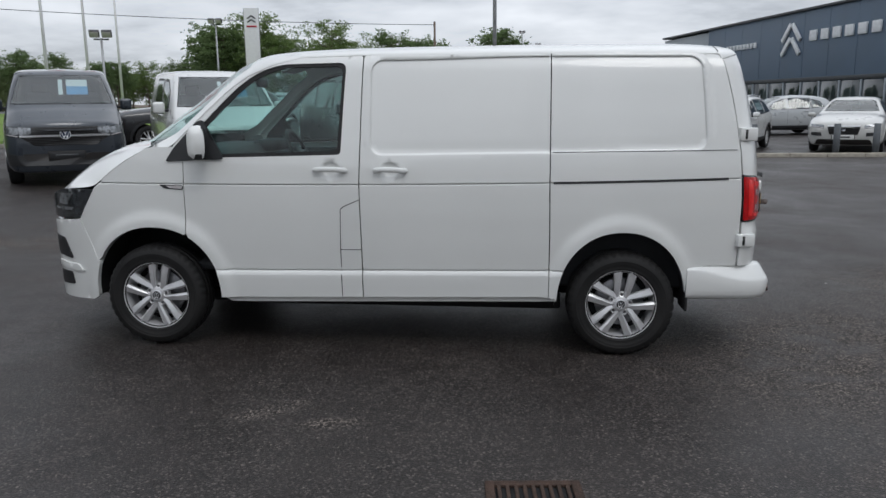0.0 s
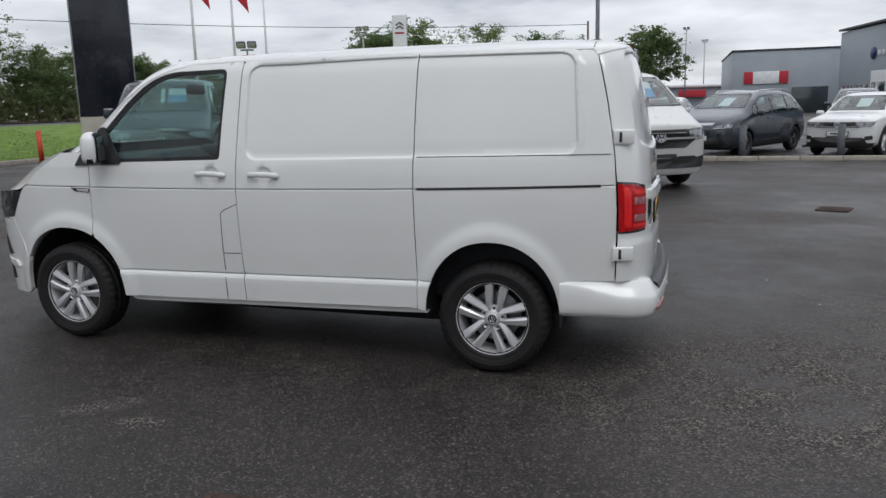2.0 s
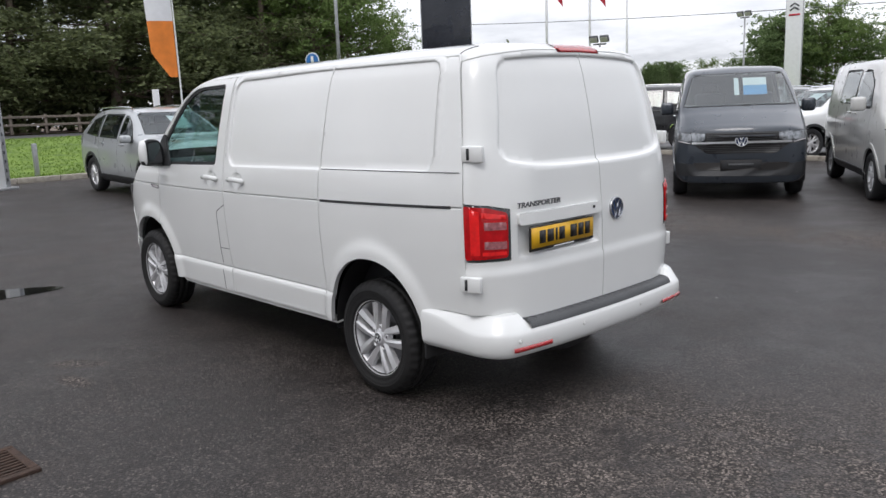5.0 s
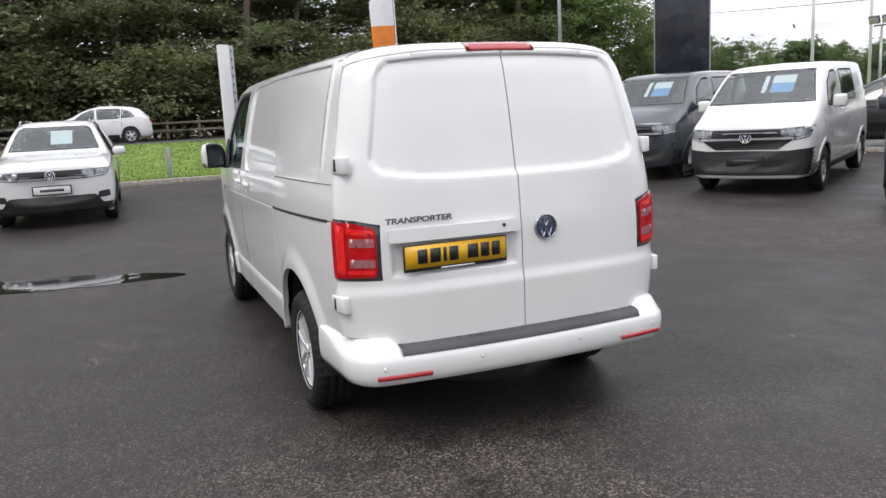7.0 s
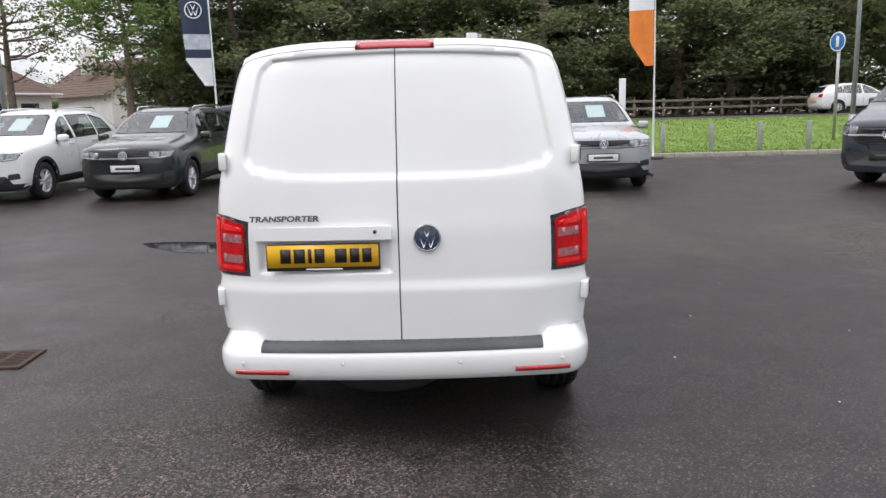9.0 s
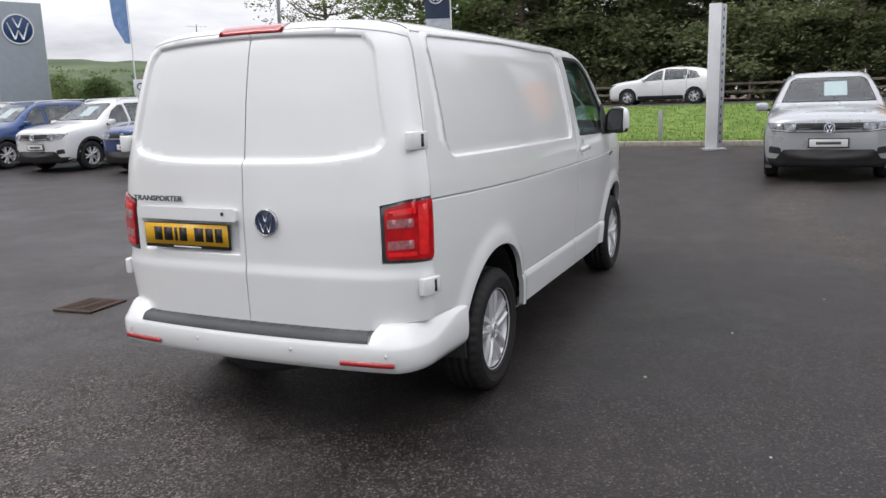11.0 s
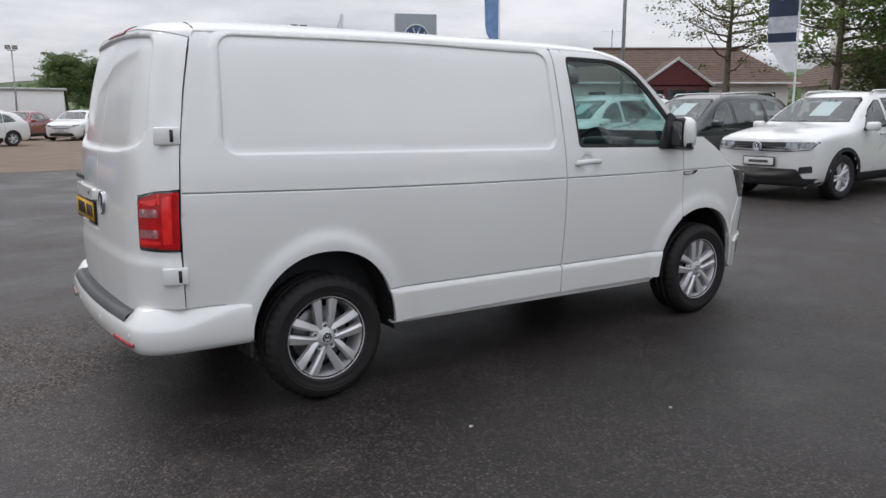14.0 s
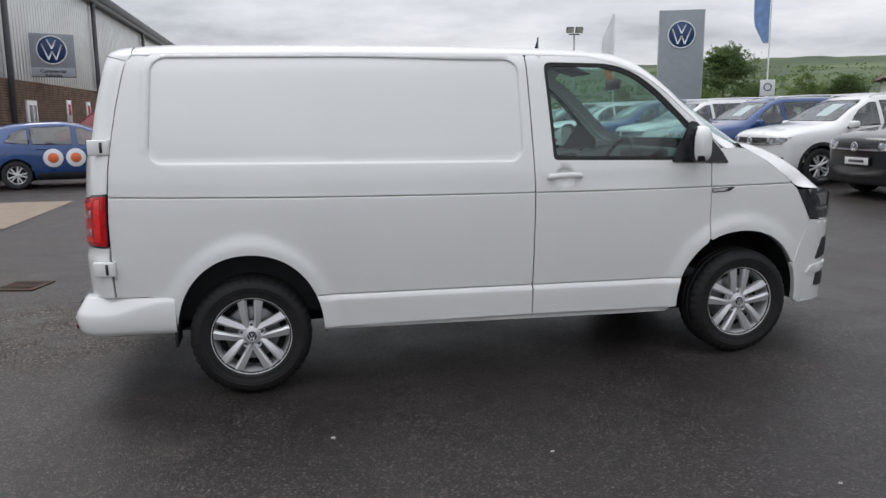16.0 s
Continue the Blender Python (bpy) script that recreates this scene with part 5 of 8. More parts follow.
# --- cab ---
dash = np.array([[(x, y, z) for x, z in ((-1.02, 0.80), (-1.00, 1.05), (-1.04, 1.16), (-1.12, 1.24 + 0.03 * math.cos(y * 3)), (-1.30, 1.26), (-1.55, 1.26))] for y in np.linspace(-0.84, 0.84, 30)])
part("dashboard", grid_bm(dash), M["trim"], van, "dark grey dashboard")
part("instrument_hood", box_bm(-1.08, 0.38, 1.25, 0.2, 0.36, 0.09, 0.035), M["trim"], van)
part("cab_floor", box_bm(-0.8, 0, 0.52, 1.4, 1.62, 0.05), M["trim"], van)
part("headliner", box_bm(-0.42, 0, 1.855, 0.7, 1.3, 0.015, 0.004), M["trim_grey"], van)


def cab_seat(y, w):
    """A cab seat for one or two, with its headrests."""
    st = thing("cab_seat", pose(-0.42, y, 0.0))
    st.parent = van
    part("cushion", box_bm(-0.10, 0, 0.86, 0.5, w, 0.16, 0.06, seg=3), M["seat"], st)
    part("backrest", box_bm(0.17, 0, 1.20, 0.16, w, 0.62, 0.06, seg=3, rot=Matrix.Rotation(radians(12), 4, "Y")), M["seat"], st)
    part("seat_base", box_bm(-0.08, 0, 0.66, 0.42, w * 0.85, 0.26, 0.02), M["trim"], st)
    for hy in ((0,) if w < 0.6 else (-w / 4, w / 4)):
        part("headrest", box_bm(0.245, hy, 1.60, 0.1, 0.26, 0.17, 0.045, seg=3, rot=Matrix.Rotation(radians(10), 4, "Y")), M["seat"], st)
        for k in (-0.06, 0.06):
            part("headrest_post", cyl_bm((0.235, hy + k, 1.46), (0.245, hy + k, 1.56), 0.007, n=8), M["chrome"], st)


cab_seat(0.40, 0.52)
cab_seat(-0.34, 0.86)
sw = thing("steering_wheel", Matrix.Translation((-0.86, 0.40, 1.19)) @ Matrix.Rotation(radians(62), 4, "Y"))
sw.parent = van
part("rim", tube_bm([(0.19 * math.cos(a), 0.19 * math.sin(a), 0) for a in np.linspace(0, 2 * math.pi, 32, endpoint=False)], 0.015, 8, closed=True), M["plastic"], sw)
for a in (0.0, math.pi, -math.pi / 2):
    part("spoke", tube_bm([(0.04 * math.cos(a + math.pi / 2), 0.04 * math.sin(a + math.pi / 2), -0.015), (0.185 * math.cos(a + math.pi / 2), 0.185 * math.sin(a + math.pi / 2), 0)], 0.014, 6), M["alloy_dark"], sw)
part("boss", box_bm(0, 0, -0.015, 0.12, 0.15, 0.05, 0.02), M["plastic"], sw)
part("column", cyl_bm((-0.90, 0.40, 1.17), (-1.2, 0.40, 1.02), 0.035, n=12), M["trim"], van)
part("rear_view_mirror", box_bm(-1.02, 0, 1.72, 0.03, 0.23, 0.07, 0.02), M["plastic"], van)
for s in (-1, 1):
    part("door_card", box_bm(-0.62, s * 0.845, 0.93, 0.95, 0.05, 0.55, 0.02), M["trim"], van)
    part("sun_visor", box_bm(-0.85, s * 0.36, 1.83, 0.16, 0.36, 0.02, 0.008, rot=Matrix.Rotation(radians(-18), 4, "Y")), M["trim_grey"], van)
# ---- parked cars ----
from mathutils.bvhtree import BVHTree


def pchip(xk, yk, xq):
    """A curve through all points that never overshoots."""
    xk, yk, xq = (np.asarray(v, float) for v in (xk, yk, xq))
    h, d = np.diff(xk), np.diff(yk) / np.diff(xk)
    m = np.zeros_like(yk)
    for i in range(1, len(xk) - 1):
        if d[i - 1] * d[i] > 0:
            w1, w2 = 2 * h[i] + h[i - 1], h[i] + 2 * h[i - 1]
            m[i] = (w1 + w2) / (w1 / d[i - 1] + w2 / d[i])
    m[0], m[-1] = d[0], d[-1]
    i = np.clip(np.searchsorted(xk, xq) - 1, 0, len(xk) - 2)
    t = (xq - xk[i]) / h[i]
    a, b = yk[i], yk[i + 1]
    return (1 + 2 * t) * (1 - t) ** 2 * a + t * (1 - t) ** 2 * h[i] * m[i] + t * t * (3 - 2 * t) * b + t * t * (t - 1) * h[i] * m[i + 1]


def shrink(poly, d):
    p = np.array(poly, float)
    c = p.mean(0)
    out = []
    n = len(p)
    area = sum(p[i][0] * p[(i + 1) % n][1] - p[(i + 1) % n][0] * p[i][1] for i in range(n))
    sg = 1 if area > 0 else -1
    for i in range(n):
        a, b = p[i] - p[i - 1], p[(i + 1) % n] - p[i]
        na, nb = (np.array((-v[1], v[0])) * sg / (np.linalg.norm(v) + 1e-9) for v in (a, b))
        k = na + nb
        k = k / max(0.5, (k @ k) / 2)
        out.append(tuple(p[i] + k * d))
    return out


def plain_wheel(parent, m, R, r, dark=False, five=True):
    w = thing("wheel", m)
    w.parent = parent
    h = 0.105
    part("tyre", lathe_bm([(r - 0.01, -h), (R - 0.03, -h), (R, -h * 0.6), (R, h * 0.6), (R - 0.02, h * 0.97), (R - 0.05, h), (r + 0.01, h * 0.95), (r - 0.01, h * 0.8)], 32), M["rubber"], w)
    rm = M["alloy_dark"] if dark else M["alloy"]
    bm = lathe_bm([(r - 0.03, -h * 0.6), (r - 0.02, h * 0.6), (r, h * 0.88), (r + 0.004, h * 0.82)], 32)
    part("rim", bm, rm, w)
    for k in range(5):
        for sg in ((-1, 1) if five else (0,)):
            a = 2 * math.pi * k / 5 + math.pi / 2 + sg * 0.22
            c, s_ = math.cos(a), math.sin(a)
            wd = 0.017 if five else 0.03
            rows = [[(rad * c - o * s_, y, rad * s_ + o * c) for o, y in ((-wd, h * 0.4), (-wd, h * 0.66), (0, h * 0.74), (wd, h * 0.66), (wd, h * 0.4))] for rad in (0.03, r * 0.5, r - 0.01)]
            part("spoke", grid_bm(np.array(rows)), rm, w)
    part("hub", lathe_bm([(0, h * 0.8), (0.03, h * 0.8), (0.055, h * 0.7), (0.06, h * 0.4)], 20), rm, w)
    part("wheel_back", lathe_bm([(0, 0.0), (r - 0.02, 0.0)], 20), M["under"], w)
    return w


def badge(parent, name, m, r):
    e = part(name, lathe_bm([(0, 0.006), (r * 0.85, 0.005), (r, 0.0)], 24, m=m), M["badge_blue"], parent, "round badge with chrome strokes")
    part("chrome_ring", lathe_bm([(r * 0.85, 0.004), (r * 0.9, 0.01), (r, 0.008), (r * 1.02, -0.002)], 24, m=m), M["bright_trim"], e)
    for (a, b), (c, d) in (((-0.35, 0.75), (0, 0.08)), ((0.35, 0.75), (0, 0.08)), ((-0.7, 0.45), (-0.27, -0.72)), ((0.7, 0.45), (0.27, -0.72)), ((-0.27, -0.72), (0, -0.08)), ((0.27, -0.72), (0, -0.08))):
        part("badge_stroke", tube_bm([m @ Vector((a * r, 0.009, b * r)), m @ Vector((c * r, 0.009, d * r))], r * 0.09, 5), M["bright_trim"], e)
    return e


def build_car(spec, color, metallic=False):
    """One car at the world's middle, its nose towards +x."""
    root = thing(spec["name"])
    st = spec["stations"]
    n = len(st)
    k = np.arange(n)
    res = 6
    kq = np.linspace(0, n - 1, (n - 1) * res + 1)
    cols = [pchip(k, [row[i] for row in st], kq) for i in range(7)]
    x, zb, zm, zt, zr, w, wt = cols
    sec = np.stack([np.stack(v, -1) for v in ((0 * x, zb), (0.8 * w, zb), (0.965 * w, zb + 0.1), (w, zm), (w * 0.995, 0.5 * (zm + zt)), (w * 0.955, zt), (wt * 1.0, zr - 0.045), (wt * 0.8, zr - 0.008), (0 * x, zr + 0.012))], 1)
    bq = np.concatenate([np.arange(0, 3, 0.5), np.arange(3, 5, 0.25), np.arange(5, 6, 0.125), np.arange(6, 8.01, 0.2)])
    half = np.zeros((len(kq), len(bq), 3))
    for i in range(len(kq)):
        half[i, :, 0] = x[i]
        half[i, :, 1] = pchip(np.arange(9), sec[i, :, 0], bq)
        half[i, :, 2] = pchip(np.arange(9), sec[i, :, 1], bq)
    # crown the nose and tail in plan
    front, back = x.max(), x.min()
    yy = half[:, :, 1]
    half[:, :, 0] -= 0.16 * (yy / 0.9) ** 2 * sm(front - 0.9, front, half[:, :, 0])
    half[:, :, 0] += 0.10 * (yy / 0.9) ** 2 * sm(back + 0.7, back, half[:, :, 0])
    other = half[:, ::-1].copy(); other[:, :, 1] *= -1
    pts = np.concatenate([half, other[:, 1:]], 1)
    bm = grid_bm(pts)
    bmesh.ops.remove_doubles(bm, verts=bm.verts, dist=1e-4)
    es = [e for e in bm.edges if len(e.link_faces) == 1]
    bmesh.ops.holes_fill(bm, edges=es, sides=0)
    bmesh.ops.recalc_face_normals(bm, faces=bm.faces)
    tree = BVHTree.FromBMesh(bm)

    def cast(o, d, fallback):
        h = tree.ray_cast(Vector(o), Vector(d))
        return h[0] if h[0] is not None else Vector(fallback)

    def flank(sg, off):
        def f(u, v):
            y = [cast((a, sg * 3, b), (0, -sg, 0), (a, sg * spec["w"], b)).y + sg * off for a, b in zip(u, v)]
            return np.asarray(u, float), np.array(y), np.asarray(v, float)
        return f

    def face(sg, off):
        def f(u, v):
            xx = [cast((sg * 5, a, b), (-sg, 0, 0), (sg * (front if sg > 0 else -back), a, b)).x + sg * off for a, b in zip(u, v)]
            return np.array(xx), np.asarray(u, float), np.asarray(v, float)
        return f

    paint = M["paint_m"] if metallic else M["paint"]
    ctr = (0, 0, 0.9)
    dead = set()
    wins = []
    for poly in spec["side_windows"]:
        for sg in (-1, 1):
            wins.append(("side_window", poly, flank(sg, 0.005), flank(sg, 0.009), 1, sg))
    wins.append(("windscreen", spec["screen"], face(1, 0.006), face(1, 0.010), 0, 1))
    if "rear_screen" in spec:
        wins.append(("rear_window", spec["rear_screen"], face(-1, 0.006), face(-1, 0.010), 0, -1))
    FR = spec.get("frit", 0.035)
    for nm, poly, f1, f2, sidewise, sg in wins:
        inner = shrink(poly, FR)
        part(nm + "_surround", skin(poly, f1, 0.08, 0.004, holes=[inner], center=ctr), M["rubber"], root)
        g = part(nm, skin(shrink(poly, 0.012), f2, 0.12, 0.0, center=ctr), M["glass_dark"], root)
        g.visible_shadow = False
        hole = np.array(shrink(poly, FR * 0.55))
        for f in bm.faces:
            c = f.calc_center_median()
            if sidewise:
                ok = c.y * sg > 0.3 and abs(f.normal.y) > 0.35
                q = (c.x, c.z)
            else:
                ok = f.normal.x * sg > 0.2 and c.x * sg > (-0.6 if sg > 0 else 0.5)
                q = (c.y, c.z)
            if ok and inside(np.array([q]), hole)[0]:
                dead.add(f)
    ax, R = spec["axles"], spec["R"]
    for wx in ax:
        for sg in (-1, 1):
            a0 = R + spec["gap"]
            for f in bm.faces:
                c = f.calc_center_median()
                if c.y * sg > 0.45 and (c.x - wx) ** 2 + (c.z - R) ** 2 < (a0 + 0.015) ** 2:
                    dead.add(f)
            t = np.linspace(-0.25, math.pi + 0.25, 26)
            ring = [(wx + a0 * math.cos(q), max(spec["sill"], R + a0 * math.sin(q))) for q in t]
            outer = [(wx + (a0 + 0.06) * math.cos(q), max(spec["sill"], R + (a0 + 0.06) * math.sin(q))) for q in t[::-1]]
            part("arch_lip", skin(ring + outer, flank(sg, 0.012), 0.05, 0.05, center=ctr), M["plastic"] if spec["clad"] else paint, root, color=None if spec["clad"] else color)
            rows = np.array([[(wx + a0 * math.cos(q), sg * y, R + a0 * math.sin(q)) for y in (spec["w"] - 0.02, 0.5)] for q in t])
            part("wheel_housing", grid_bm(rows), M["under"], root)
            plain_wheel(root, Matrix.Translation((wx, sg * (spec["w"] - 0.125), R)) @ Matrix.Rotation(0 if sg > 0 else math.pi, 4, "Z") @ Matrix.Rotation(0.3 * sg + wx, 4, "Y"), R, R * 0.66, spec.get("dark_rims", False))
    bmesh.ops.delete(bm, geom=list(dead), context="FACES")
    part("body", bm, paint, root, color=color)
    # flanks: cladding, seams, handles, mirrors
    sl = spec["sill"]
    for sg in (-1, 1):
        x0, x1 = ax[1] + R + spec["gap"] + 0.05, ax[0] - R - spec["gap"] - 0.05
        part("sill_trim", skin([(x0, sl), (x1, sl), (x1, sl + 0.15), (x0, sl + 0.15)], flank(sg, 0.02), 0.06, 0.03, center=ctr), M["plastic"], root)
        for dx, z0, z1 in spec["seams"]:
            part("door_seam", skin([(dx, z0), (dx + 0.008, z0), (dx + 0.008, z1), (dx, z1)], flank(sg, 0.002), 0.1, 0.0, center=ctr), M["gap"], root)
        for hx, hz in spec["handles"]:
            p = cast((hx, sg * 3, hz), (0, -sg, 0), (hx, sg * spec["w"], hz))
            part("door_handle", box_bm(hx, p.y + sg * 0.012, hz, 0.2, 0.03, 0.03, 0.01), paint, root, color=color)
        mx, mz = spec["mirror"]
        p = cast((mx, sg * 3, mz), (0, -sg, 0), (mx, sg * spec["w"], mz))
        mir = part("door_mirror", box_bm(mx, p.y + sg * 0.16, mz, 0.13, 0.2, spec.get("mirror_h", 0.14), 0.045, seg=3), spec.get("mirror_mat", paint), root, color=color)
        part("mirror_arm", box_bm(mx, p.y + sg * 0.04, mz - 0.05, 0.07, 0.12, 0.04, 0.01), M["plastic"], mir)
        if spec.get("rails"):
            a, b, z = spec["rails"]
            part("roof_rail", tube_bm([(a, sg * 0.56, z - 0.035), (a - 0.1, sg * 0.565, z + 0.02), ((a + b) / 2, sg * 0.57, z + 0.035), (b + 0.1, sg * 0.555, z + 0.02), (b, sg * 0.55, z - 0.035)], 0.018, 8), spec.get("rail_mat", M["chrome"]), root)
        # lamps
        hlp = [(sg * a, b) for a, b in spec["headlight"]]
        hl = part("headlight", skin(rounded(hlp, 0.02), face(1, 0.008), 0.05, 0.02, center=ctr), M["lamp_dark"], root, "headlight with bright reflectors")
        c = np.array(hlp).mean(0)
        for off in (-0.24, 0.22):
            w_, h_ = np.ptp(np.array(hlp), axis=0)
            pod = [tuple(c + (np.array(p) - c) * (0.46, 0.74) + np.array((off * w_ * sg, 0.04 * h_))) for p in hlp]
            part("reflector", skin(rounded(pod, 0.012), face(1, 0.012), 0.04, 0.0, center=ctr), M["lamp_bright"], hl)
        lo_ = sorted(hlp, key=lambda q: q[1])[:2]
        (xa, za), (xb, zb_) = sorted(lo_)
        part("day_light", skin([(xa, za + 0.012), (xb, zb_ + 0.012), (xb, zb_ + 0.026), (xa, za + 0.026)], face(1, 0.014), 0.04, 0.004, center=ctr), M["clear_lens"], hl)
        fog = spec.get("fog")
        if fog:
            part("fog_light", skin(rounded([(sg * a, b) for a, b in fog], 0.02), face(1, 0.008), 0.05, 0.015, center=ctr), M["plastic"], root)
        part("tail_light", skin(rounded([(sg * a, b) for a, b in spec["tail_light"]], 0.03), face(-1, 0.012), 0.05, 0.02, center=ctr), M["red_lens"], root)
    gr = part("grille", skin(rounded(spec["grille"], 0.02), face(1, 0.007), 0.05, 0.02, center=ctr), M["ink"], root, "black grille with bright bars")
    g = np.array(spec["grille"])

    def cross_bar(zz, t, mt, off, reach=0.97):
        """A bar as wide as the grille is at its height."""
        xs_ = []
        for (a, b), (c_, d) in zip(g, np.roll(g, -1, 0)):
            if (b - zz) * (d - zz) <= 0 and abs(d - b) > 1e-6:
                xs_.append(abs(a + (c_ - a) * (zz - b) / (d - b)))
        gw = reach * (max(xs_) if xs_ else g[:, 0].max())
        part("grille_bar", skin([(-gw, zz - t), (gw, zz - t), (gw, zz + t), (-gw, zz + t)], face(1, off), 0.06, 0.008, center=ctr), mt, gr)

    for zz in np.arange(g[:, 1].min() + 0.022, g[:, 1].max() - 0.008, 0.027):
        cross_bar(zz, 0.0045, M["grey_plastic"], 0.013)
    for zz in spec["bars"]:
        cross_bar(zz, 0.014, M["bright_trim"], 0.020, spec.get("bar_reach", 0.98))
    if spec.get("chrome_lip"):
        zz, hw = spec["chrome_lip"]
        part("bumper_strip", skin([(-hw, zz - 0.008), (hw, zz - 0.008), (hw, zz + 0.008), (-hw, zz + 0.008)], face(1, 0.02), 0.06, 0.008, center=ctr), M["bright_trim"], root)
    part("lower_intake", skin(rounded(spec["intake"], 0.03), face(1, 0.016), 0.03, 0.02, center=ctr), M["ink"], root)
    if spec.get("bumper_band"):
        part("bumper_moulding", skin(rounded(spec["bumper_band"], 0.03), face(1, 0.012), 0.03, 0.02, center=ctr), M["plastic"], root)
    zp = spec["plate_z"]
    p = cast((5, 0, zp), (-1, 0, 0), (front, 0, zp))
    part("plate_holder", box_bm(p.x + 0.034, 0, zp, 0.012, 0.56, 0.145, 0.004), M["ink"], root)
    pl = part("front_plate", box_bm(p.x + 0.040, 0, zp, 0.012, 0.52, 0.115, 0.004), spec.get("plate_mat", M["plate_w"]), root)
    part("plate_bar", box_bm(p.x + 0.047, 0, zp, 0.002, 0.34, 0.04), spec.get("plate_ink", M["grey_plastic"]), pl)
    p = cast((-5, 0, spec["rear_plate_z"]), (1, 0, 0), (back, 0, 0))
    part("rear_plate", box_bm(p.x - 0.01, 0, spec["rear_plate_z"], 0.012, 0.52, 0.115, 0.004), M["plate_y"], root)
    zbg = spec["badge_z"]
    p = cast((5, 0, zbg), (-1, 0, 0), (front, 0, zbg))
    if spec.get("round_badge", True):
        badge(root, "front_badge", Matrix.Translation((p.x + 0.018, 0, zbg)) @ Matrix.Rotation(-math.pi / 2, 4, "Z"), spec.get("badge_r", 0.065))
    # inside
    zi = spec["belt"]
    xi0, xi1 = spec["cabin"]
    part("cabin_floor", box_bm((xi0 + xi1) / 2, 0, zi - 0.30, xi1 - xi0, 1.5, 0.06, 0.02), M["trim"], root)
    part("dashboard", box_bm(xi1 - 0.22, 0, zi - 0.08, 0.5, 1.4, 0.2, 0.06), M["trim"], root)
    for sx in spec["seats"]:
        for sy in (-0.37, 0.37):
            part("seat", box_bm(sx, sy, zi - 0.02, 0.16, 0.48, 0.62, 0.06, rot=Matrix.Rotation(radians(-12), 4, "Y")), M["seat"], root)
            part("headrest", box_bm(sx - 0.07, sy, zi + 0.36, 0.1, 0.26, 0.16, 0.04), M["seat"], root)
    if "sheet" in spec:
        sy, sz, sw, sh, mt = spec["sheet"]
        f = face(1, -0.03)
        part("price_sheet", skin([(sy, sz), (sy + sw, sz), (sy + sw, sz + sh), (sy, sz + sh)], f, 0.1, 0.0, center=ctr), M[mt], root, "printed sale sheet behind the windscreen")
        if mt == "paper_blue":
            part("sheet_heading", skin([(sy, sz + sh * 0.55), (sy + sw, sz + sh * 0.55), (sy + sw, sz + sh), (sy, sz + sh)], face(1, -0.027), 0.1, 0.0, center=ctr), M["paper"], root)
            part("sheet_heading", skin([(sy - 0.13, sz), (sy - 0.06, sz), (sy - 0.06, sz + sh), (sy - 0.13, sz + sh)], face(1, -0.027), 0.1, 0.0, center=ctr), M["paper"], root)
    return root


SUV = dict(name="suv", w=0.92, R=0.345, gap=0.05, axles=(1.36, -1.32), sill=0.24, clad=True, belt=1.03, cabin=(-1.7, 1.05), seats=(0.15, -0.8),
    stations=[(2.24, .38, .5, .74, .82, .66, .54), (2.20, .25, .52, .87, .945, .83, .71), (2.08, .22, .55, .93, 1.01, .89, .77), (1.6, .22, .6, .97, 1.085, .915, .77), (1.1, .22, .6, 1.0, 1.14, .92, .76), (.55, .22, .6, 1.03, 1.43, .92, .68), (.2, .22, .6, 1.04, 1.58, .92, .62), (-.2, .22, .6, 1.05, 1.635, .92, .61), (-1.0, .22, .6, 1.07, 1.63, .92, .61), (-1.6, .22, .6, 1.09, 1.58, .91, .59), (-1.95, .24, .6, 1.10, 1.42, .89, .60), (-2.15, .28, .62, 1.08, 1.15, .85, .66), (-2.25, .38, .6, .9, .95, .78, .6)],
    side_windows=[[(.80, 1.06), (.12, 1.075), (.10, 1.50), (.22, 1.50), (.5, 1.36)], [(.03, 1.075), (-.85, 1.09), (-.85, 1.53), (.02, 1.53)], [(-.93, 1.09), (-1.62, 1.14), (-1.45, 1.42), (-.93, 1.52)]],
    screen=[(-.70, 1.17), (.70, 1.17), (.56, 1.55), (-.56, 1.55)], rear_screen=[(-.60, 1.14), (.60, 1.14), (.5, 1.48), (-.5, 1.48)],
    seams=((.07, .42, 1.07), (-.89, .42, 1.08)), handles=((.28, .97), (-.68, .99)), mirror=(.78, 1.10), rails=(.15, -1.55, 1.625),
    headlight=[(.45, .755), (.80, .785), (.87, .905), (.45, .90)], tail_light=[(.42, .95), (.80, .95), (.82, 1.06), (.42, 1.06)],
    grille=[(-.455, .755), (.455, .755), (.455, .90), (-.455, .90)], bars=(.78,), intake=[(-.74, .33), (.74, .33), (.62, .50), (-.62, .50)], fog=[(.64, .43), (.83, .45), (.82, .55), (.66, .53)], bumper_band=[(-.87, .23), (.87, .23), (.87, .36), (-.87, .36)],
    plate_z=.60, rear_plate_z=.72, badge_z=.828, badge_r=.075, sheet=(-.06, 1.26, .34, .22, "paper"))
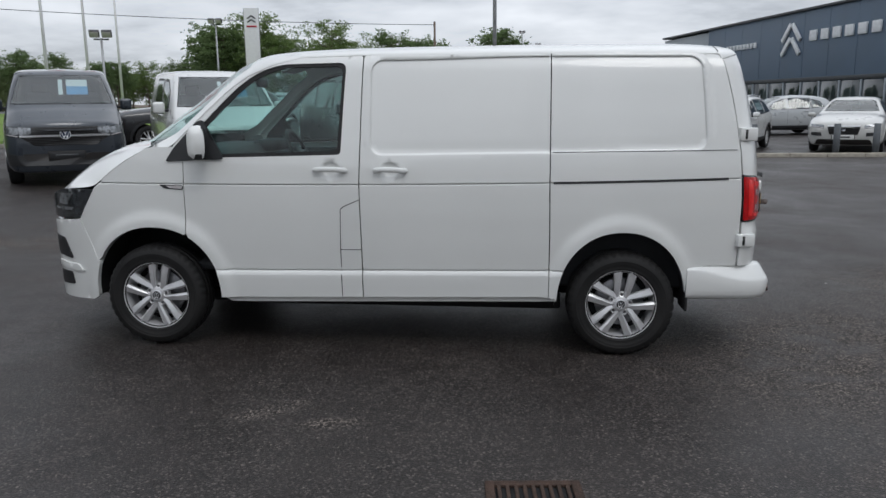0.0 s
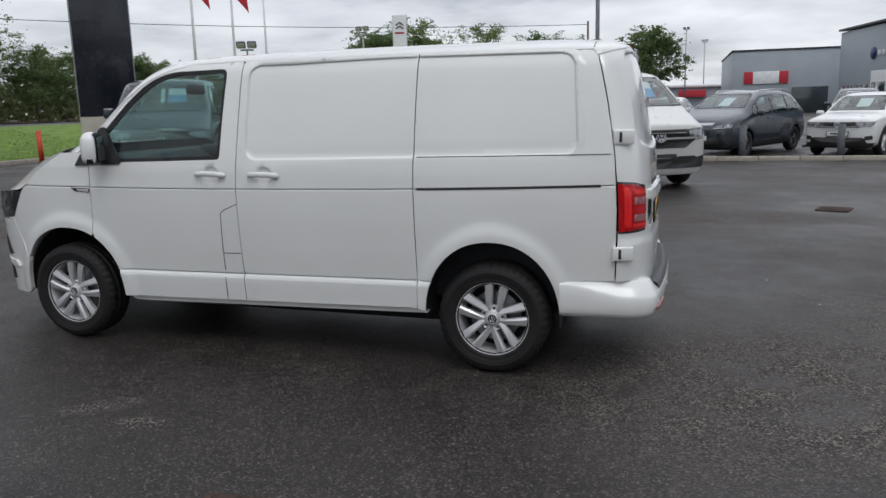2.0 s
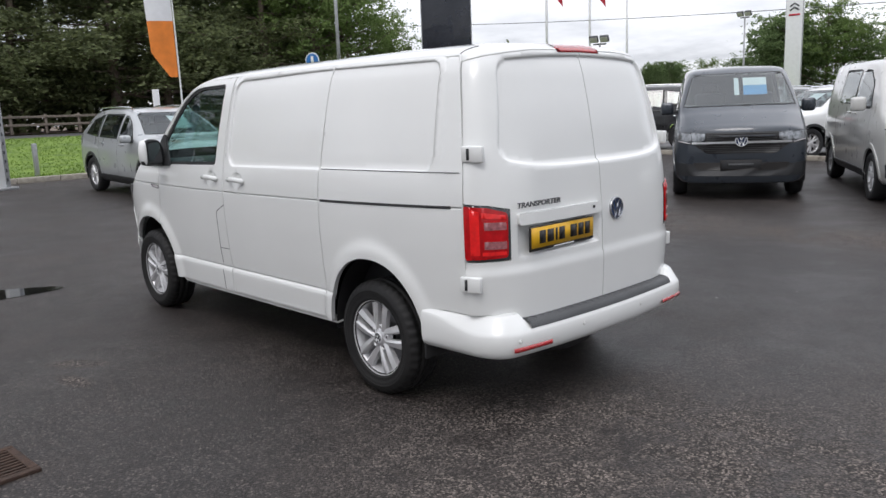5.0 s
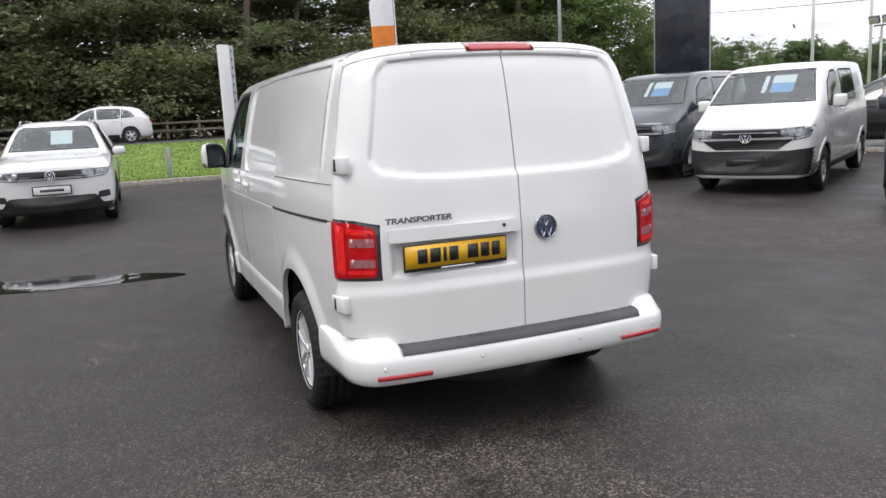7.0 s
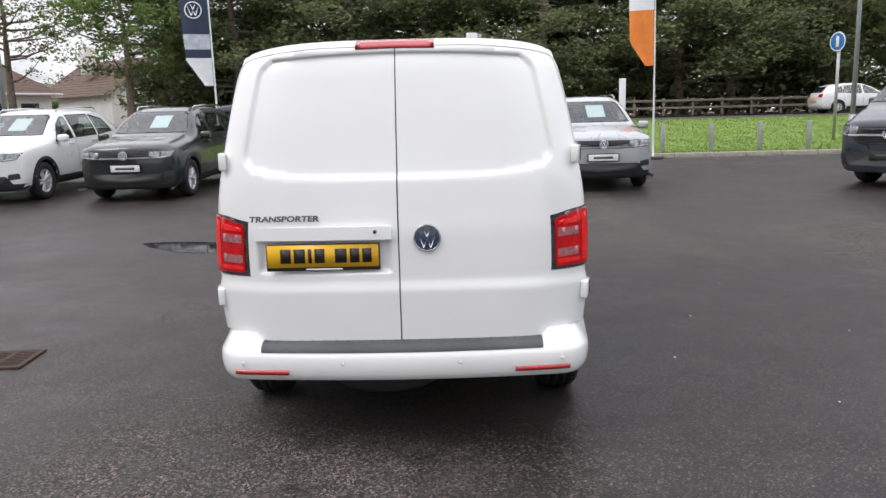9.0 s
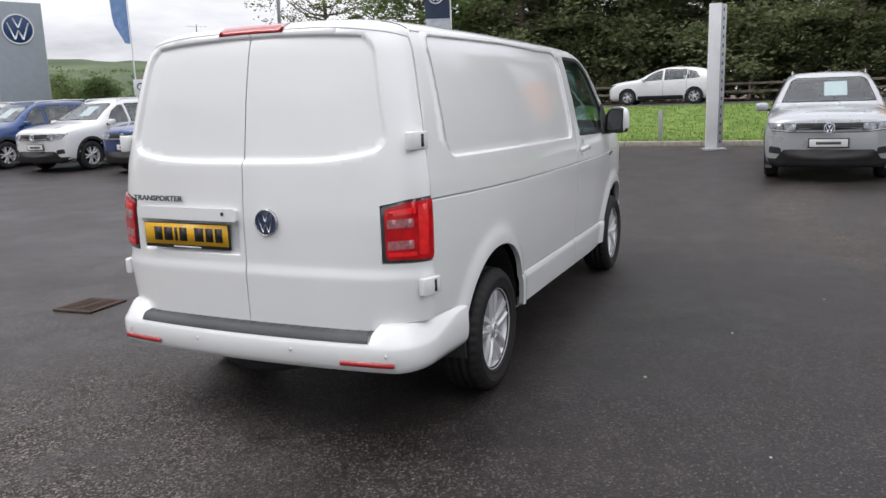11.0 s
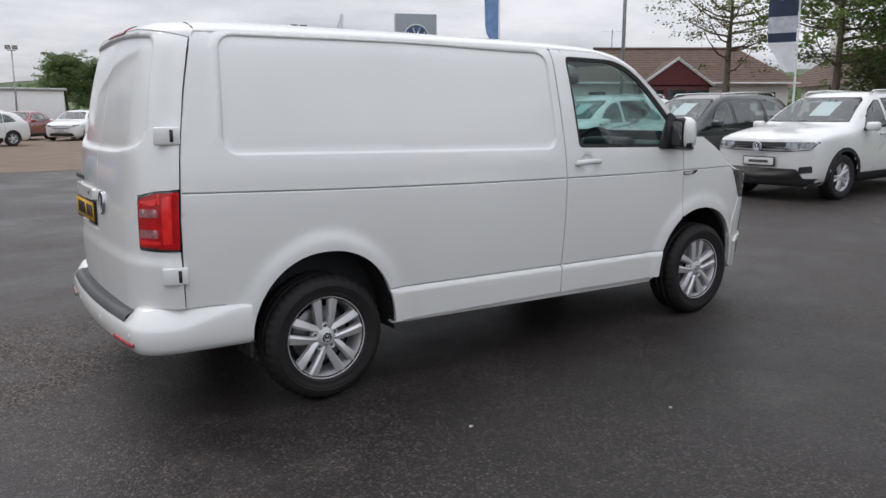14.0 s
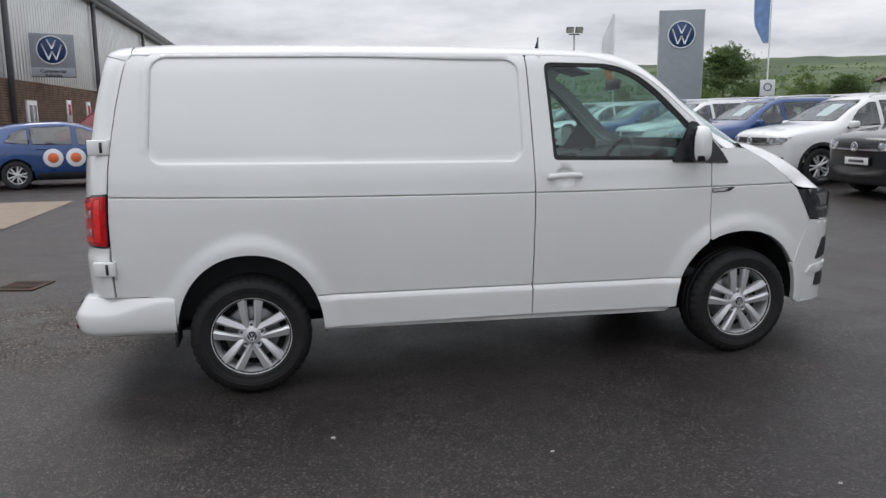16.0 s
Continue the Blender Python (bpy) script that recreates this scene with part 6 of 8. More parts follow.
HATCH = dict(name="hatchback", w=0.89, R=0.315, gap=0.045, axles=(1.30, -1.30), sill=0.2, clad=False, belt=.92, cabin=(-1.6, .95), seats=(.0, -.85),
    stations=[(2.15, .34, .45, .58, .64, .58, .46), (2.08, .21, .48, .70, .80, .77, .64), (1.85, .18, .5, .80, .90, .86, .70), (1.4, .18, .55, .86, .97, .885, .72), (.95, .18, .55, .89, 1.02, .89, .73), (.35, .18, .55, .91, 1.30, .89, .64), (-.1, .18, .55, .92, 1.44, .89, .58), (-.5, .18, .55, .93, 1.48, .89, .575), (-1.1, .18, .55, .95, 1.455, .885, .57), (-1.65, .2, .55, .98, 1.36, .87, .56), (-1.95, .22, .55, .99, 1.13, .85, .60), (-2.1, .28, .55, .93, .98, .8, .6), (-2.17, .36, .5, .75, .8, .72, .55)],
    side_windows=[[(.70, .945), (-.05, .96), (-.08, 1.34), (.05, 1.34), (.4, 1.19)], [(-.14, .96), (-.95, .98), (-1.0, 1.36), (-.16, 1.38)], [(-1.02, .985), (-1.5, 1.03), (-1.35, 1.25), (-1.05, 1.34)]],
    screen=[(-.66, 1.05), (.66, 1.05), (.52, 1.40), (-.52, 1.40)], rear_screen=[(-.56, 1.03), (.56, 1.03), (.46, 1.32), (-.46, 1.32)],
    seams=((-.1, .36, .95), (-1.0, .42, .97)), handles=((.12, .86), (-.78, .88)), mirror=(.66, .98), mirror_h=.12,
    headlight=[(.45, .66), (.76, .72), (.80, .82), (.50, .76)], tail_light=[(.48, .80), (.76, .80), (.78, .98), (.5, .96)],
    grille=[(-.42, .62), (.42, .62), (.45, .72), (-.45, .72)], bars=(.67,), intake=[(-.6, .25), (.6, .25), (.5, .40), (-.5, .40)], plate_z=.50, rear_plate_z=.62, badge_z=.69, badge_r=.055)
MPV = dict(SUV, name="people_carrier", R=.33, axles=(1.42, -1.40), w=.915, clad=False, belt=1.0, cabin=(-1.8, 1.3), rails=(.3, -1.6, 1.62),
    stations=[(2.3, .36, .5, .64, .70, .62, .5), (2.22, .24, .52, .78, .88, .80, .66), (2.0, .2, .55, .88, 1.0, .88, .74), (1.65, .2, .6, .95, 1.10, .91, .76), (1.35, .2, .6, .97, 1.18, .915, .75), (.75, .2, .6, 1.0, 1.46, .915, .68), (.3, .2, .6, 1.01, 1.60, .915, .62), (-.2, .2, .6, 1.02, 1.64, .915, .61), (-1.1, .2, .6, 1.03, 1.62, .915, .61), (-1.7, .22, .6, 1.05, 1.55, .90, .6), (-2.05, .24, .6, 1.06, 1.35, .88, .61), (-2.22, .3, .6, 1.02, 1.1, .84, .64), (-2.3, .38, .58, .85, .9, .76, .58)],
    side_windows=[[(1.12, 1.03), (.80, 1.03), (.80, 1.32), (.92, 1.27)], [(.73, 1.03), (.0, 1.04), (-.02, 1.52), (.35, 1.50), (.73, 1.36)], [(-.08, 1.04), (-.95, 1.05), (-.95, 1.53), (-.08, 1.54)], [(-1.02, 1.055), (-1.85, 1.1), (-1.65, 1.42), (-1.02, 1.52)]],
    screen=[(-.69, 1.22), (.69, 1.22), (.56, 1.57), (-.56, 1.57)], seams=((-.04, .4, 1.04), (-.99, .42, 1.05)), handles=((.2, .95), (-.75, .96)), mirror=(.95, 1.08),
    headlight=[(.42, .72), (.80, .74), (.84, .84), (.5, .80)], grille=[(-.40, .82), (.40, .82), (.45, .88), (-.45, .88)], bars=(.835, .868), fog=[(.5, .55), (.78, .57), (.78, .63), (.52, .61)], plate_z=.5, badge_z=.86, round_badge=False, dark_rims=True, sheet=(-.06, 1.27, .3, .2, "paper"))
SALOON = dict(HATCH, name="saloon_car", w=.93, R=.335, axles=(1.45, -1.45), cabin=(-1.7, .95), belt=.95,
    stations=[(2.46, .36, .48, .62, .68, .62, .5), (2.38, .22, .5, .72, .80, .82, .68), (2.1, .2, .55, .80, .90, .90, .74), (1.6, .2, .6, .88, .99, .925, .76), (.95, .2, .6, .92, 1.05, .93, .76), (.35, .2, .6, .94, 1.30, .93, .66), (-.05, .2, .6, .95, 1.42, .93, .6), (-.5, .2, .6, .95, 1.46, .93, .59), (-1.0, .2, .6, .96, 1.42, .925, .59), (-1.6, .2, .6, .97, 1.18, .91, .64), (-2.0, .22, .6, .96, 1.08, .89, .68), (-2.35, .26, .6, .93, 1.02, .84, .66), (-2.47, .36, .55, .75, .8, .76, .58)],
    side_windows=[[(.72, .97), (-.1, .975), (-.1, 1.34), (.05, 1.34), (.42, 1.18)], [(-.16, .975), (-1.1, .99), (-1.05, 1.30), (-.16, 1.36)]], screen=[(-.69, 1.08), (.69, 1.08), (.54, 1.38), (-.54, 1.38)], rear_screen=[(-.6, 1.16), (.6, 1.16), (.5, 1.36), (-.5, 1.36)],
    headlight=[(.48, .66), (.80, .70), (.86, .78), (.48, .76)], grille=[(-.34, .50), (.34, .50), (.40, .74), (-.40, .74)], bars=(.73,), intake=[(-.7, .24), (.7, .24), (.62, .38), (-.62, .38)], seams=((-.13, .36, .97), (-1.08, .4, .98)), badge_z=.64, badge_r=.05, plate_z=.44, fog=[(.52, .46), (.80, .48), (.80, .56), (.54, .56)])
VANS = dict(SUV, name="van", w=.95, R=.335, gap=.06, axles=(1.5, -1.5), belt=1.25, cabin=(0.1, 1.55), seats=(.45,), clad=False, rails=None, frit=.03,
    stations=[(2.43, .34, .55, .84, .92, .74, .62), (2.385, .25, .60, .965, 1.04, .86, .75), (2.25, .24, .65, 1.02, 1.11, .91, .80), (1.98, .24, .7, 1.08, 1.22, .93, .81), (1.72, .24, .7, 1.15, 1.31, .94, .82), (1.28, .24, .7, 1.2, 1.62, .945, .78), (.98, .24, .7, 1.22, 1.83, .95, .73), (.70, .24, .7, 1.24, 1.92, .95, .72), (0, .24, .7, 1.26, 1.955, .95, .74), (-1.5, .24, .7, 1.27, 1.96, .95, .74), (-2.2, .26, .7, 1.26, 1.95, .92, .71), (-2.38, .3, .7, 1.26, 1.90, .86, .66), (-2.45, .36, .7, 1.24, 1.8, .8, .6)],
    side_windows=[[(1.22, 1.27), (.26, 1.28), (.22, 1.78), (.62, 1.78), (.95, 1.62)], [(.10, 1.29), (-.95, 1.30), (-.95, 1.80), (.08, 1.80)]],
    screen=[(-.80, 1.345), (.80, 1.345), (.66, 1.84), (-.66, 1.84)], seams=((.14, .36, 1.26), (-1.02, .36, 1.28), (1.26, .75, 1.2)), handles=((.32, 1.17), (-.05, 1.17)), mirror=(1.10, 1.32), mirror_h=.2,
    headlight=[(.49, .862), (.70, .815), (.87, .85), (.90, 1.01), (.49, .985)], tail_light=[(.7, .85), (.84, .85), (.84, 1.15), (.7, 1.12)],
    grille=[(-.46, .68), (.46, .68), (.66, .822), (.49, .845), (.49, .985), (-.49, .985), (-.49, .845), (-.66, .822)], bars=(.838,), bar_reach=1.25, intake=[(-.60, .44), (.60, .44), (.66, .55), (-.66, .55)], bumper_band=[(-.88, .36), (.88, .36), (.90, .56), (.62, .52), (-.62, .52), (-.90, .56)], fog=None,
    plate_z=.52, rear_plate_z=.95, badge_z=.865, badge_r=.085, chrome_lip=None, sheet=(.08, 1.50, .34, .26, "paper_blue"), plate_mat=M["plastic"], plate_ink=M["grey_plastic"])
VANS.pop("rear_screen", None)
VANB = dict(VANS, name="panel_van", bumper_band=[(-.93, .30), (.93, .30), (.94, .70), (.60, .66), (-.60, .66), (-.94, .70)])
WHITE, DGREY, SILVER, BLUE, BLACK, RED, LGREY, GREEN = (.72, .73, .72), (.034, .043, .056), (.42, .44, .45), (.004, .045, .18), (.008, .009, .011), (.22, .01, .02), (.55, .55, .53), (.010, .016, .016)

PROTO = {}


def car(spec, color, x, y, head, label, category="car", group="", scale=1.0, sheet=True):
    """Stands a car on the ground, its nose along head (degrees from +x)."""
    key = spec["name"] + ("m" if color in (SILVER, DGREY, BLUE, GREEN, BLACK, RED) else "")
    if key not in PROTO:
        PROTO[key] = build_car(spec, (1, 1, 1), key.endswith("m"))
        PROTO[key].matrix_basis = Matrix.Translation((0, 0, -50))
    c, s_ = math.cos(radians(head)), math.sin(radians(head))
    L = spec["axles"][0]
    za, zb = float(car_ground(x + c * L, y + s_ * L)), float(car_ground(x - c * L, y - s_ * L))
    pit = math.degrees(math.atan2(za - zb, 2 * L))
    m = Matrix.Translation((x, y, (za + zb) / 2 + 0.004)) @ Matrix.Rotation(radians(head), 4, "Z") @ Matrix.Rotation(radians(-pit), 4, "Y") @ Matrix.Diagonal((scale, scale, scale, 1))
    ob = copy_thing(PROTO[key], m)
    ob.name = spec["name"]
    tagged(ob, label, category, group)
    for o in ob.children_recursive:
        if any(mm.name.startswith("car_paint") for mm in o.data.materials) if o.data else False:
            o.color = (*color, 1)
    if not sheet:
        for o in list(ob.children):
            if o.name.startswith(("price_sheet", "sheet_heading")):
                bpy.data.objects.remove(o)
    return ob


def car_ground(x, y):
    return far_ground(x, y)


def done_with_cars():
    for p in PROTO.values():
        for o in list(p.children_recursive) + [p]:
            bpy.data.objects.remove(o)
# ---- the cars in the yard ----
VD = -60
ROW = "vans in the echelon row"
for col, bx, by, lab in ((DGREY, -6.8, 7.25, "dark grey panel van with a sale sheet in its windscreen"), (WHITE, -3.8, 7.35, "white panel van with black bumper and blue sale sheet"),
                         (DGREY, -.55, 7.75, "dark grey panel van parked nose out on the asphalt"), (LGREY, 2.25, 8.4, "pale silver panel van with blue sale sheet")):
    car(VANB if col == WHITE else VANS, col, bx - 1.28, by + 2.2, VD, lab, "van", ROW, 1.05)
R1 = "cars parked nose to the yard"
for col, y, lab, spec in ((WHITE, -2.75, "white sport utility car with black sill trim", SUV), (GREEN, -5.55, "very dark green-grey sport utility car", SUV), (WHITE, -8.3, "white sport utility car with chrome grille bars", SUV),
                          (BLUE, -11.1, "bright blue sport utility car", SUV), (WHITE, -13.9, "white compact sport utility car", SUV), (BLUE, -16.8, "blue compact sport utility car with dark arches", SUV),
                          (WHITE, -19.7, "white sport utility car in the far row", SUV), (BLACK, -22.5, "black sport utility car in the far row", SUV), (DGREY, -25.3, "dark grey hatchback in the far row", HATCH), (BLACK, -28.1, "black hatchback in the far row", HATCH), (DGREY, -30.9, "dark grey sport utility car in the far row", SUV)):
    car(spec, col, -9.97 - 0.02 * (y + 2.7), y, -1, lab, "car", R1)
car(SUV, SILVER, -9.95, 2.87, -0.5, "silver sport utility car with a pale sheet in its windscreen", "car", R1)
B = "cars behind the bollards"
car(MPV, DGREY, 4.08, 17.35, -120, "dark grey people carrier behind the bollards", "car", B)
car(SUV, WHITE, 7.22, 17.5, -120, "white compact sport utility car behind the bollards", "car", B, 0.93)
car(SALOON, LGREY, 10.85, 17.85, -118, "pale silver saloon car behind the bollards", "car", B)
car(HATCH, RED, 1.2, 18.4, -120, "dark red hatchback behind the bollards", "car", B)
car(SUV, WHITE, -2.6, 16.6, -115, "white sport utility car between two vans", "car", B)
car(SUV, BLACK, -7.9, 16.0, -150, "black pick-up sized car behind the vans", "car", B, 1.08)
car(HATCH, SILVER, 11.2, 25.5, -175, "silver hatchback in front of the showroom", "car", B)
car(SUV, DGREY, 8.8, 27.0, -100, "dark grey sport utility car in front of the showroom", "car", B)
car(SUV, BLACK, 5.6, 27.5, -100, "black sport utility car in front of the showroom", "car", B)
car(HATCH, WHITE, 2.0, 29.0, -100, "white hatchback far off in the yard", "car", B)
car(HATCH, WHITE, -4.0, 27.0, -100, "white hatchback far off in the yard", "car", B)
car(SUV, SILVER, -8.5, 27.0, -100, "silver sport utility car far off in the yard", "car", B)
RD = "cars on the road"
car(HATCH, WHITE, -28.6, -2.6, -90, "white hatchback standing on the road", "car", RD, 1.02, False)
car(SUV, DGREY, -31.2, -8.9, -90, "dark grey sport utility car on the road", "car", RD, 1.0, False)
car(HATCH, WHITE, -31.6, 19.3, 90, "white three-door hatchback on the road", "car", RD, 0.94, False)
FAR = "cars in the back yard"
for col, x, y, h, sp, lab in ((DGREY, -8.7, -36.1, 60, HATCH, "dark grey hatchback on the brown back yard"), (SILVER, -6.3, -37.6, 60, HATCH, "silver hatchback on the brown back yard"), (WHITE, -3.9, -39.2, 60, HATCH, "white hatchback on the brown back yard"), (RED, -1.5, -41.0, 60, HATCH, "red hatchback on the brown back yard"), (BLACK, -11.2, -34.6, 60, HATCH, "black hatchback on the brown back yard"), (SILVER, 0.9, -43, 60, HATCH, "silver hatchback far back in the yard"),
                              (WHITE, 1.2, -33.0, 20, HATCH, "white hatchback standing across the back yard"), (WHITE, 0.0, -52.0, 30, SUV, "white pick-up sized car far back"), (WHITE, 3.0, -50.0, 10, VANS, "white high van far back in the yard")):
    car(sp, col, x, y, h, lab, "van" if sp is VANS else "car", FAR, 1.0, False)
for k, (col, lab) in enumerate(((SILVER, "silver hatchback in the second back row"), (BLUE, "blue hatchback in the second back row"), (WHITE, "white hatchback in the second back row"), (RED, "red hatchback in the second back row"))):
    car(HATCH, col, -17.5 + 2.5 * k, -56.0 - 1.3 * k, 58, lab, "car", FAR, 1.0, False)
car(VANS, RED, 5.6, -20.4, 4, "dark red people van with tinted windows", "van", FAR, 1.0, False)
polo = car(HATCH, BLUE, 5.85, -14.1, -168, "blue hatchback with round white and orange stickers", "car", FAR, 0.98, False)
for k in range(4):
    mm = Matrix.Translation((-0.55 + 0.46 * k, -0.905, 0.68)) @ Matrix.Rotation(math.pi, 4, 'Z')
    stk = part("round_sticker", lathe_bm([(0, 0.004), (0.20, 0.003), (0.205, 0.0)], 24, m=mm), M["paper"], polo, "round white sticker")
    part("sticker_mark", lathe_bm([(0, 0.007), (0.11, 0.006), (0.112, 0.004)], 20, m=mm), mat("orange_mark", (0.75, 0.16, 0.05), 0.5) if k == 0 else bpy.data.materials["orange_mark"], stk)
done_with_cars()

# ---- verge: kerb, posts, columns, flags ----
kerb = thing("kerb", None, "pale concrete kerb along the grass verge", "kerb", kind="structure")
for k in range(64):
    y = -29.5 + k * 0.92
    z = float(ground_z(KERB_X + 0.1, y))
    part("kerb_stone", box_bm(KERB_X - 0.01, y, z + 0.04, 0.14, 0.908, 0.17, 0.015), M["kerb"], kerb)
kerb2 = thing("kerb", None, "pale concrete kerb below the bollards", "kerb", kind="structure")
for k in range(34):
    x = -9.0 + k * 0.92
    z = float(ground_z(x, 14.75))
    part("kerb_stone", box_bm(x, 14.75, z + 0.03, 0.908, 0.14, 0.15, 0.015), M["kerb"], kerb2)
for x in (-5.3, -3.2, -1.2, 0.9, 2.9, 4.0, 6.16, 7.17, 9.24, 10.22, 12.2):
    z = float(ground_z(x, 14.95))
    tagged(part("bollard", cyl_bm((x, 14.95, z - 0.02), (x, 14.95, z + 0.83), 0.085, 0.08, 16), M["post_dark"], None, "dark grey recycled bollard beside the kerb"), category="bollard", group="bollards")
for k in range(-4, 10):
    y = -0.65 + 1.28 * k
    z = far_ground(KERB_X - 0.5, y)
    tagged(part("marker_post", box_bm(KERB_X - 0.5, y, z + 0.36, 0.1, 0.1, 0.8, 0.012), M["galv"], None, "short grey marker post on the grass"), category="post", group="marker posts")
z = far_ground(-13.2, .76)
colm = thing("banner_frame", Matrix.Translation((-13.2, .76, z)) @ Matrix.Rotation(radians(18), 4, "Z"), "tall narrow white steel banner frame by the kerb", "banner frame")
part("frame_face", box_bm(0, -0.06, 1.57, 0.14, 0.24, 3.24, 0.01), M["white_metal"], colm)
part("slotted_rail", box_bm(-0.01, 0.12, 1.57, 0.10, 0.115, 3.2, 0.006), M["galv"], colm, "galvanised rail with a row of slots")
for k in range(16):
    part("slot", box_bm(0.041, 0.12, 0.2 + k * 0.19, 0.006, 0.03, 0.07, 0.002), M["dark_metal"], colm)
part("frame_foot", box_bm(0, 0, 0.02, 0.4, 0.5, 0.06, 0.01), M["galv"], colm)


def feather_flag(x, y, h, lean, bands, label, wide=0.75, base=0.9):
    """A tall sail-shaped flag on a bent pole."""
    f = thing("feather_flag", Matrix.Translation((x, y, far_ground(x, y))) @ Matrix.Rotation(radians(lean), 4, "Z"), label, "flag", "advertising flags")
    pole = [(0, -0.02 * t * t * 2, h * t) for t in np.linspace(0, 1, 14)]
    part("pole", tube_bm(pole, [0.03 - 0.018 * t for t in np.linspace(0, 1, 14)], 8), M["white_metal"], f)
    part("foot", box_bm(0, 0, 0.03, 0.5, 0.5, 0.06, 0.01), M["dark_metal"], f)
    edges = [base] + [b[0] for b in bands]
    for (z0, (z1, mt)) in zip(edges, bands):
        ts = np.linspace(z0, z1, 12)
        rows = []
        for zz in ts:
            t = zz / h
            w = wide * (0.75 + 0.35 * t) * min(1, max(0.12, (1 - t) * 5)) * min(1, 0.35 + (zz - base) * 1.1)
            rows.append([(0.06 * math.sin(3 * u + zz * 1.7) * u, -0.04 * t * t - 0.03 - u * w, zz) for u in np.linspace(0, 1, 8)])
        part("cloth", grid_bm(np.array(rows)), mt, f)
    return f


C_OR, C_WH, C_NV, C_BL, C_RD = mat("orange_cloth", (0.75, 0.22, 0.03), 0.7, var=0.1), mat("white_cloth", (0.72, 0.73, 0.75), 0.7, var=0.05), mat("navy_cloth", (0.02, 0.035, 0.07), 0.7, var=0.15), mat("blue_cloth", (0.17, 0.28, 0.50), 0.7, var=0.2), mat("red_cloth", (0.5, 0.03, 0.05), 0.7, var=0.15)
feather_flag(-14.2, 5.35, 5.4, -25, [(3.72, C_OR), (5.4, C_WH)], "orange and white advertising feather flag", 0.62, 2.35)
tagged(part("sign_post", box_bm(-13.58, 4.41, 1.1, 0.05, 0.16, 2.5, 0.01), M["white_metal"], None, "slim white sign post beside the orange flag"), category="post")
C_GY = mat("grey_cloth", (0.48, 0.51, 0.56), 0.7, var=0.2, scale=8)
ff = feather_flag(-13.0, -5.5, 5.2, 16, [(2.75, C_WH), (2.95, C_NV), (3.3, C_GY), (4.35, C_NV), (5.2, C_WH)], "charcoal, grey and white advertising feather flag", 0.62, 2.1)
part("emblem", lathe_bm([(0.17, 0.0), (0.17, 0.012), (0.2, 0.012), (0.2, 0.0)], 24, m=Matrix.Translation((0.03, -0.38, 3.85)) @ Matrix.Rotation(-math.pi / 2, 4, "Z")), C_WH, ff)
for (a, b), (c, d) in (((-0.3, 0.72), (0, 0.08)), ((0.3, 0.72), (0, 0.08)), ((-0.66, 0.42), (-0.25, -0.68)), ((0.66, 0.42), (0.25, -0.68)), ((-0.25, -0.68), (0, -0.08)), ((0.25, -0.68), (0, -0.08))):
    part("emblem_stroke", tube_bm([(0.04, -0.38 + a * 0.19, 3.85 + b * 0.19), (0.04, -0.38 + c * 0.19, 3.85 + d * 0.19)], 0.013, 5), C_WH, ff)
feather_flag(-13.5, -16.6, 6.2, 52, [(6.2, C_BL)], "pale blue banner high on a white pole", 0.46, 3.3)
feather_flag(-13.3, -27.6, 5.5, 60, [(3.6, C_OR), (5.5, C_WH)], "orange and white advertising feather flag", 0.5, 2.6)
feather_flag(-13.3, -37.9, 5.5, 60, [(5.5, C_NV)], "dark blue advertising feather flag", 0.35, 3.0)


def flagpole(x, y, h, cloth, label):
    f = thing("flagpole", Matrix.Translation((x, y, far_ground(x, y))), label, "flagpole", "flagpoles")
    part("pole", cyl_bm((0, 0, -0.05), (0, 0, h), 0.07, 0.04, 14), M["white_metal"], f)
    part("finial", lathe_bm([(0, 0.06), (0.05, 0.03), (0.06, 0), (0.03, -0.04)], 12, m=Matrix.Translation((0, 0, h)) @ Matrix.Rotation(math.pi / 2, 4, "X")), M["galv"], f)
    if cloth:
        rows = []
        for u in np.linspace(0, 1, 12):
            rows.append([(0.05 + 0.9 * u * (0.75 + 0.25 * v) - 0.15 * v, 0.12 * math.sin(5 * u + 2 * v) * u, h - 0.5 - 2.0 * v - 0.75 * u * u) for v in np.linspace(0, 1, 10)])
        part("flag", grid_bm(np.array(rows)), cloth, f)


flagpole(-16.25, 22.5, 8.3, C_RD, "white flagpole with a hanging red flag")
flagpole(-16.4, 25.7, 8.5, C_RD, "white flagpole with a hanging red flag")
flagpole(-16.85, 29.3, 7.6, None, "bare white metal flagpole on the verge")


def lamp_column(x, y, h, heads, label, r=0.06, turn=0):
    f = thing("lamp_post", Matrix.Translation((x, y, far_ground(x, y))) @ Matrix.Rotation(radians(turn), 4, "Z"), label, "lamp post", "lamp posts")
    part("column", cyl_bm((0, 0, -0.05), (0, 0, h), r, r * 0.6, 14), M["galv"], f)
    part("base", cyl_bm((0, 0, -0.02), (0, 0, 0.9), r * 1.5, r * 1.4, 14), M["galv"], f)
    if heads:
        part("cross_arm", box_bm(0, 0, h - 0.05, 0.06, 0.28 * heads, 0.06, 0.01), M["dark_metal"], f)
        for k in range(heads):
            y0 = (k - (heads - 1) / 2) * 0.46
            hd = part("flood_lamp", box_bm(0.1, y0, h + 0.16, 0.14, 0.38, 0.3, 0.03, rot=Matrix.Rotation(radians(35), 4, "Y")), M["dark_metal"], f)
            part("lamp_glass", box_bm(0.165, y0, h + 0.12, 0.012, 0.32, 0.24, 0.004, rot=Matrix.Rotation(radians(35), 4, "Y")), M["clear_lens"], hd)
    return f


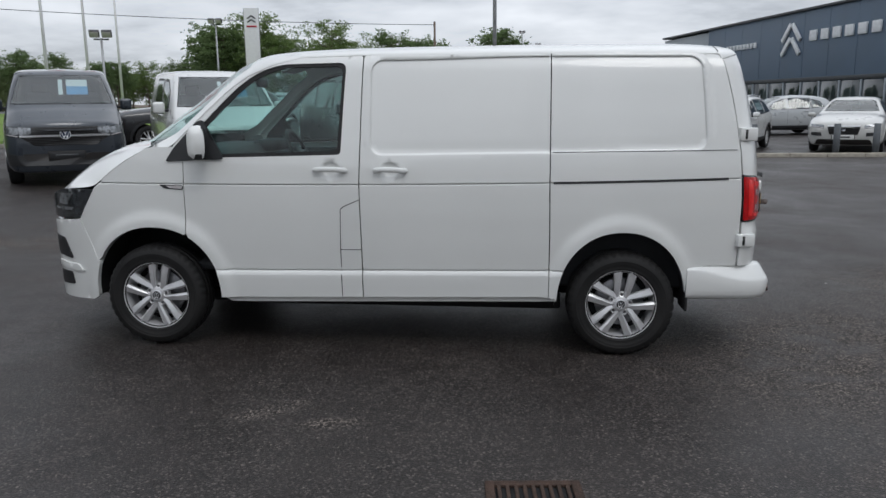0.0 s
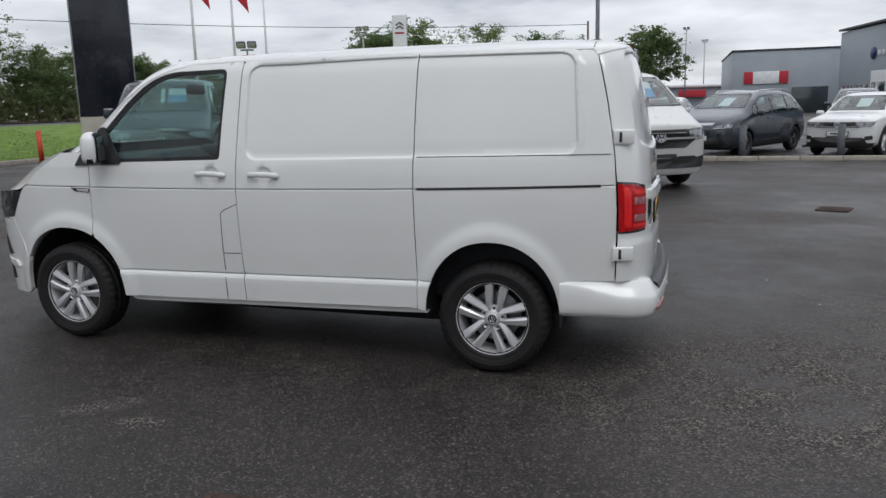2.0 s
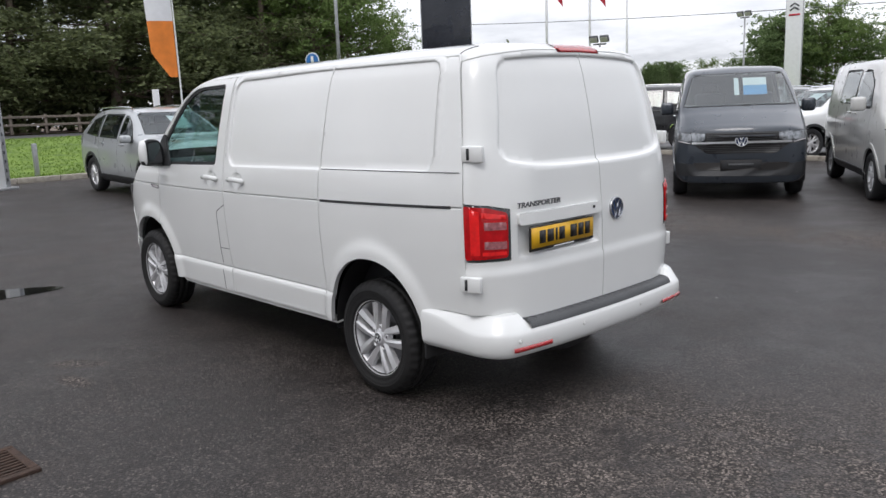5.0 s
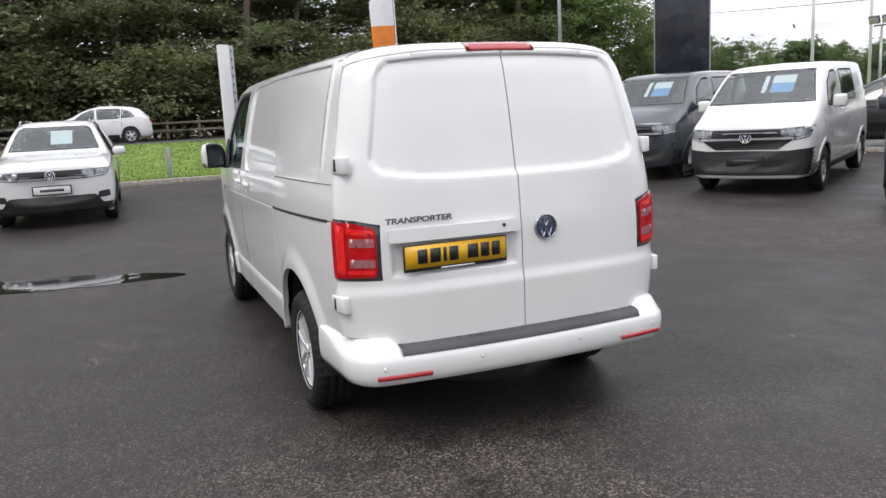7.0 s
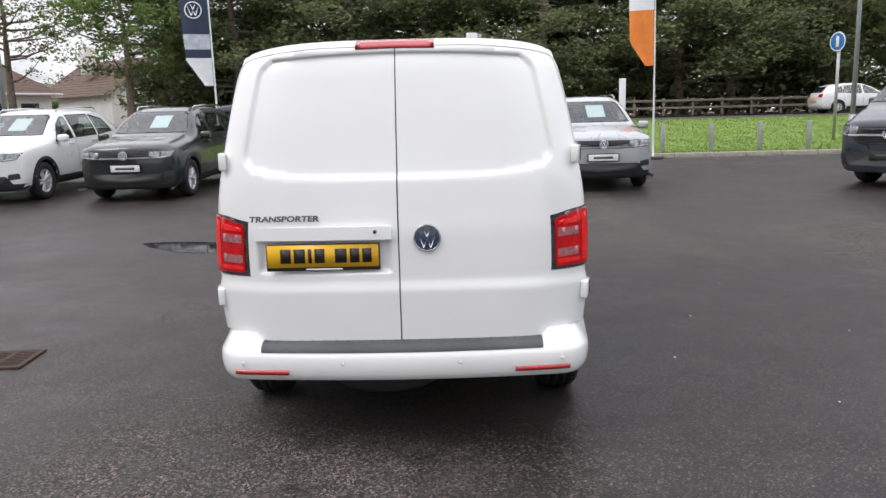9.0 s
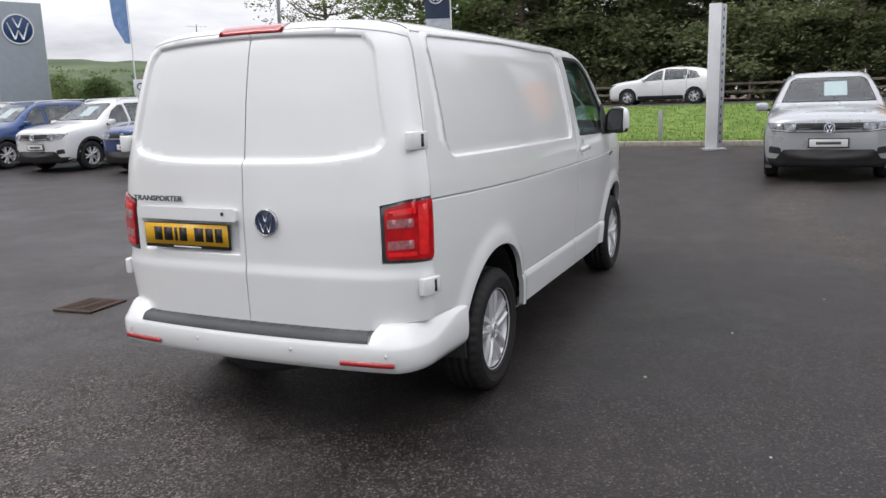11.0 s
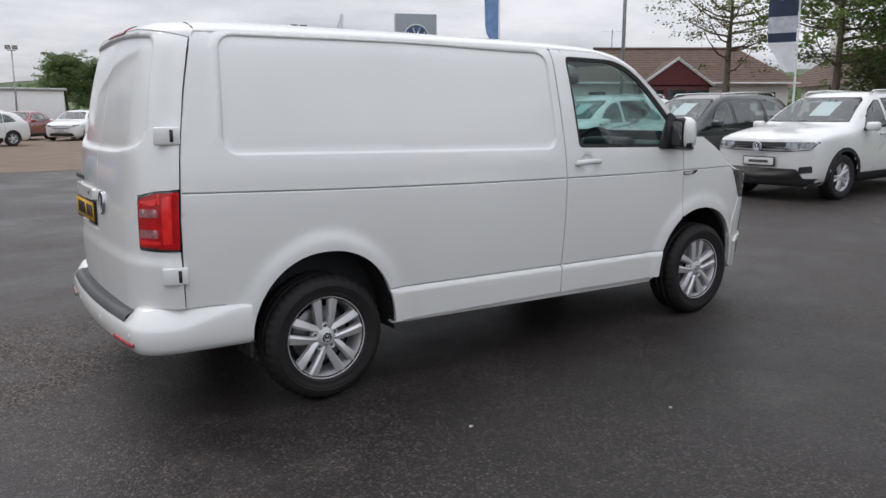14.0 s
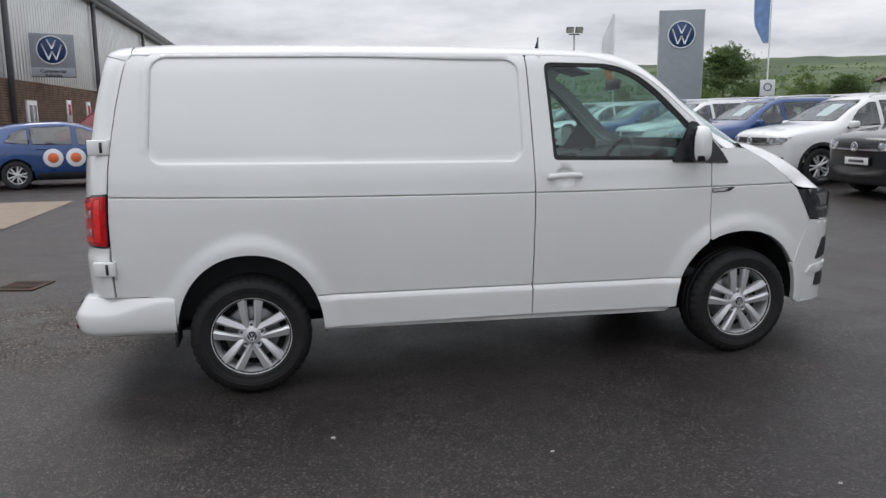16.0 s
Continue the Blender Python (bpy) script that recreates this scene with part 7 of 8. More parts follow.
lamp_column(0.5, 14.9, 9.0, 0, "tall plain grey lamp column")
lamp_column(-13.35, -10.9, 9.0, 0, "tall plain grey lamp column")
lamp_column(-16.3, 40.3, 5.7, 2, "floodlight post with two dark lamps", 0.07, -90)
lamp_column(-15.3, 24.9, 3.75, 2, "short floodlight post with two dark lamps", 0.07, -70)
lamp_column(3.0, 101, 10.2, 2, "distant double lamp post", 0.1, -90)
lamp_column(5.5, 110, 9.2, 2, "distant double lamp post", 0.1, -90)
lamp_column(-13.5, -33.0, 5.2, 2, "floodlight post with two dark lamps", 0.08, 80)
lamp_column(-3.5, -62.0, 6.0, 2, "distant floodlight post with two lamps", 0.08, 80)
lamp_column(-14.6, 10.6, 8.0, 0, "slim grey street lamp post beside the road", 0.065)
sg_ = thing("road_sign", Matrix.Translation((-17.0, 11.3, far_ground(-17.0, 11.3))), "round blue road sign on a grey post", "road sign")
part("post", cyl_bm((0, 0, -0.05), (0, 0, 3.05), 0.045, n=12), M["galv"], sg_)
dm = Matrix.Translation((0.04, -0.06, 2.78)) @ Matrix.Rotation(radians(-90 - 68), 4, "Z") @ Matrix.Scale(0.9, 4)
part("disc", lathe_bm([(0, 0.012), (0.28, 0.012), (0.3, 0.006), (0.3, -0.01), (0, -0.01)], 30, m=dm), mat("sign_blue", (0.02, 0.15, 0.45), 0.4), sg_)
part("white_ring", lathe_bm([(0.265, 0.014), (0.285, 0.016), (0.3, 0.01)], 30, m=dm), M["white_metal"], sg_)
part("white_mark", box_bm(*(dm @ Vector((0, 0.016, 0))), 0.1, 0.01, 0.3, 0.01, rot=Matrix.Rotation(radians(-158), 4, "Z")), M["white_metal"], sg_)
# timber rail beyond the road
rail = thing("timber_fence", None, "low weathered timber rail fence beyond the road", "fence")
for k in range(30):
    y = -16 + k * 1.5
    part("post", box_bm(-34.6, y, far_ground(-34.6, y) + 0.45, 0.12, 0.12, 1.0, 0.01), M["wood"], rail)
for k in range(15):
    y = -15.25 + k * 3
    for dz in (0.45, 0.82):
        part("rail", box_bm(-34.52, y, far_ground(-34.6, y) + dz, 0.05, 3.0, 0.11, 0.008), M["wood"], rail)
tagged(part("orange_bollard", cyl_bm((-13.6, 11.3, float(ground_z(-13.6, 11.3))), (-13.6, 11.3, float(ground_z(-13.6, 11.3)) + 0.9), 0.065, 0.06, 16), mat("red_orange_plastic", (0.55, 0.06, 0.02), 0.5, var=0.15), None, "orange plastic bollard by the kerb"), category="bollard")


# ---- totem signs ----
def totem(x, y, w, h, turn, face, label, emblem=None, base=None, bars=0, deep=0.35):
    t = thing("totem_sign", Matrix.Translation((x, y, far_ground(x, y))) @ Matrix.Rotation(radians(turn), 4, "Z"), label, "sign")
    b0 = base[0] if base else 0
    part("panel", box_bm(0, 0, (h + b0) / 2, deep, w, h - b0, 0.02), face, t)
    if base:
        part("plinth", box_bm(0, 0, b0 / 2 - 0.02, deep * 1.15, w * 1.02, b0 + 0.02, 0.02), base[1], t)
    for s in (-1, 1):
        part("edge_strip", box_bm(0, s * (w / 2 + 0.012), (h + b0) / 2, deep * 0.96, 0.03, h - b0, 0.004), M["galv"], t)
    if emblem:
        ez, er, em = emblem
        for s in (1, -1):
            m = Matrix.Translation((s * deep / 2, 0, ez)) @ Matrix.Rotation(-s * math.pi / 2, 4, "Z")
            e = part("emblem_disc", lathe_bm([(0, 0.03), (er * 0.95, 0.03), (er, 0.0)], 36, m=m), em, t)
            part("emblem_ring", lathe_bm([(er * 0.9, 0.03), (er * 0.92, 0.045), (er * 0.99, 0.045), (er, 0.02)], 36, m=m), M["white_metal"], e)
            for (a, b), (c, d) in (((-0.3, 0.72), (0, 0.08)), ((0.3, 0.72), (0, 0.08)), ((-0.66, 0.42), (-0.25, -0.68)), ((0.66, 0.42), (0.25, -0.68)), ((-0.25, -0.68), (0, -0.08)), ((0.25, -0.68), (0, -0.08))):
                part("emblem_stroke", tube_bm([m @ Vector((a * er, 0.035, b * er)), m @ Vector((c * er, 0.035, d * er))], er * 0.06, 6), M["white_metal"], e)
    for k in range(bars):
        part("text_bar", box_bm(deep / 2 + 0.004, 0.0, b0 + 0.62 + 0.16 * k, 0.01, w * (0.34 - 0.2 * k), 0.04), M["galv"], t)
    return t


GREYP = mat("grey_sign_panel", (0.27, 0.30, 0.33), 0.4, var=0.05)
NAVYP = mat("navy_sign_panel", (0.010, 0.013, 0.022), 0.25, var=0.2, coat=0.5)
CREAM = mat("cream_render", (0.42, 0.40, 0.34), 0.8, var=0.12, scale=4, bump=0.2)
WHITEP = mat("white_sign_panel", (0.75, 0.76, 0.77), 0.4, var=0.04)
totem(-12.8, -20.8, 1.5, 4.8, 66, GREYP, "grey totem sign with a round blue emblem", (3.95, 0.48, M["logo_blue"]))
totem(-14.2, 14.75, 1.62, 7.6, -45, NAVYP, "tall black and navy totem sign on a cream plinth", None, (1.2, CREAM), 0, 0.22)
tt = totem(-16.3, 47.0, 0.95, 7.35, -75, WHITEP, "white totem sign with a grey chevron mark", None, None, 0)
for k in range(2):
    for s in (-1, 1):
        part("chevron", box_bm(0.19, s * 0.13, 6.75 - 0.24 * k, 0.02, 0.34, 0.09, 0.005, rot=Matrix.Rotation(s * radians(-35), 4, "X")), M["dark_metal"], tt)
part("red_bar", box_bm(0.19, 0, 6.15, 0.02, 0.66, 0.11), C_RD, tt)
sq = thing("post_sign", Matrix.Translation((-13.2, -16.15, far_ground(-13.2, -16.15))) @ Matrix.Rotation(radians(65), 4, "Z"), "small square white sign on a post", "sign")
part("post", cyl_bm((0, 0, -0.05), (0, 0, 2.1), 0.04, n=10), M["white_metal"], sq)
part("board", box_bm(0.05, 0, 1.95, 0.04, 0.42, 0.48, 0.01), M["white_metal"], sq)
part("mark", lathe_bm([(0.09, 0.0), (0.09, 0.012), (0.12, 0.012), (0.12, 0)], 20, m=Matrix.Translation((0.07, 0, 1.97)) @ Matrix.Rotation(-math.pi / 2, 4, "Z")), M["logo_blue"], sq)

# ---- drains and puddle ----
def drain(x, y, turn, w=0.45, d=0.45):
    z = float(ground_z(x, y)) + 0.006
    g = thing("drain_grating", Matrix.Translation((x, y, z)) @ Matrix.Rotation(radians(turn), 4, "Z"), "rusty cast iron drain grating set in the asphalt", "drain")
    part("pit", box_bm(0, 0, -0.005, w, d, 0.004), M["under"], g)
    for s in (-1, 1):
        part("frame_bar", box_bm(s * (w / 2 + 0.02), 0, 0.0, 0.04, d + 0.08, 0.02, 0.004), M["rust"], g)
        part("frame_bar", box_bm(0, s * (d / 2 + 0.02), 0.0, w, 0.04, 0.02, 0.004), M["rust"], g)
    for k in range(9):
        part("slat", box_bm(-w / 2 + w * (k + 0.5) / 9, 0, 0.003, w / 9 * 0.45, d, 0.012, 0.002), M["rust"], g)
    part("cross_slat", box_bm(0, 0, 0.002, w, 0.03, 0.012), M["rust"], g)


drain(0.91, -2.81, 4, 0.32, 0.30)
drain(3.72, -2.55, -14, 0.3, 0.32)
drain(4.62, 6.6, -20, 0.34, 0.34)
PUD = thing("puddle", None, "shallow puddle of standing rain water", "puddle")
rng_ = random.Random(4)
for cx, cy, a, b, tl in ((-3.3, -2.5, 1.05, 0.36, 76), (-3.1, -1.55, 0.3, 0.10, 65), (-3.6, -3.35, 0.32, 0.14, 80)):
    ring = []
    ph = [rng_.uniform(0, 6.28) for _ in range(6)]
    for k in range(60):
        t = 2 * math.pi * k / 60
        r_ = 1 + sum(0.13 / (i + 1) * math.sin((i + 2) * t + ph[i]) for i in range(6))
        px, py = a * r_ * math.cos(t), b * r_ * math.sin(t)
        c, s_ = math.cos(radians(tl)), math.sin(radians(tl))
        X_, Y_ = cx + c * px - s_ * py, cy + s_ * px + c * py
        ring.append((X_, Y_))
    bm = bmesh.new()
    bm.faces.new([bm.verts.new((*p, float(ground_z(*p)) + 0.005)) for p in ring])
    part("water", bm, M["puddle"], PUD, smooth=False)
# pale grit lying on the asphalt
for gx, gy, gs in ((1.112, 1.64, .012), (0.144, 2.03, .010), (2.3, 2.9, .008), (-0.9, 2.6, .010), (1.9, 2.3, .008), (0.6, 3.0, .008), (3.3, 2.0, .009), (2.7, -3.2, .009), (-1.4, -3.0, .009), (1.9, -2.9, .012), (3.6, 1.2, .01)):
    bm = bmesh.new()
    bmesh.ops.create_icosphere(bm, subdivisions=1, radius=gs, matrix=Matrix.Translation((gx, gy, float(ground_z(gx, gy)) + gs * 0.35)) @ Matrix.Diagonal((1.2, 0.9, 0.6, 1)))
    tagged(part("pebble", bm, M["stone"], None, "small pale pebble lying on the asphalt"), category="pebble", group="pebbles")


def flat_patch(name, poly, material, lift, label, category):
    bm = skin(poly, lambda x, y: (x, y, ground_z(x, y) + lift), 1.2, 0.0, center=(0, 0, -50))
    return tagged(part(name, bm, material, None, label), category=category, kind="structure")


flat_patch("brown_yard", [(-7.2, -19.8), (-3.0, -16.9), (2.0, -17.0), (6.0, -17.4), (40, -19), (60, -120), (-60, -120), (-9.5, -34), (-7.6, -24)], M["yard_brown"], 0.006, "brown gritty surface of the back yard", "ground")
flat_patch("paved_strip", [(5.2, -6.7), (9.0, -6.7), (9.0, -10.4), (5.15, -10.3)], M["paving"], 0.008, "pale brown paved strip", "pavement")
# worn joint between two lays of asphalt
rj = random.Random(9)
jx, rows = -2.05, []
for k in range(120):
    yy = 2.4 + k * 0.05
    jx += rj.uniform(-0.012, 0.012)
    w_ = 0.012 + 0.010 * rj.random()
    rows.append([(jx - w_, yy, float(ground_z(jx, yy)) + 0.003), (jx, yy, float(ground_z(jx, yy)) + 0.005), (jx + w_, yy, float(ground_z(jx, yy)) + 0.003)])
tagged(part("asphalt_joint", grid_bm(np.array(rows)), M["road"], None, "pale crumbling joint between two lays of asphalt"), category="joint", kind="structure")
# ---- buildings ----
SLATE = mat("slate_cladding", (0.095, 0.14, 0.20), 0.5, var=0.08, scale=0.6)
PALEC = mat("pale_cladding", (0.36, 0.40, 0.44), 0.45, var=0.06, scale=0.6)
DGLASS = mat("showroom_glass", (0.03, 0.04, 0.045), 0.06, var=0.4, scale=0.5, coat=1.0)
SIGNW = mat("white_letters", (0.8, 0.82, 0.84), 0.4)

show = thing("showroom", Matrix.Translation((15.4, 62, 0)) @ Matrix.Rotation(radians(10.5), 4, "Z") @ Matrix.Translation((-15.4, -62, 0)), "slate blue clad showroom with a glazed ground floor", "building")
part("wall", box_bm(21.5, 39.5, 3.35, 12, 35, 6.7, 0.03), SLATE, show)
part("wall", box_bm(21.6, 61.5, 3.3, 12, 9, 6.6, 0.03), PALEC, show, "pale grey end of the showroom")
part("roof", box_bm(21.5, 43.5, 6.78, 12.3, 45.0, 0.16, 0.03), M["dark_metal"], show)
for k in range(17):
    y = 23.2 + k * 1.95
    part("window", box_bm(15.47, y, 1.35, 0.06, 1.75, 2.3, 0.01), DGLASS, show)
    part("mullion", box_bm(15.44, y + 0.975, 1.35, 0.08, 0.12, 2.35, 0.01), PALEC, show)
for k in range(14):
    part("cladding_joint", box_bm(15.495, 23 + k * 2.6, 4.7, 0.012, 0.012, 3.8), SLATE, show)
part("fascia", box_bm(15.44, 39.5, 2.66, 0.12, 35, 0.22, 0.01), M["dark_metal"], show)
for y in (58.6, 61.5, 64.4):
    part("window", box_bm(15.57, y, 1.3, 0.06, 2.4, 2.2, 0.01), DGLASS, show)
part("porch", box_bm(14.6, 54.0, 1.6, 1.8, 2.6, 3.2, 0.03), WHITEP, show)
part("porch_glass", box_bm(13.68, 54.0, 1.25, 0.05, 2.0, 2.4, 0.01), DGLASS, show)
# chevron mark and letter-sized blocks, unlettered
for k in range(2):
    for s in (-1, 1):
        part("sign_chevron", box_bm(15.42, 45.1 + s * 0.55, 5.55 - 0.85 * k, 0.12, 1.35, 0.3, 0.02, rot=Matrix.Rotation(s * radians(-47), 4, "X")), SIGNW, show)
for k in range(7):
    y = 42.7 - k * 1.15
    part("sign_block", box_bm(15.44, y, 5.2, 0.1, 0.72, 0.60, 0.01), SIGNW, show)
for k in range(9):
    part("name_block", box_bm(15.44, 53.6 - k * 0.5, 5.1, 0.08, 0.3, 0.36, 0.01), SIGNW, show)
part("round_sign", lathe_bm([(0, 0.06), (0.42, 0.05), (0.45, 0)], 24, m=Matrix.Translation((15.5, 59.5, 4.6)) @ Matrix.Rotation(math.pi / 2, 4, "Z")), M["logo_blue"], show)
for k in range(6):
    part("name_block", box_bm(15.54, 58.6 - k * 0.7, 4.6, 0.08, 0.4, 0.36, 0.01), SIGNW, show)

shed = thing("warehouse", None, "plain grey clad dealership hall far off", "building")
part("wall", box_bm(11.5, 82, 2.9, 9.0, 20, 5.8, 0.05), PALEC, shed)
part("roof", box_bm(11.5, 82, 5.86, 9.2, 20.2, 0.14, 0.03), M["dark_metal"], shed)
part("sign", box_bm(9.9, 71.95, 3.4, 2.2, 0.12, 1.1, 0.02), SIGNW, shed)
for x_ in (8.4, 11.4):
    part("sign", box_bm(x_, 71.94, 3.4, 0.75, 0.12, 1.1, 0.02), C_RD, shed)
part("entrance", box_bm(13.6, 71.9, 1.3, 3.0, 0.2, 2.4, 0.02), DGLASS, shed)
low = thing("low_hall", None, "long low pale roofed hall in the distance", "building")
part("wall", box_bm(0.0, 112, 1.6, 26, 14, 3.2, 0.05), PALEC, low)
part("roof", box_bm(0.0, 112, 3.4, 27, 15, 0.5, 0.2), WHITEP, low)
for k in range(3):
    part("red_canopy", box_bm(-8 + k * 6, 104.6, 2.4, 3.5, 0.4, 0.9, 0.02), C_RD, low)

# workshop with brick base and corrugated cladding
BRICK = mat("brown_brick", (0.17, 0.115, 0.085), 0.85, var=0.3, scale=3)
CORR = mat("pale_grey_corrugated_sheet", (0.74, 0.76, 0.76), 0.5, var=0.07, scale=0.8)
wk = thing("workshop", None, "workshop with brown brick base and pale corrugated cladding", "building")
part("wall", box_bm(17, -40, 1.35, 16, 46, 2.7, 0.02), BRICK, wk, "brown brick base wall")
part("cladding", box_bm(17.05, -40, 4.5, 16, 46.1, 3.7, 0.02), CORR, wk, "corrugated metal cladding")
for k in range(150):
    part("rib", box_bm(9.042, -17.2 - k * 0.305, 4.5, 0.016, 0.08, 3.68), CORR, wk)
for k in range(34):
    part("brick_course", box_bm(8.993, -40, 0.08 + k * 0.078, 0.012, 46, 0.062), BRICK, wk)
part("gutter", box_bm(8.9, -40, 6.42, 0.22, 46.6, 0.2, 0.03), M["dark_metal"], wk)
part("roof", box_bm(17, -40, 6.75, 16.4, 46.6, 0.5, 0.1), M["dark_metal"], wk)
for y in (-19.6, -30.8, -43.0, -56.0):
    part("downpipe", cyl_bm((8.86, y, 0.0), (8.86, y, 6.35), 0.09, n=12), M["dark_metal"], wk)
dr = part("door", box_bm(8.97, -21.6, 1.05, 0.08, 1.0, 2.1, 0.01), M["white_metal"], wk, "white door with a glazed panel")
part("door_glass", box_bm(8.92, -21.6, 1.35, 0.03, 0.62, 1.2), DGLASS, dr)
for y in (-26.0, -29.0):
    part("wall_sign", box_bm(8.95, y, 1.75, 0.05, 0.6, 0.9), M["white_metal"], wk)
    part("sign_mark", box_bm(8.92, y, 1.85, 0.02, 0.3, 0.4), C_RD, wk)
sb = thing("wall_sign", Matrix.Translation((8.5, -22.6, 3.5)) @ Matrix.Rotation(radians(112), 4, "Z"), "square grey sign box with a round blue emblem and lettering", "sign")
part("sign_box", box_bm(0, 0, 0.05, 0.2, 1.38, 1.38, 0.02), GREYP, sb)
part("sign_panel", box_bm(0.1, 0, -0.48, 0.02, 1.3, 0.28, 0.005), PALEC, sb)
part("bracket", box_bm(-0.55, 0.2, 0.2, 1.1, 0.08, 0.08), M["dark_metal"], sb)
m = Matrix.Translation((0.1, 0.0, 0.22)) @ Matrix.Rotation(-math.pi / 2, 4, "Z")
em = part("emblem_disc", lathe_bm([(0, 0.03), (0.43, 0.03), (0.45, 0)], 32, m=m), M["logo_blue"], sb)
part("emblem_ring", lathe_bm([(0.42, 0.03), (0.43, 0.045), (0.45, 0.045), (0.46, 0.02)], 32, m=m), SIGNW, em)
for (a, b), (c, d) in (((-0.3, 0.72), (0, 0.08)), ((0.3, 0.72), (0, 0.08)), ((-0.66, 0.42), (-0.25, -0.68)), ((0.66, 0.42), (0.25, -0.68)), ((-0.25, -0.68), (0, -0.08)), ((0.25, -0.68), (0, -0.08))):
    part("emblem_stroke", tube_bm([m @ Vector((a * 0.45, 0.035, b * 0.45)), m @ Vector((c * 0.45, 0.035, d * 0.45))], 0.027, 6), SIGNW, em)
for word, dz in (("Commercial", -0.45), ("Vehicles", -0.59)):
    tb = text_bm(word, 0.155, 0.004, 0.0, 0.004)
    bmesh.ops.transform(tb, matrix=Matrix.Translation((0.114, 0, dz)) @ Matrix.Rotation(math.pi / 2, 4, "Z") @ Matrix.Rotation(math.pi / 2, 4, "X"), verts=tb.verts)
    part("lettering", tb, M["ink"], sb, smooth=False)

# far sheds
fs = thing("far_shed", None, "white low sheds far behind the yard", "building")
part("wall", box_bm(2, -95, 2, 26, 10, 4, 0.05), WHITEP, fs)
part("roof", box_bm(2, -95, 4.1, 26.6, 10.6, 0.3, 0.1), M["galv"], fs)

# ---- bungalow ----
ROOF = mat("brown_roof_tile", (0.11, 0.07, 0.052), 0.8, var=0.25, scale=2.5)
RENDER = mat("white_render", (0.72, 0.71, 0.67), 0.85, var=0.06, scale=2, bump=0.2)
MAROON = mat("maroon_boards", (0.11, 0.022, 0.022), 0.6, var=0.15)
hz = 0.75
hs = thing("bungalow", Matrix.Translation((-43.5, -34.4, hz)) @ Matrix.Rotation(radians(144), 4, "Z") @ Matrix.Scale(1.12, 4), "white rendered bungalow with brown tiled roof and maroon gable porch", "house")
# its own frame: x along the front, the front looks along -y


def wall_box(x0, x1, y0, y1, h, mt=RENDER):
    part("wall", box_bm((x0 + x1) / 2, (y0 + y1) / 2, h / 2 - 0.2, x1 - x0, y1 - y0, h + 0.4, 0.01), mt, hs)


def tiled_roof(x0, x1, y0, y1, h, rise, hip=0.0, along="x"):
    """A pitched roof with separate courses of tiles."""
    n = 14
    for sgn in (-1, 1):
        for k in range(n):
            t0, t1 = k / n, (k + 1.15) / n
            bm = bmesh.new()
            if along == "x":
                ym = (y0 + y1) / 2
                e = y0 if sgn < 0 else y1
                p = lambda t, lift, q: (x0 + hip * t if q < 0 else x1 - hip * t, e + (ym - e) * t, h + rise * t + lift)
            else:
                xm = (x0 + x1) / 2
                e = x0 if sgn < 0 else x1
                p = lambda t, lift, q: (e + (xm - e) * t, y0 if q < 0 else y1, h + rise * t + lift)
            a = [p(t0, 0.05, -1), p(t0, 0.05, 1), p(min(1, t1), 0.02, 1), p(min(1, t1), 0.02, -1)]
            b = [p(t0, 0.0, -1), p(t0, 0.0, 1)]
            va = [bm.verts.new(q) for q in a]
            vb = [bm.verts.new(q) for q in b]
            bm.faces.new(va)
            bm.faces.new((va[1], va[0], vb[0], vb[1]))
            part("tile_course", bm, ROOF, hs, smooth=False)


wall_box(-6.4, 8, 0, 8, 2.75)
tiled_roof(-6.9, 8.5, -0.5, 8.5, 2.75, 2.45, 2.6)
part("ridge", tube_bm([(-4.3, 4, 5.25), (5.9, 4, 5.25)], 0.12, 8), ROOF, hs)
for sgx in (-1, 1):  # hip ends
    xe, xr = (-6.9, -4.3) if sgx < 0 else (8.5, 5.9)
    bm = bmesh.new()
    bm.faces.new([bm.verts.new(p) for p in ((xe, -0.5, 2.77), (xe, 8.5, 2.77), (xr, 4, 5.22))])
    part("hip", bm, ROOF, hs, smooth=False)
part("gutter", box_bm(0.8, -0.52, 2.72, 15.5, 0.1, 0.12, 0.02), WHITEP, hs)
for wx in (-4.6, 4.3, 6.6):
    w_ = part("window", box_bm(wx, -0.02, 1.55, 1.1, 0.08, 1.2, 0.01), M["plastic"], hs)
    part("pane", box_bm(wx, -0.05, 1.55, 0.92, 0.03, 1.02), DGLASS, w_)
    part("sill", box_bm(wx, -0.1, 0.9, 1.3, 0.18, 0.08), WHITEP, w_)
# porch gable
bm = bmesh.new()
f1 = [bm.verts.new(p) for p in ((-2.0, -1.8, 2.55), (2.4, -1.8, 2.55), (0.2, -1.8, 4.15))]
bm.faces.new(f1)
part("gable_panel", bm, MAROON, hs, smooth=False)
for sgx in (-1, 1):
    part("bargeboard", box_bm(0.2 + sgx * 1.15, -1.86, 3.36, 2.95, 0.08, 0.16, 0.01, rot=Matrix.Rotation(sgx * radians(36), 4, "Y")), WHITEP, hs)
    bm = bmesh.new()
    xe = 0.2 + sgx * 2.4
    bm.faces.new([bm.verts.new(p) for p in ((xe, -1.95, 2.45), (xe, 2.2, 2.45), (0.2, 2.2, 4.22), (0.2, -1.95, 4.22))])
    part("porch_roof", bm, ROOF, hs, smooth=False)
wall_box(-1.9, 2.3, -1.7, 0, 2.5, MAROON)
for wx in (-1.2, 0.2, 1.6):
    part("porch_window", box_bm(wx, -1.74, 1.5, 1.15, 0.06, 1.5, 0.01), DGLASS, hs)
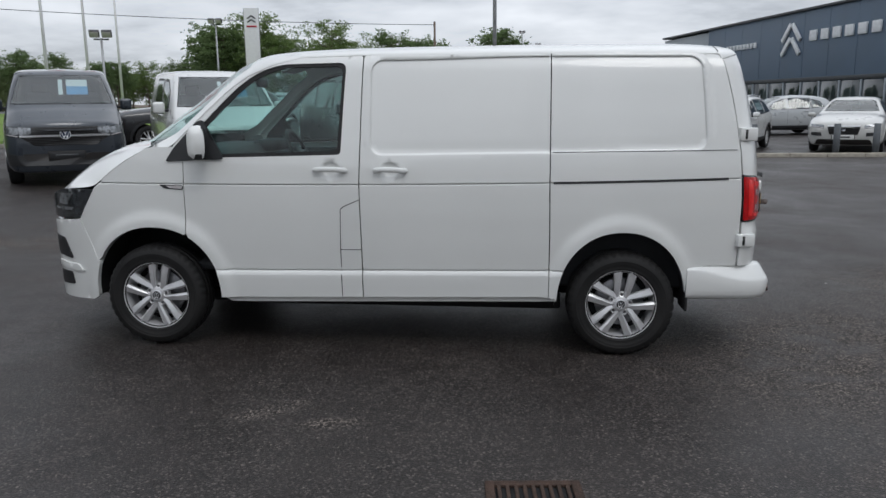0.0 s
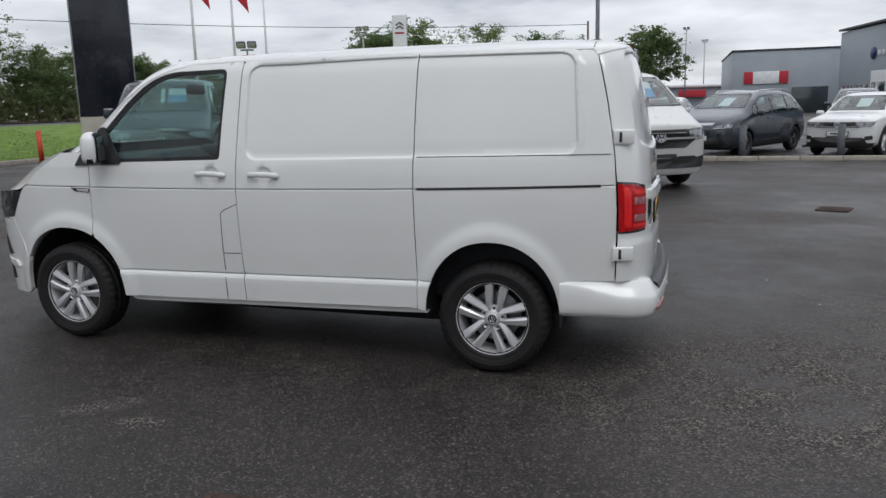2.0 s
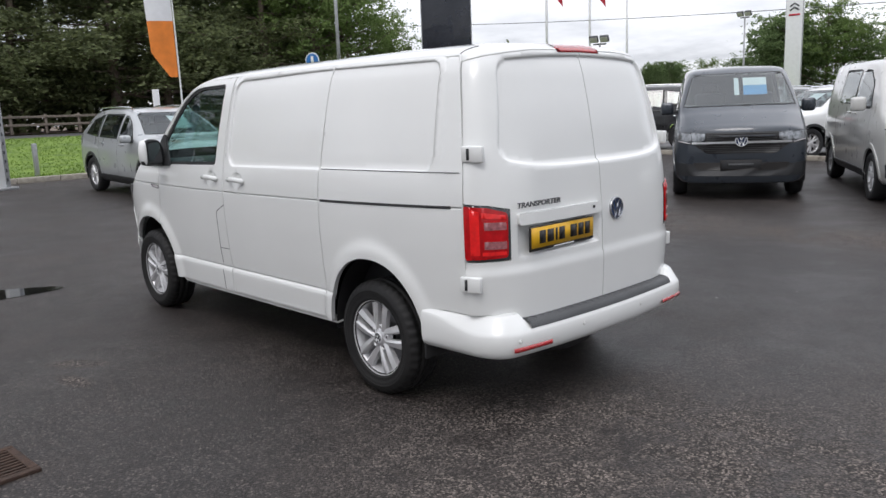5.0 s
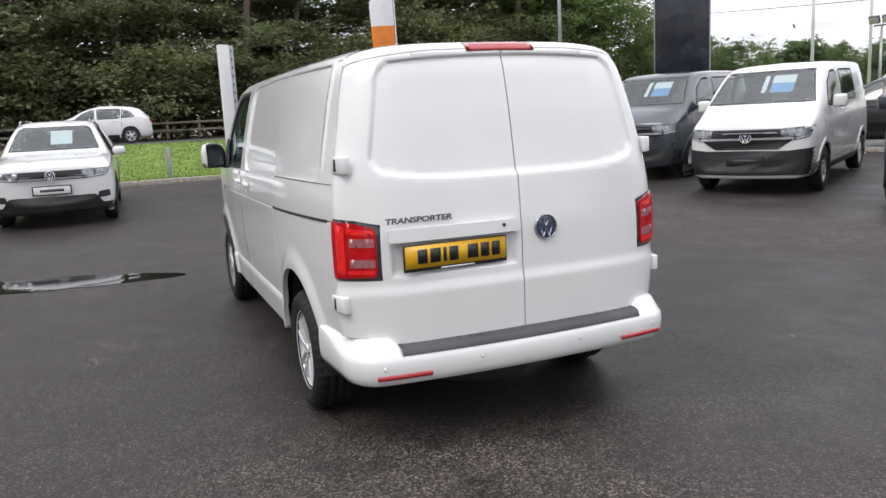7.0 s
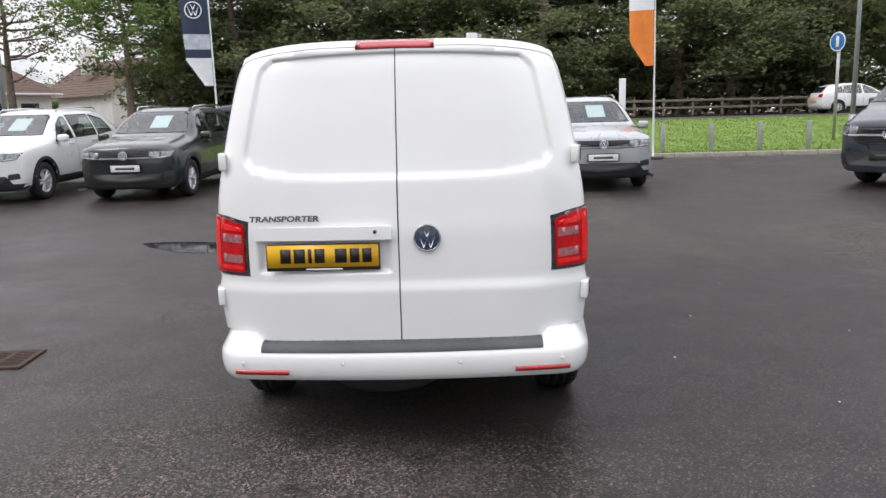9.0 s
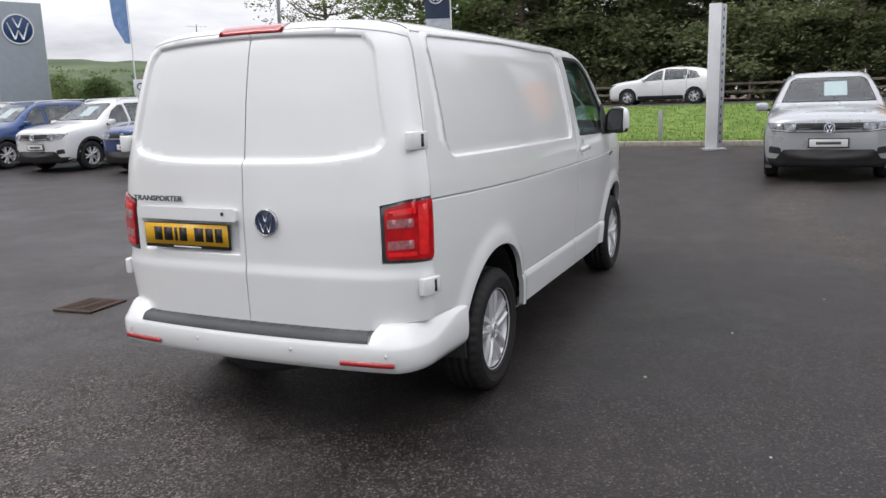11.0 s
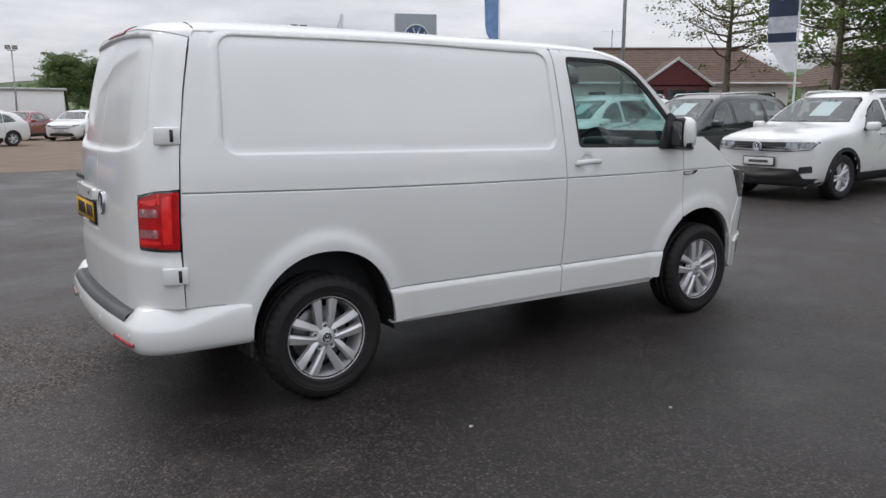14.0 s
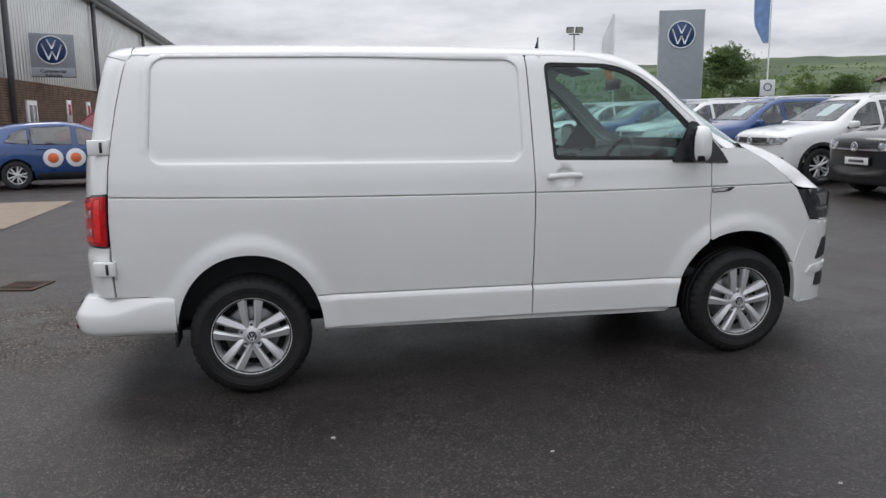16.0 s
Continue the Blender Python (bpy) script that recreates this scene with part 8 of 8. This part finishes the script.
# side wing with its own white gable
wall_box(11.0, 18.5, -2, 5, 2.7)
bm = bmesh.new()
bm.faces.new([bm.verts.new(p) for p in ((11.0, -2.02, 2.68), (18.5, -2.02, 2.68), (14.75, -2.02, 5.2))])
part("gable_wall", bm, RENDER, hs, smooth=False)
tiled_roof(10.6, 18.9, -2.5, 8, 2.6, 2.75, 0, "y")
part("chimney", box_bm(12.4, 3.0, 5.2, 0.8, 0.8, 1.9, 0.02), RENDER, hs)
for wx in (13.0, 16.4):
    w_ = part("window", box_bm(wx, -2.03, 1.5, 0.9, 0.08, 1.1, 0.01), M["plastic"], hs)
    part("pane", box_bm(wx, -2.07, 1.5, 0.74, 0.03, 0.92), DGLASS, w_)
part("hedge_wall", box_bm(2, -6, 0.35, 30, 0.3, 0.9, 0.03), RENDER, hs)
ant = part("aerial", tube_bm([(-3, 4, 5.2), (-3, 4, 6.6)], 0.025, 6), M["dark_metal"], hs)
for k in range(6):
    part("aerial_rod", tube_bm([(-3.6 + k * 0.24, 3.6, 6.45), (-3.6 + k * 0.24, 4.4, 6.45)], 0.012, 5), M["dark_metal"], ant)


# ---- trees ----
def leaves(points, size, rng2, flat=0.0):
    """Small leaf sprays: one folded quad at each point."""
    n = len(points)
    d = rng2.normal(size=(n, 3)); d[:, 2] *= 1 - flat; d /= np.linalg.norm(d, axis=1, keepdims=True)
    side_ = rng2.normal(size=(n, 3)); side_[:, 2] += 2.2 * flat
    e = np.cross(d, side_); e /= np.linalg.norm(e, axis=1, keepdims=True) + 1e-9
    s = size * rng2.uniform(0.55, 1.25, (n, 1))
    a, b = d * s, e * s * 0.6
    v = np.stack([points - a, points + b * 0.8, points + a, points - b], 1).reshape(-1, 3)
    f = np.arange(4 * n).reshape(-1, 4)
    return v, f


def raw_part(name, v, f, material, parent, kind=""):
    me = bpy.data.meshes.new(name)
    me.from_pydata(v.tolist(), [], f.tolist())
    me.materials.append(material)
    ob = new(name, me)
    ob.parent = parent
    return ob


def build_tree(style, h, seed, leaf, size, count):
    rng2 = np.random.default_rng(seed)
    t = thing("tree")
    wob = rng2.normal(0, 0.12, (9, 2)).cumsum(0) * h / 12
    axis = [(wob[i, 0] * i / 8, wob[i, 1] * i / 8, h * 0.96 * i / 8) for i in range(9)]
    limbs, pts = tube_bm(axis, [h * 0.022 * (1 - 0.105 * i) for i in range(9)], 9), []
    nl = 46 if style == "conifer" else 30
    for k in range(nl):
        f = (0.12 + 0.86 * (k + rng2.uniform()) / nl) if style == "conifer" else 0.28 + 0.66 * rng2.uniform()
        i = min(7, int(f * 8)); u = f * 8 - i
        p0 = np.array(axis[i]) * (1 - u) + np.array(axis[i + 1]) * u
        a = rng2.uniform(0, 2 * math.pi)
        if style == "conifer":
            L = h * (0.27 * (1 - f) ** 0.7 + 0.05) * rng2.uniform(0.75, 1.25)
            up = rng2.uniform(-0.12, 0.25)
        else:
            L = h * 0.33 * math.sin(math.pi * min(1, 0.15 + f * 0.85)) ** 0.6 * rng2.uniform(0.6, 1.2)
            up = rng2.uniform(0.15, 0.75)
        q = [p0 + np.array((math.cos(a), math.sin(a), up * s)) * L * s + np.array((0, 0, -0.06 * L * s * s if style == "conifer" else 0)) for s in (0, 0.35, 0.7, 1.0)]
        tube_bm(q, [h * 0.007, h * 0.005, h * 0.003, h * 0.001], 5, limbs)
        m = int(count / nl * (0.5 + L / (h * 0.25)))
        s = rng2.uniform(0.35, 1.08, m) ** 0.6
        base = p0[None] + np.stack([math.cos(a) * L * s, math.sin(a) * L * s, up * L * s], -1)
        spread = L * (0.16 if style == "conifer" else 0.26)
        flat_ = spread * (0.5 if style == "conifer" else 0.8)
        # leaves sit in pads at the ends of twigs, with gaps between them
        nc = max(3, m // 26)
        pad = base[rng2.integers(0, m, nc)] + rng2.normal(0, 1, (nc, 3)) * np.array((spread, spread, flat_))
        near = pad[rng2.integers(0, nc, m)] + rng2.normal(0, 1, (m, 3)) * np.array((0.26, 0.26, 0.11)) * h / 12
        loose = base + rng2.normal(0, 1, (m, 3)) * np.array((spread, spread, flat_))
        pts.append(np.where(rng2.uniform(size=(m, 1)) < 0.78, near, loose))
    part("trunk", limbs, M["bark"], t)
    v, f = leaves(np.concatenate(pts), size, rng2, 0.7 if style == "conifer" else 0.45)
    raw_part("crown", v, f, leaf, t)
    return t


TREES = {"pine_a": build_tree("conifer", 13.0, 11, M["leaf_dark"], 0.12, 18000), "pine_b": build_tree("conifer", 12.0, 12, M["leaf_dark"], 0.12, 17000), "ash_a": build_tree("broad", 11.0, 13, M["leaf_mid"], 0.14, 10000), "ash_b": build_tree("broad", 12.0, 14, M["leaf_light"], 0.14, 8000), "oak": build_tree("broad", 11.0, 15, M["leaf_mid"], 0.17, 11000), "sparse": build_tree("broad", 9.0, 16, M["leaf_brown"], 0.075, 4200)}
for t in TREES.values():
    t.matrix_basis = Matrix.Translation((0, 0, -80))
rt = random.Random(21)


def plant(kind, x, y, s, label, group="trees behind the road", z=None):
    zz = (far_ground(x, y) if z is None else z) - 0.05
    ob = copy_thing(TREES[kind], Matrix.Translation((x, y, zz)) @ Matrix.Rotation(rt.uniform(0, 6.28), 4, "Z") @ Matrix.Diagonal((s * rt.uniform(.9, 1.15), s * rt.uniform(.9, 1.15), s, 1)))
    ob.name = "tree"
    return tagged(ob, label, "tree", group)


y = -15.5
while y < 23:
    for row in range(2):
        plant(rt.choice(("pine_a", "pine_b")), -38.5 - row * 5 + rt.uniform(-1.2, 1.2), y + rt.uniform(-.8, .8), rt.uniform(0.9, 1.25), "tall dark evergreen tree behind the road")
    y += rt.uniform(2.7, 3.7)
y = 24
while y < 62:
    for row in range(2):
        plant(rt.choice(("ash_a", "ash_b", "oak")), -38 - row * 6 + rt.uniform(-2, 2) + max(0, y - 40) * 0.15, y + rt.uniform(-1, 1), rt.uniform(0.9, 1.1) * float(np.interp(y, [24, 31, 36, 45, 62], [.95, .62, .46, .42, .4])), "green broadleaf tree behind the road")
    y += rt.uniform(3.2, 4.4)
plant("sparse", -34.3, -22.6, 1.05, "half-bare tree with young olive leaves before the bungalow")
plant("oak", 0.4, 55.0, 0.62, "round green tree behind the parked cars", "distant trees", 0.2)
plant("oak", -30.0, -46.0, 0.5, "young green tree beyond the totem sign", z=1.0)
plant("oak", -49.0, -57.0, 0.4, "low green tree beyond the parked cars", z=0.8)
plant("sparse", -14.5, -52.0, 0.62, "half-bare tree far behind the yard", z=0.3)
plant("ash_b", -34.5, -16.6, 0.8, "leafy green tree at the end of the evergreens")
for k in range(34):
    x = -64 + k * 2.3 + rt.uniform(-0.8, 0.8)
    if -16 < x < -11.5 or x > -3:
        continue
    plant(rt.choice(("oak", "ash_a", "oak", "ash_b")), x, 76 + rt.uniform(-5, 8), rt.uniform(0.85, 1.05) * float(np.interp(x, [-64, -46, -37, -33, -28, -16, -11, -3], [.55, .46, .46, .7, .9, .85, .9, .7])), "distant green tree beyond the yard", "distant trees", 0.0)
for k in range(8):
    plant(rt.choice(("oak", "ash_a")), -28 + k * 2.2, -100 + rt.uniform(-4, 4), rt.uniform(0.68, 0.9), "distant green tree behind the back yard", "distant trees", 0.3)
for k in range(20):
    plant(rt.choice(("oak", "ash_a", "ash_b")), -30 - k * 3.2, -64 + k * 0.9 + rt.uniform(-3, 3), rt.uniform(0.22, 0.42), "low green tree of the far hedge", "distant trees", 0.3)
for t in TREES.values():
    for o in list(t.children_recursive) + [t]:
        bpy.data.objects.remove(o)

# undergrowth along the belt and grass blades on the bank: too many to count
rg = np.random.default_rng(5)
n = 30000
px = rg.uniform(-50, -36.5, n); py = rg.uniform(-18, 60, n)
pz = np.array([far_ground(a, b) for a, b in zip(px[:1], py[:1])])[0] + rg.gamma(2.0, 0.5, n) + 0.16 * np.clip(-38 - px, 0, 20) * rg.uniform(0, 1, n)
v, f = leaves(np.stack([px, py, pz], -1), 0.24, rg, 0.3)
ob = raw_part("undergrowth", v, f, M["leaf_dark"], None)
tagged(ob, "dark leafy undergrowth below the trees", "shrubs", kind="stuff")
n = 26000
px = KERB_X - 0.2 - rg.uniform(0, 1, n) ** 1.4 * 9.0; py = rg.uniform(-14, 18, n)
pz = np.array([far_ground(a, b) for a, b in zip(px, py)])
h = rg.uniform(0.02, 0.06, n); dx, dy = rg.normal(0, 0.03, n), rg.normal(0, 0.03, n); w = 0.012
v = np.stack([np.stack([px, py - w, pz], -1), np.stack([px, py + w, pz], -1), np.stack([px + dx, py + dy, pz + h], -1)], 1).reshape(-1, 3)
ob = raw_part("grass_blades", v, np.arange(3 * n).reshape(-1, 3), M["blade"], None)
tagged(ob, "short bright green grass blades on the bank", "grass", kind="stuff")


# ---- hills ----
def hill():
    m = mat("hill_fields", (0.05, 0.085, 0.04), 0.95, var=0.4, scale=0.012, col2=(0.11, 0.15, 0.065))
    nt = m.node_tree
    rows = []
    for a in np.linspace(-172, -84, 90):
        t = math.sin(math.pi * (a + 172) / 88) ** 0.7
        col = []
        for k, r in enumerate(np.linspace(330, 1050, 14)):
            hgt = 0.3 + (5 + 62 * t) * (k / 13) ** 1.25 + 7 * noise.noise(Vector((a * 0.12, r * 0.006, 0))) * (k / 13) + 3 * noise.noise(Vector((a * 0.5, r * 0.02, 4))) * (k / 13)
            col.append((r * math.cos(radians(a)), r * math.sin(radians(a)), hgt))
        rows.append(col)
    return part("backdrop_hill", grid_bm(np.array(rows)), m, None, "distant green hillside of fields and hedges")


tagged(hill(), category="hill", kind="structure")
hp = []
for k in range(26000):
    a, r = rg.uniform(-165, -92), rg.uniform(360, 900)
    if noise.noise(Vector((a * 0.35, r * 0.02, 9))) > 0.12 or abs((r * 0.011 + a * 0.05) % 1.0 - 0.5) < 0.05:
        kk = (r - 330) / 720
        t = math.sin(math.pi * (a + 172) / 88) ** 0.7
        hp.append((r * math.cos(radians(a)), r * math.sin(radians(a)), 0.3 + (5 + 62 * t) * kk ** 1.25 + 0.4 + rg.uniform(0, 1.6)))
v, f = leaves(np.array(hp), 1.9, rg)
tagged(raw_part("hill_hedges", v, f, M["leaf_mid"], None), "dark hedges and copses on the distant hill", "hedges", kind="stuff")
tagged(part("far_land", grid_bm(np.array([[(x, y, -0.4) for y in (-3000, -1000, -300, 300, 1000, 3000)] for x in (-3000, -1000, -300, 300, 1000, 3000)])), M["grass"], None, "far flat green land to the horizon"), category="ground", kind="structure")
up_ = thing("utility_pole", Matrix.Translation((-6.0, 70.5, 0.3)), "dark wooden utility pole with a cable", "utility pole")
part("pole", cyl_bm((0, 0, -0.3), (0, 0, 8.8), 0.14, 0.1, 10), M["bark"], up_)
part("cable", tube_bm([(-60 + 60 * t, -30 + 30 * t, 10.4 - 1.9 * t + 3.2 * (t * t - t)) for t in np.linspace(0, 1, 20)], 0.03, 5), M["dark_metal"], up_)
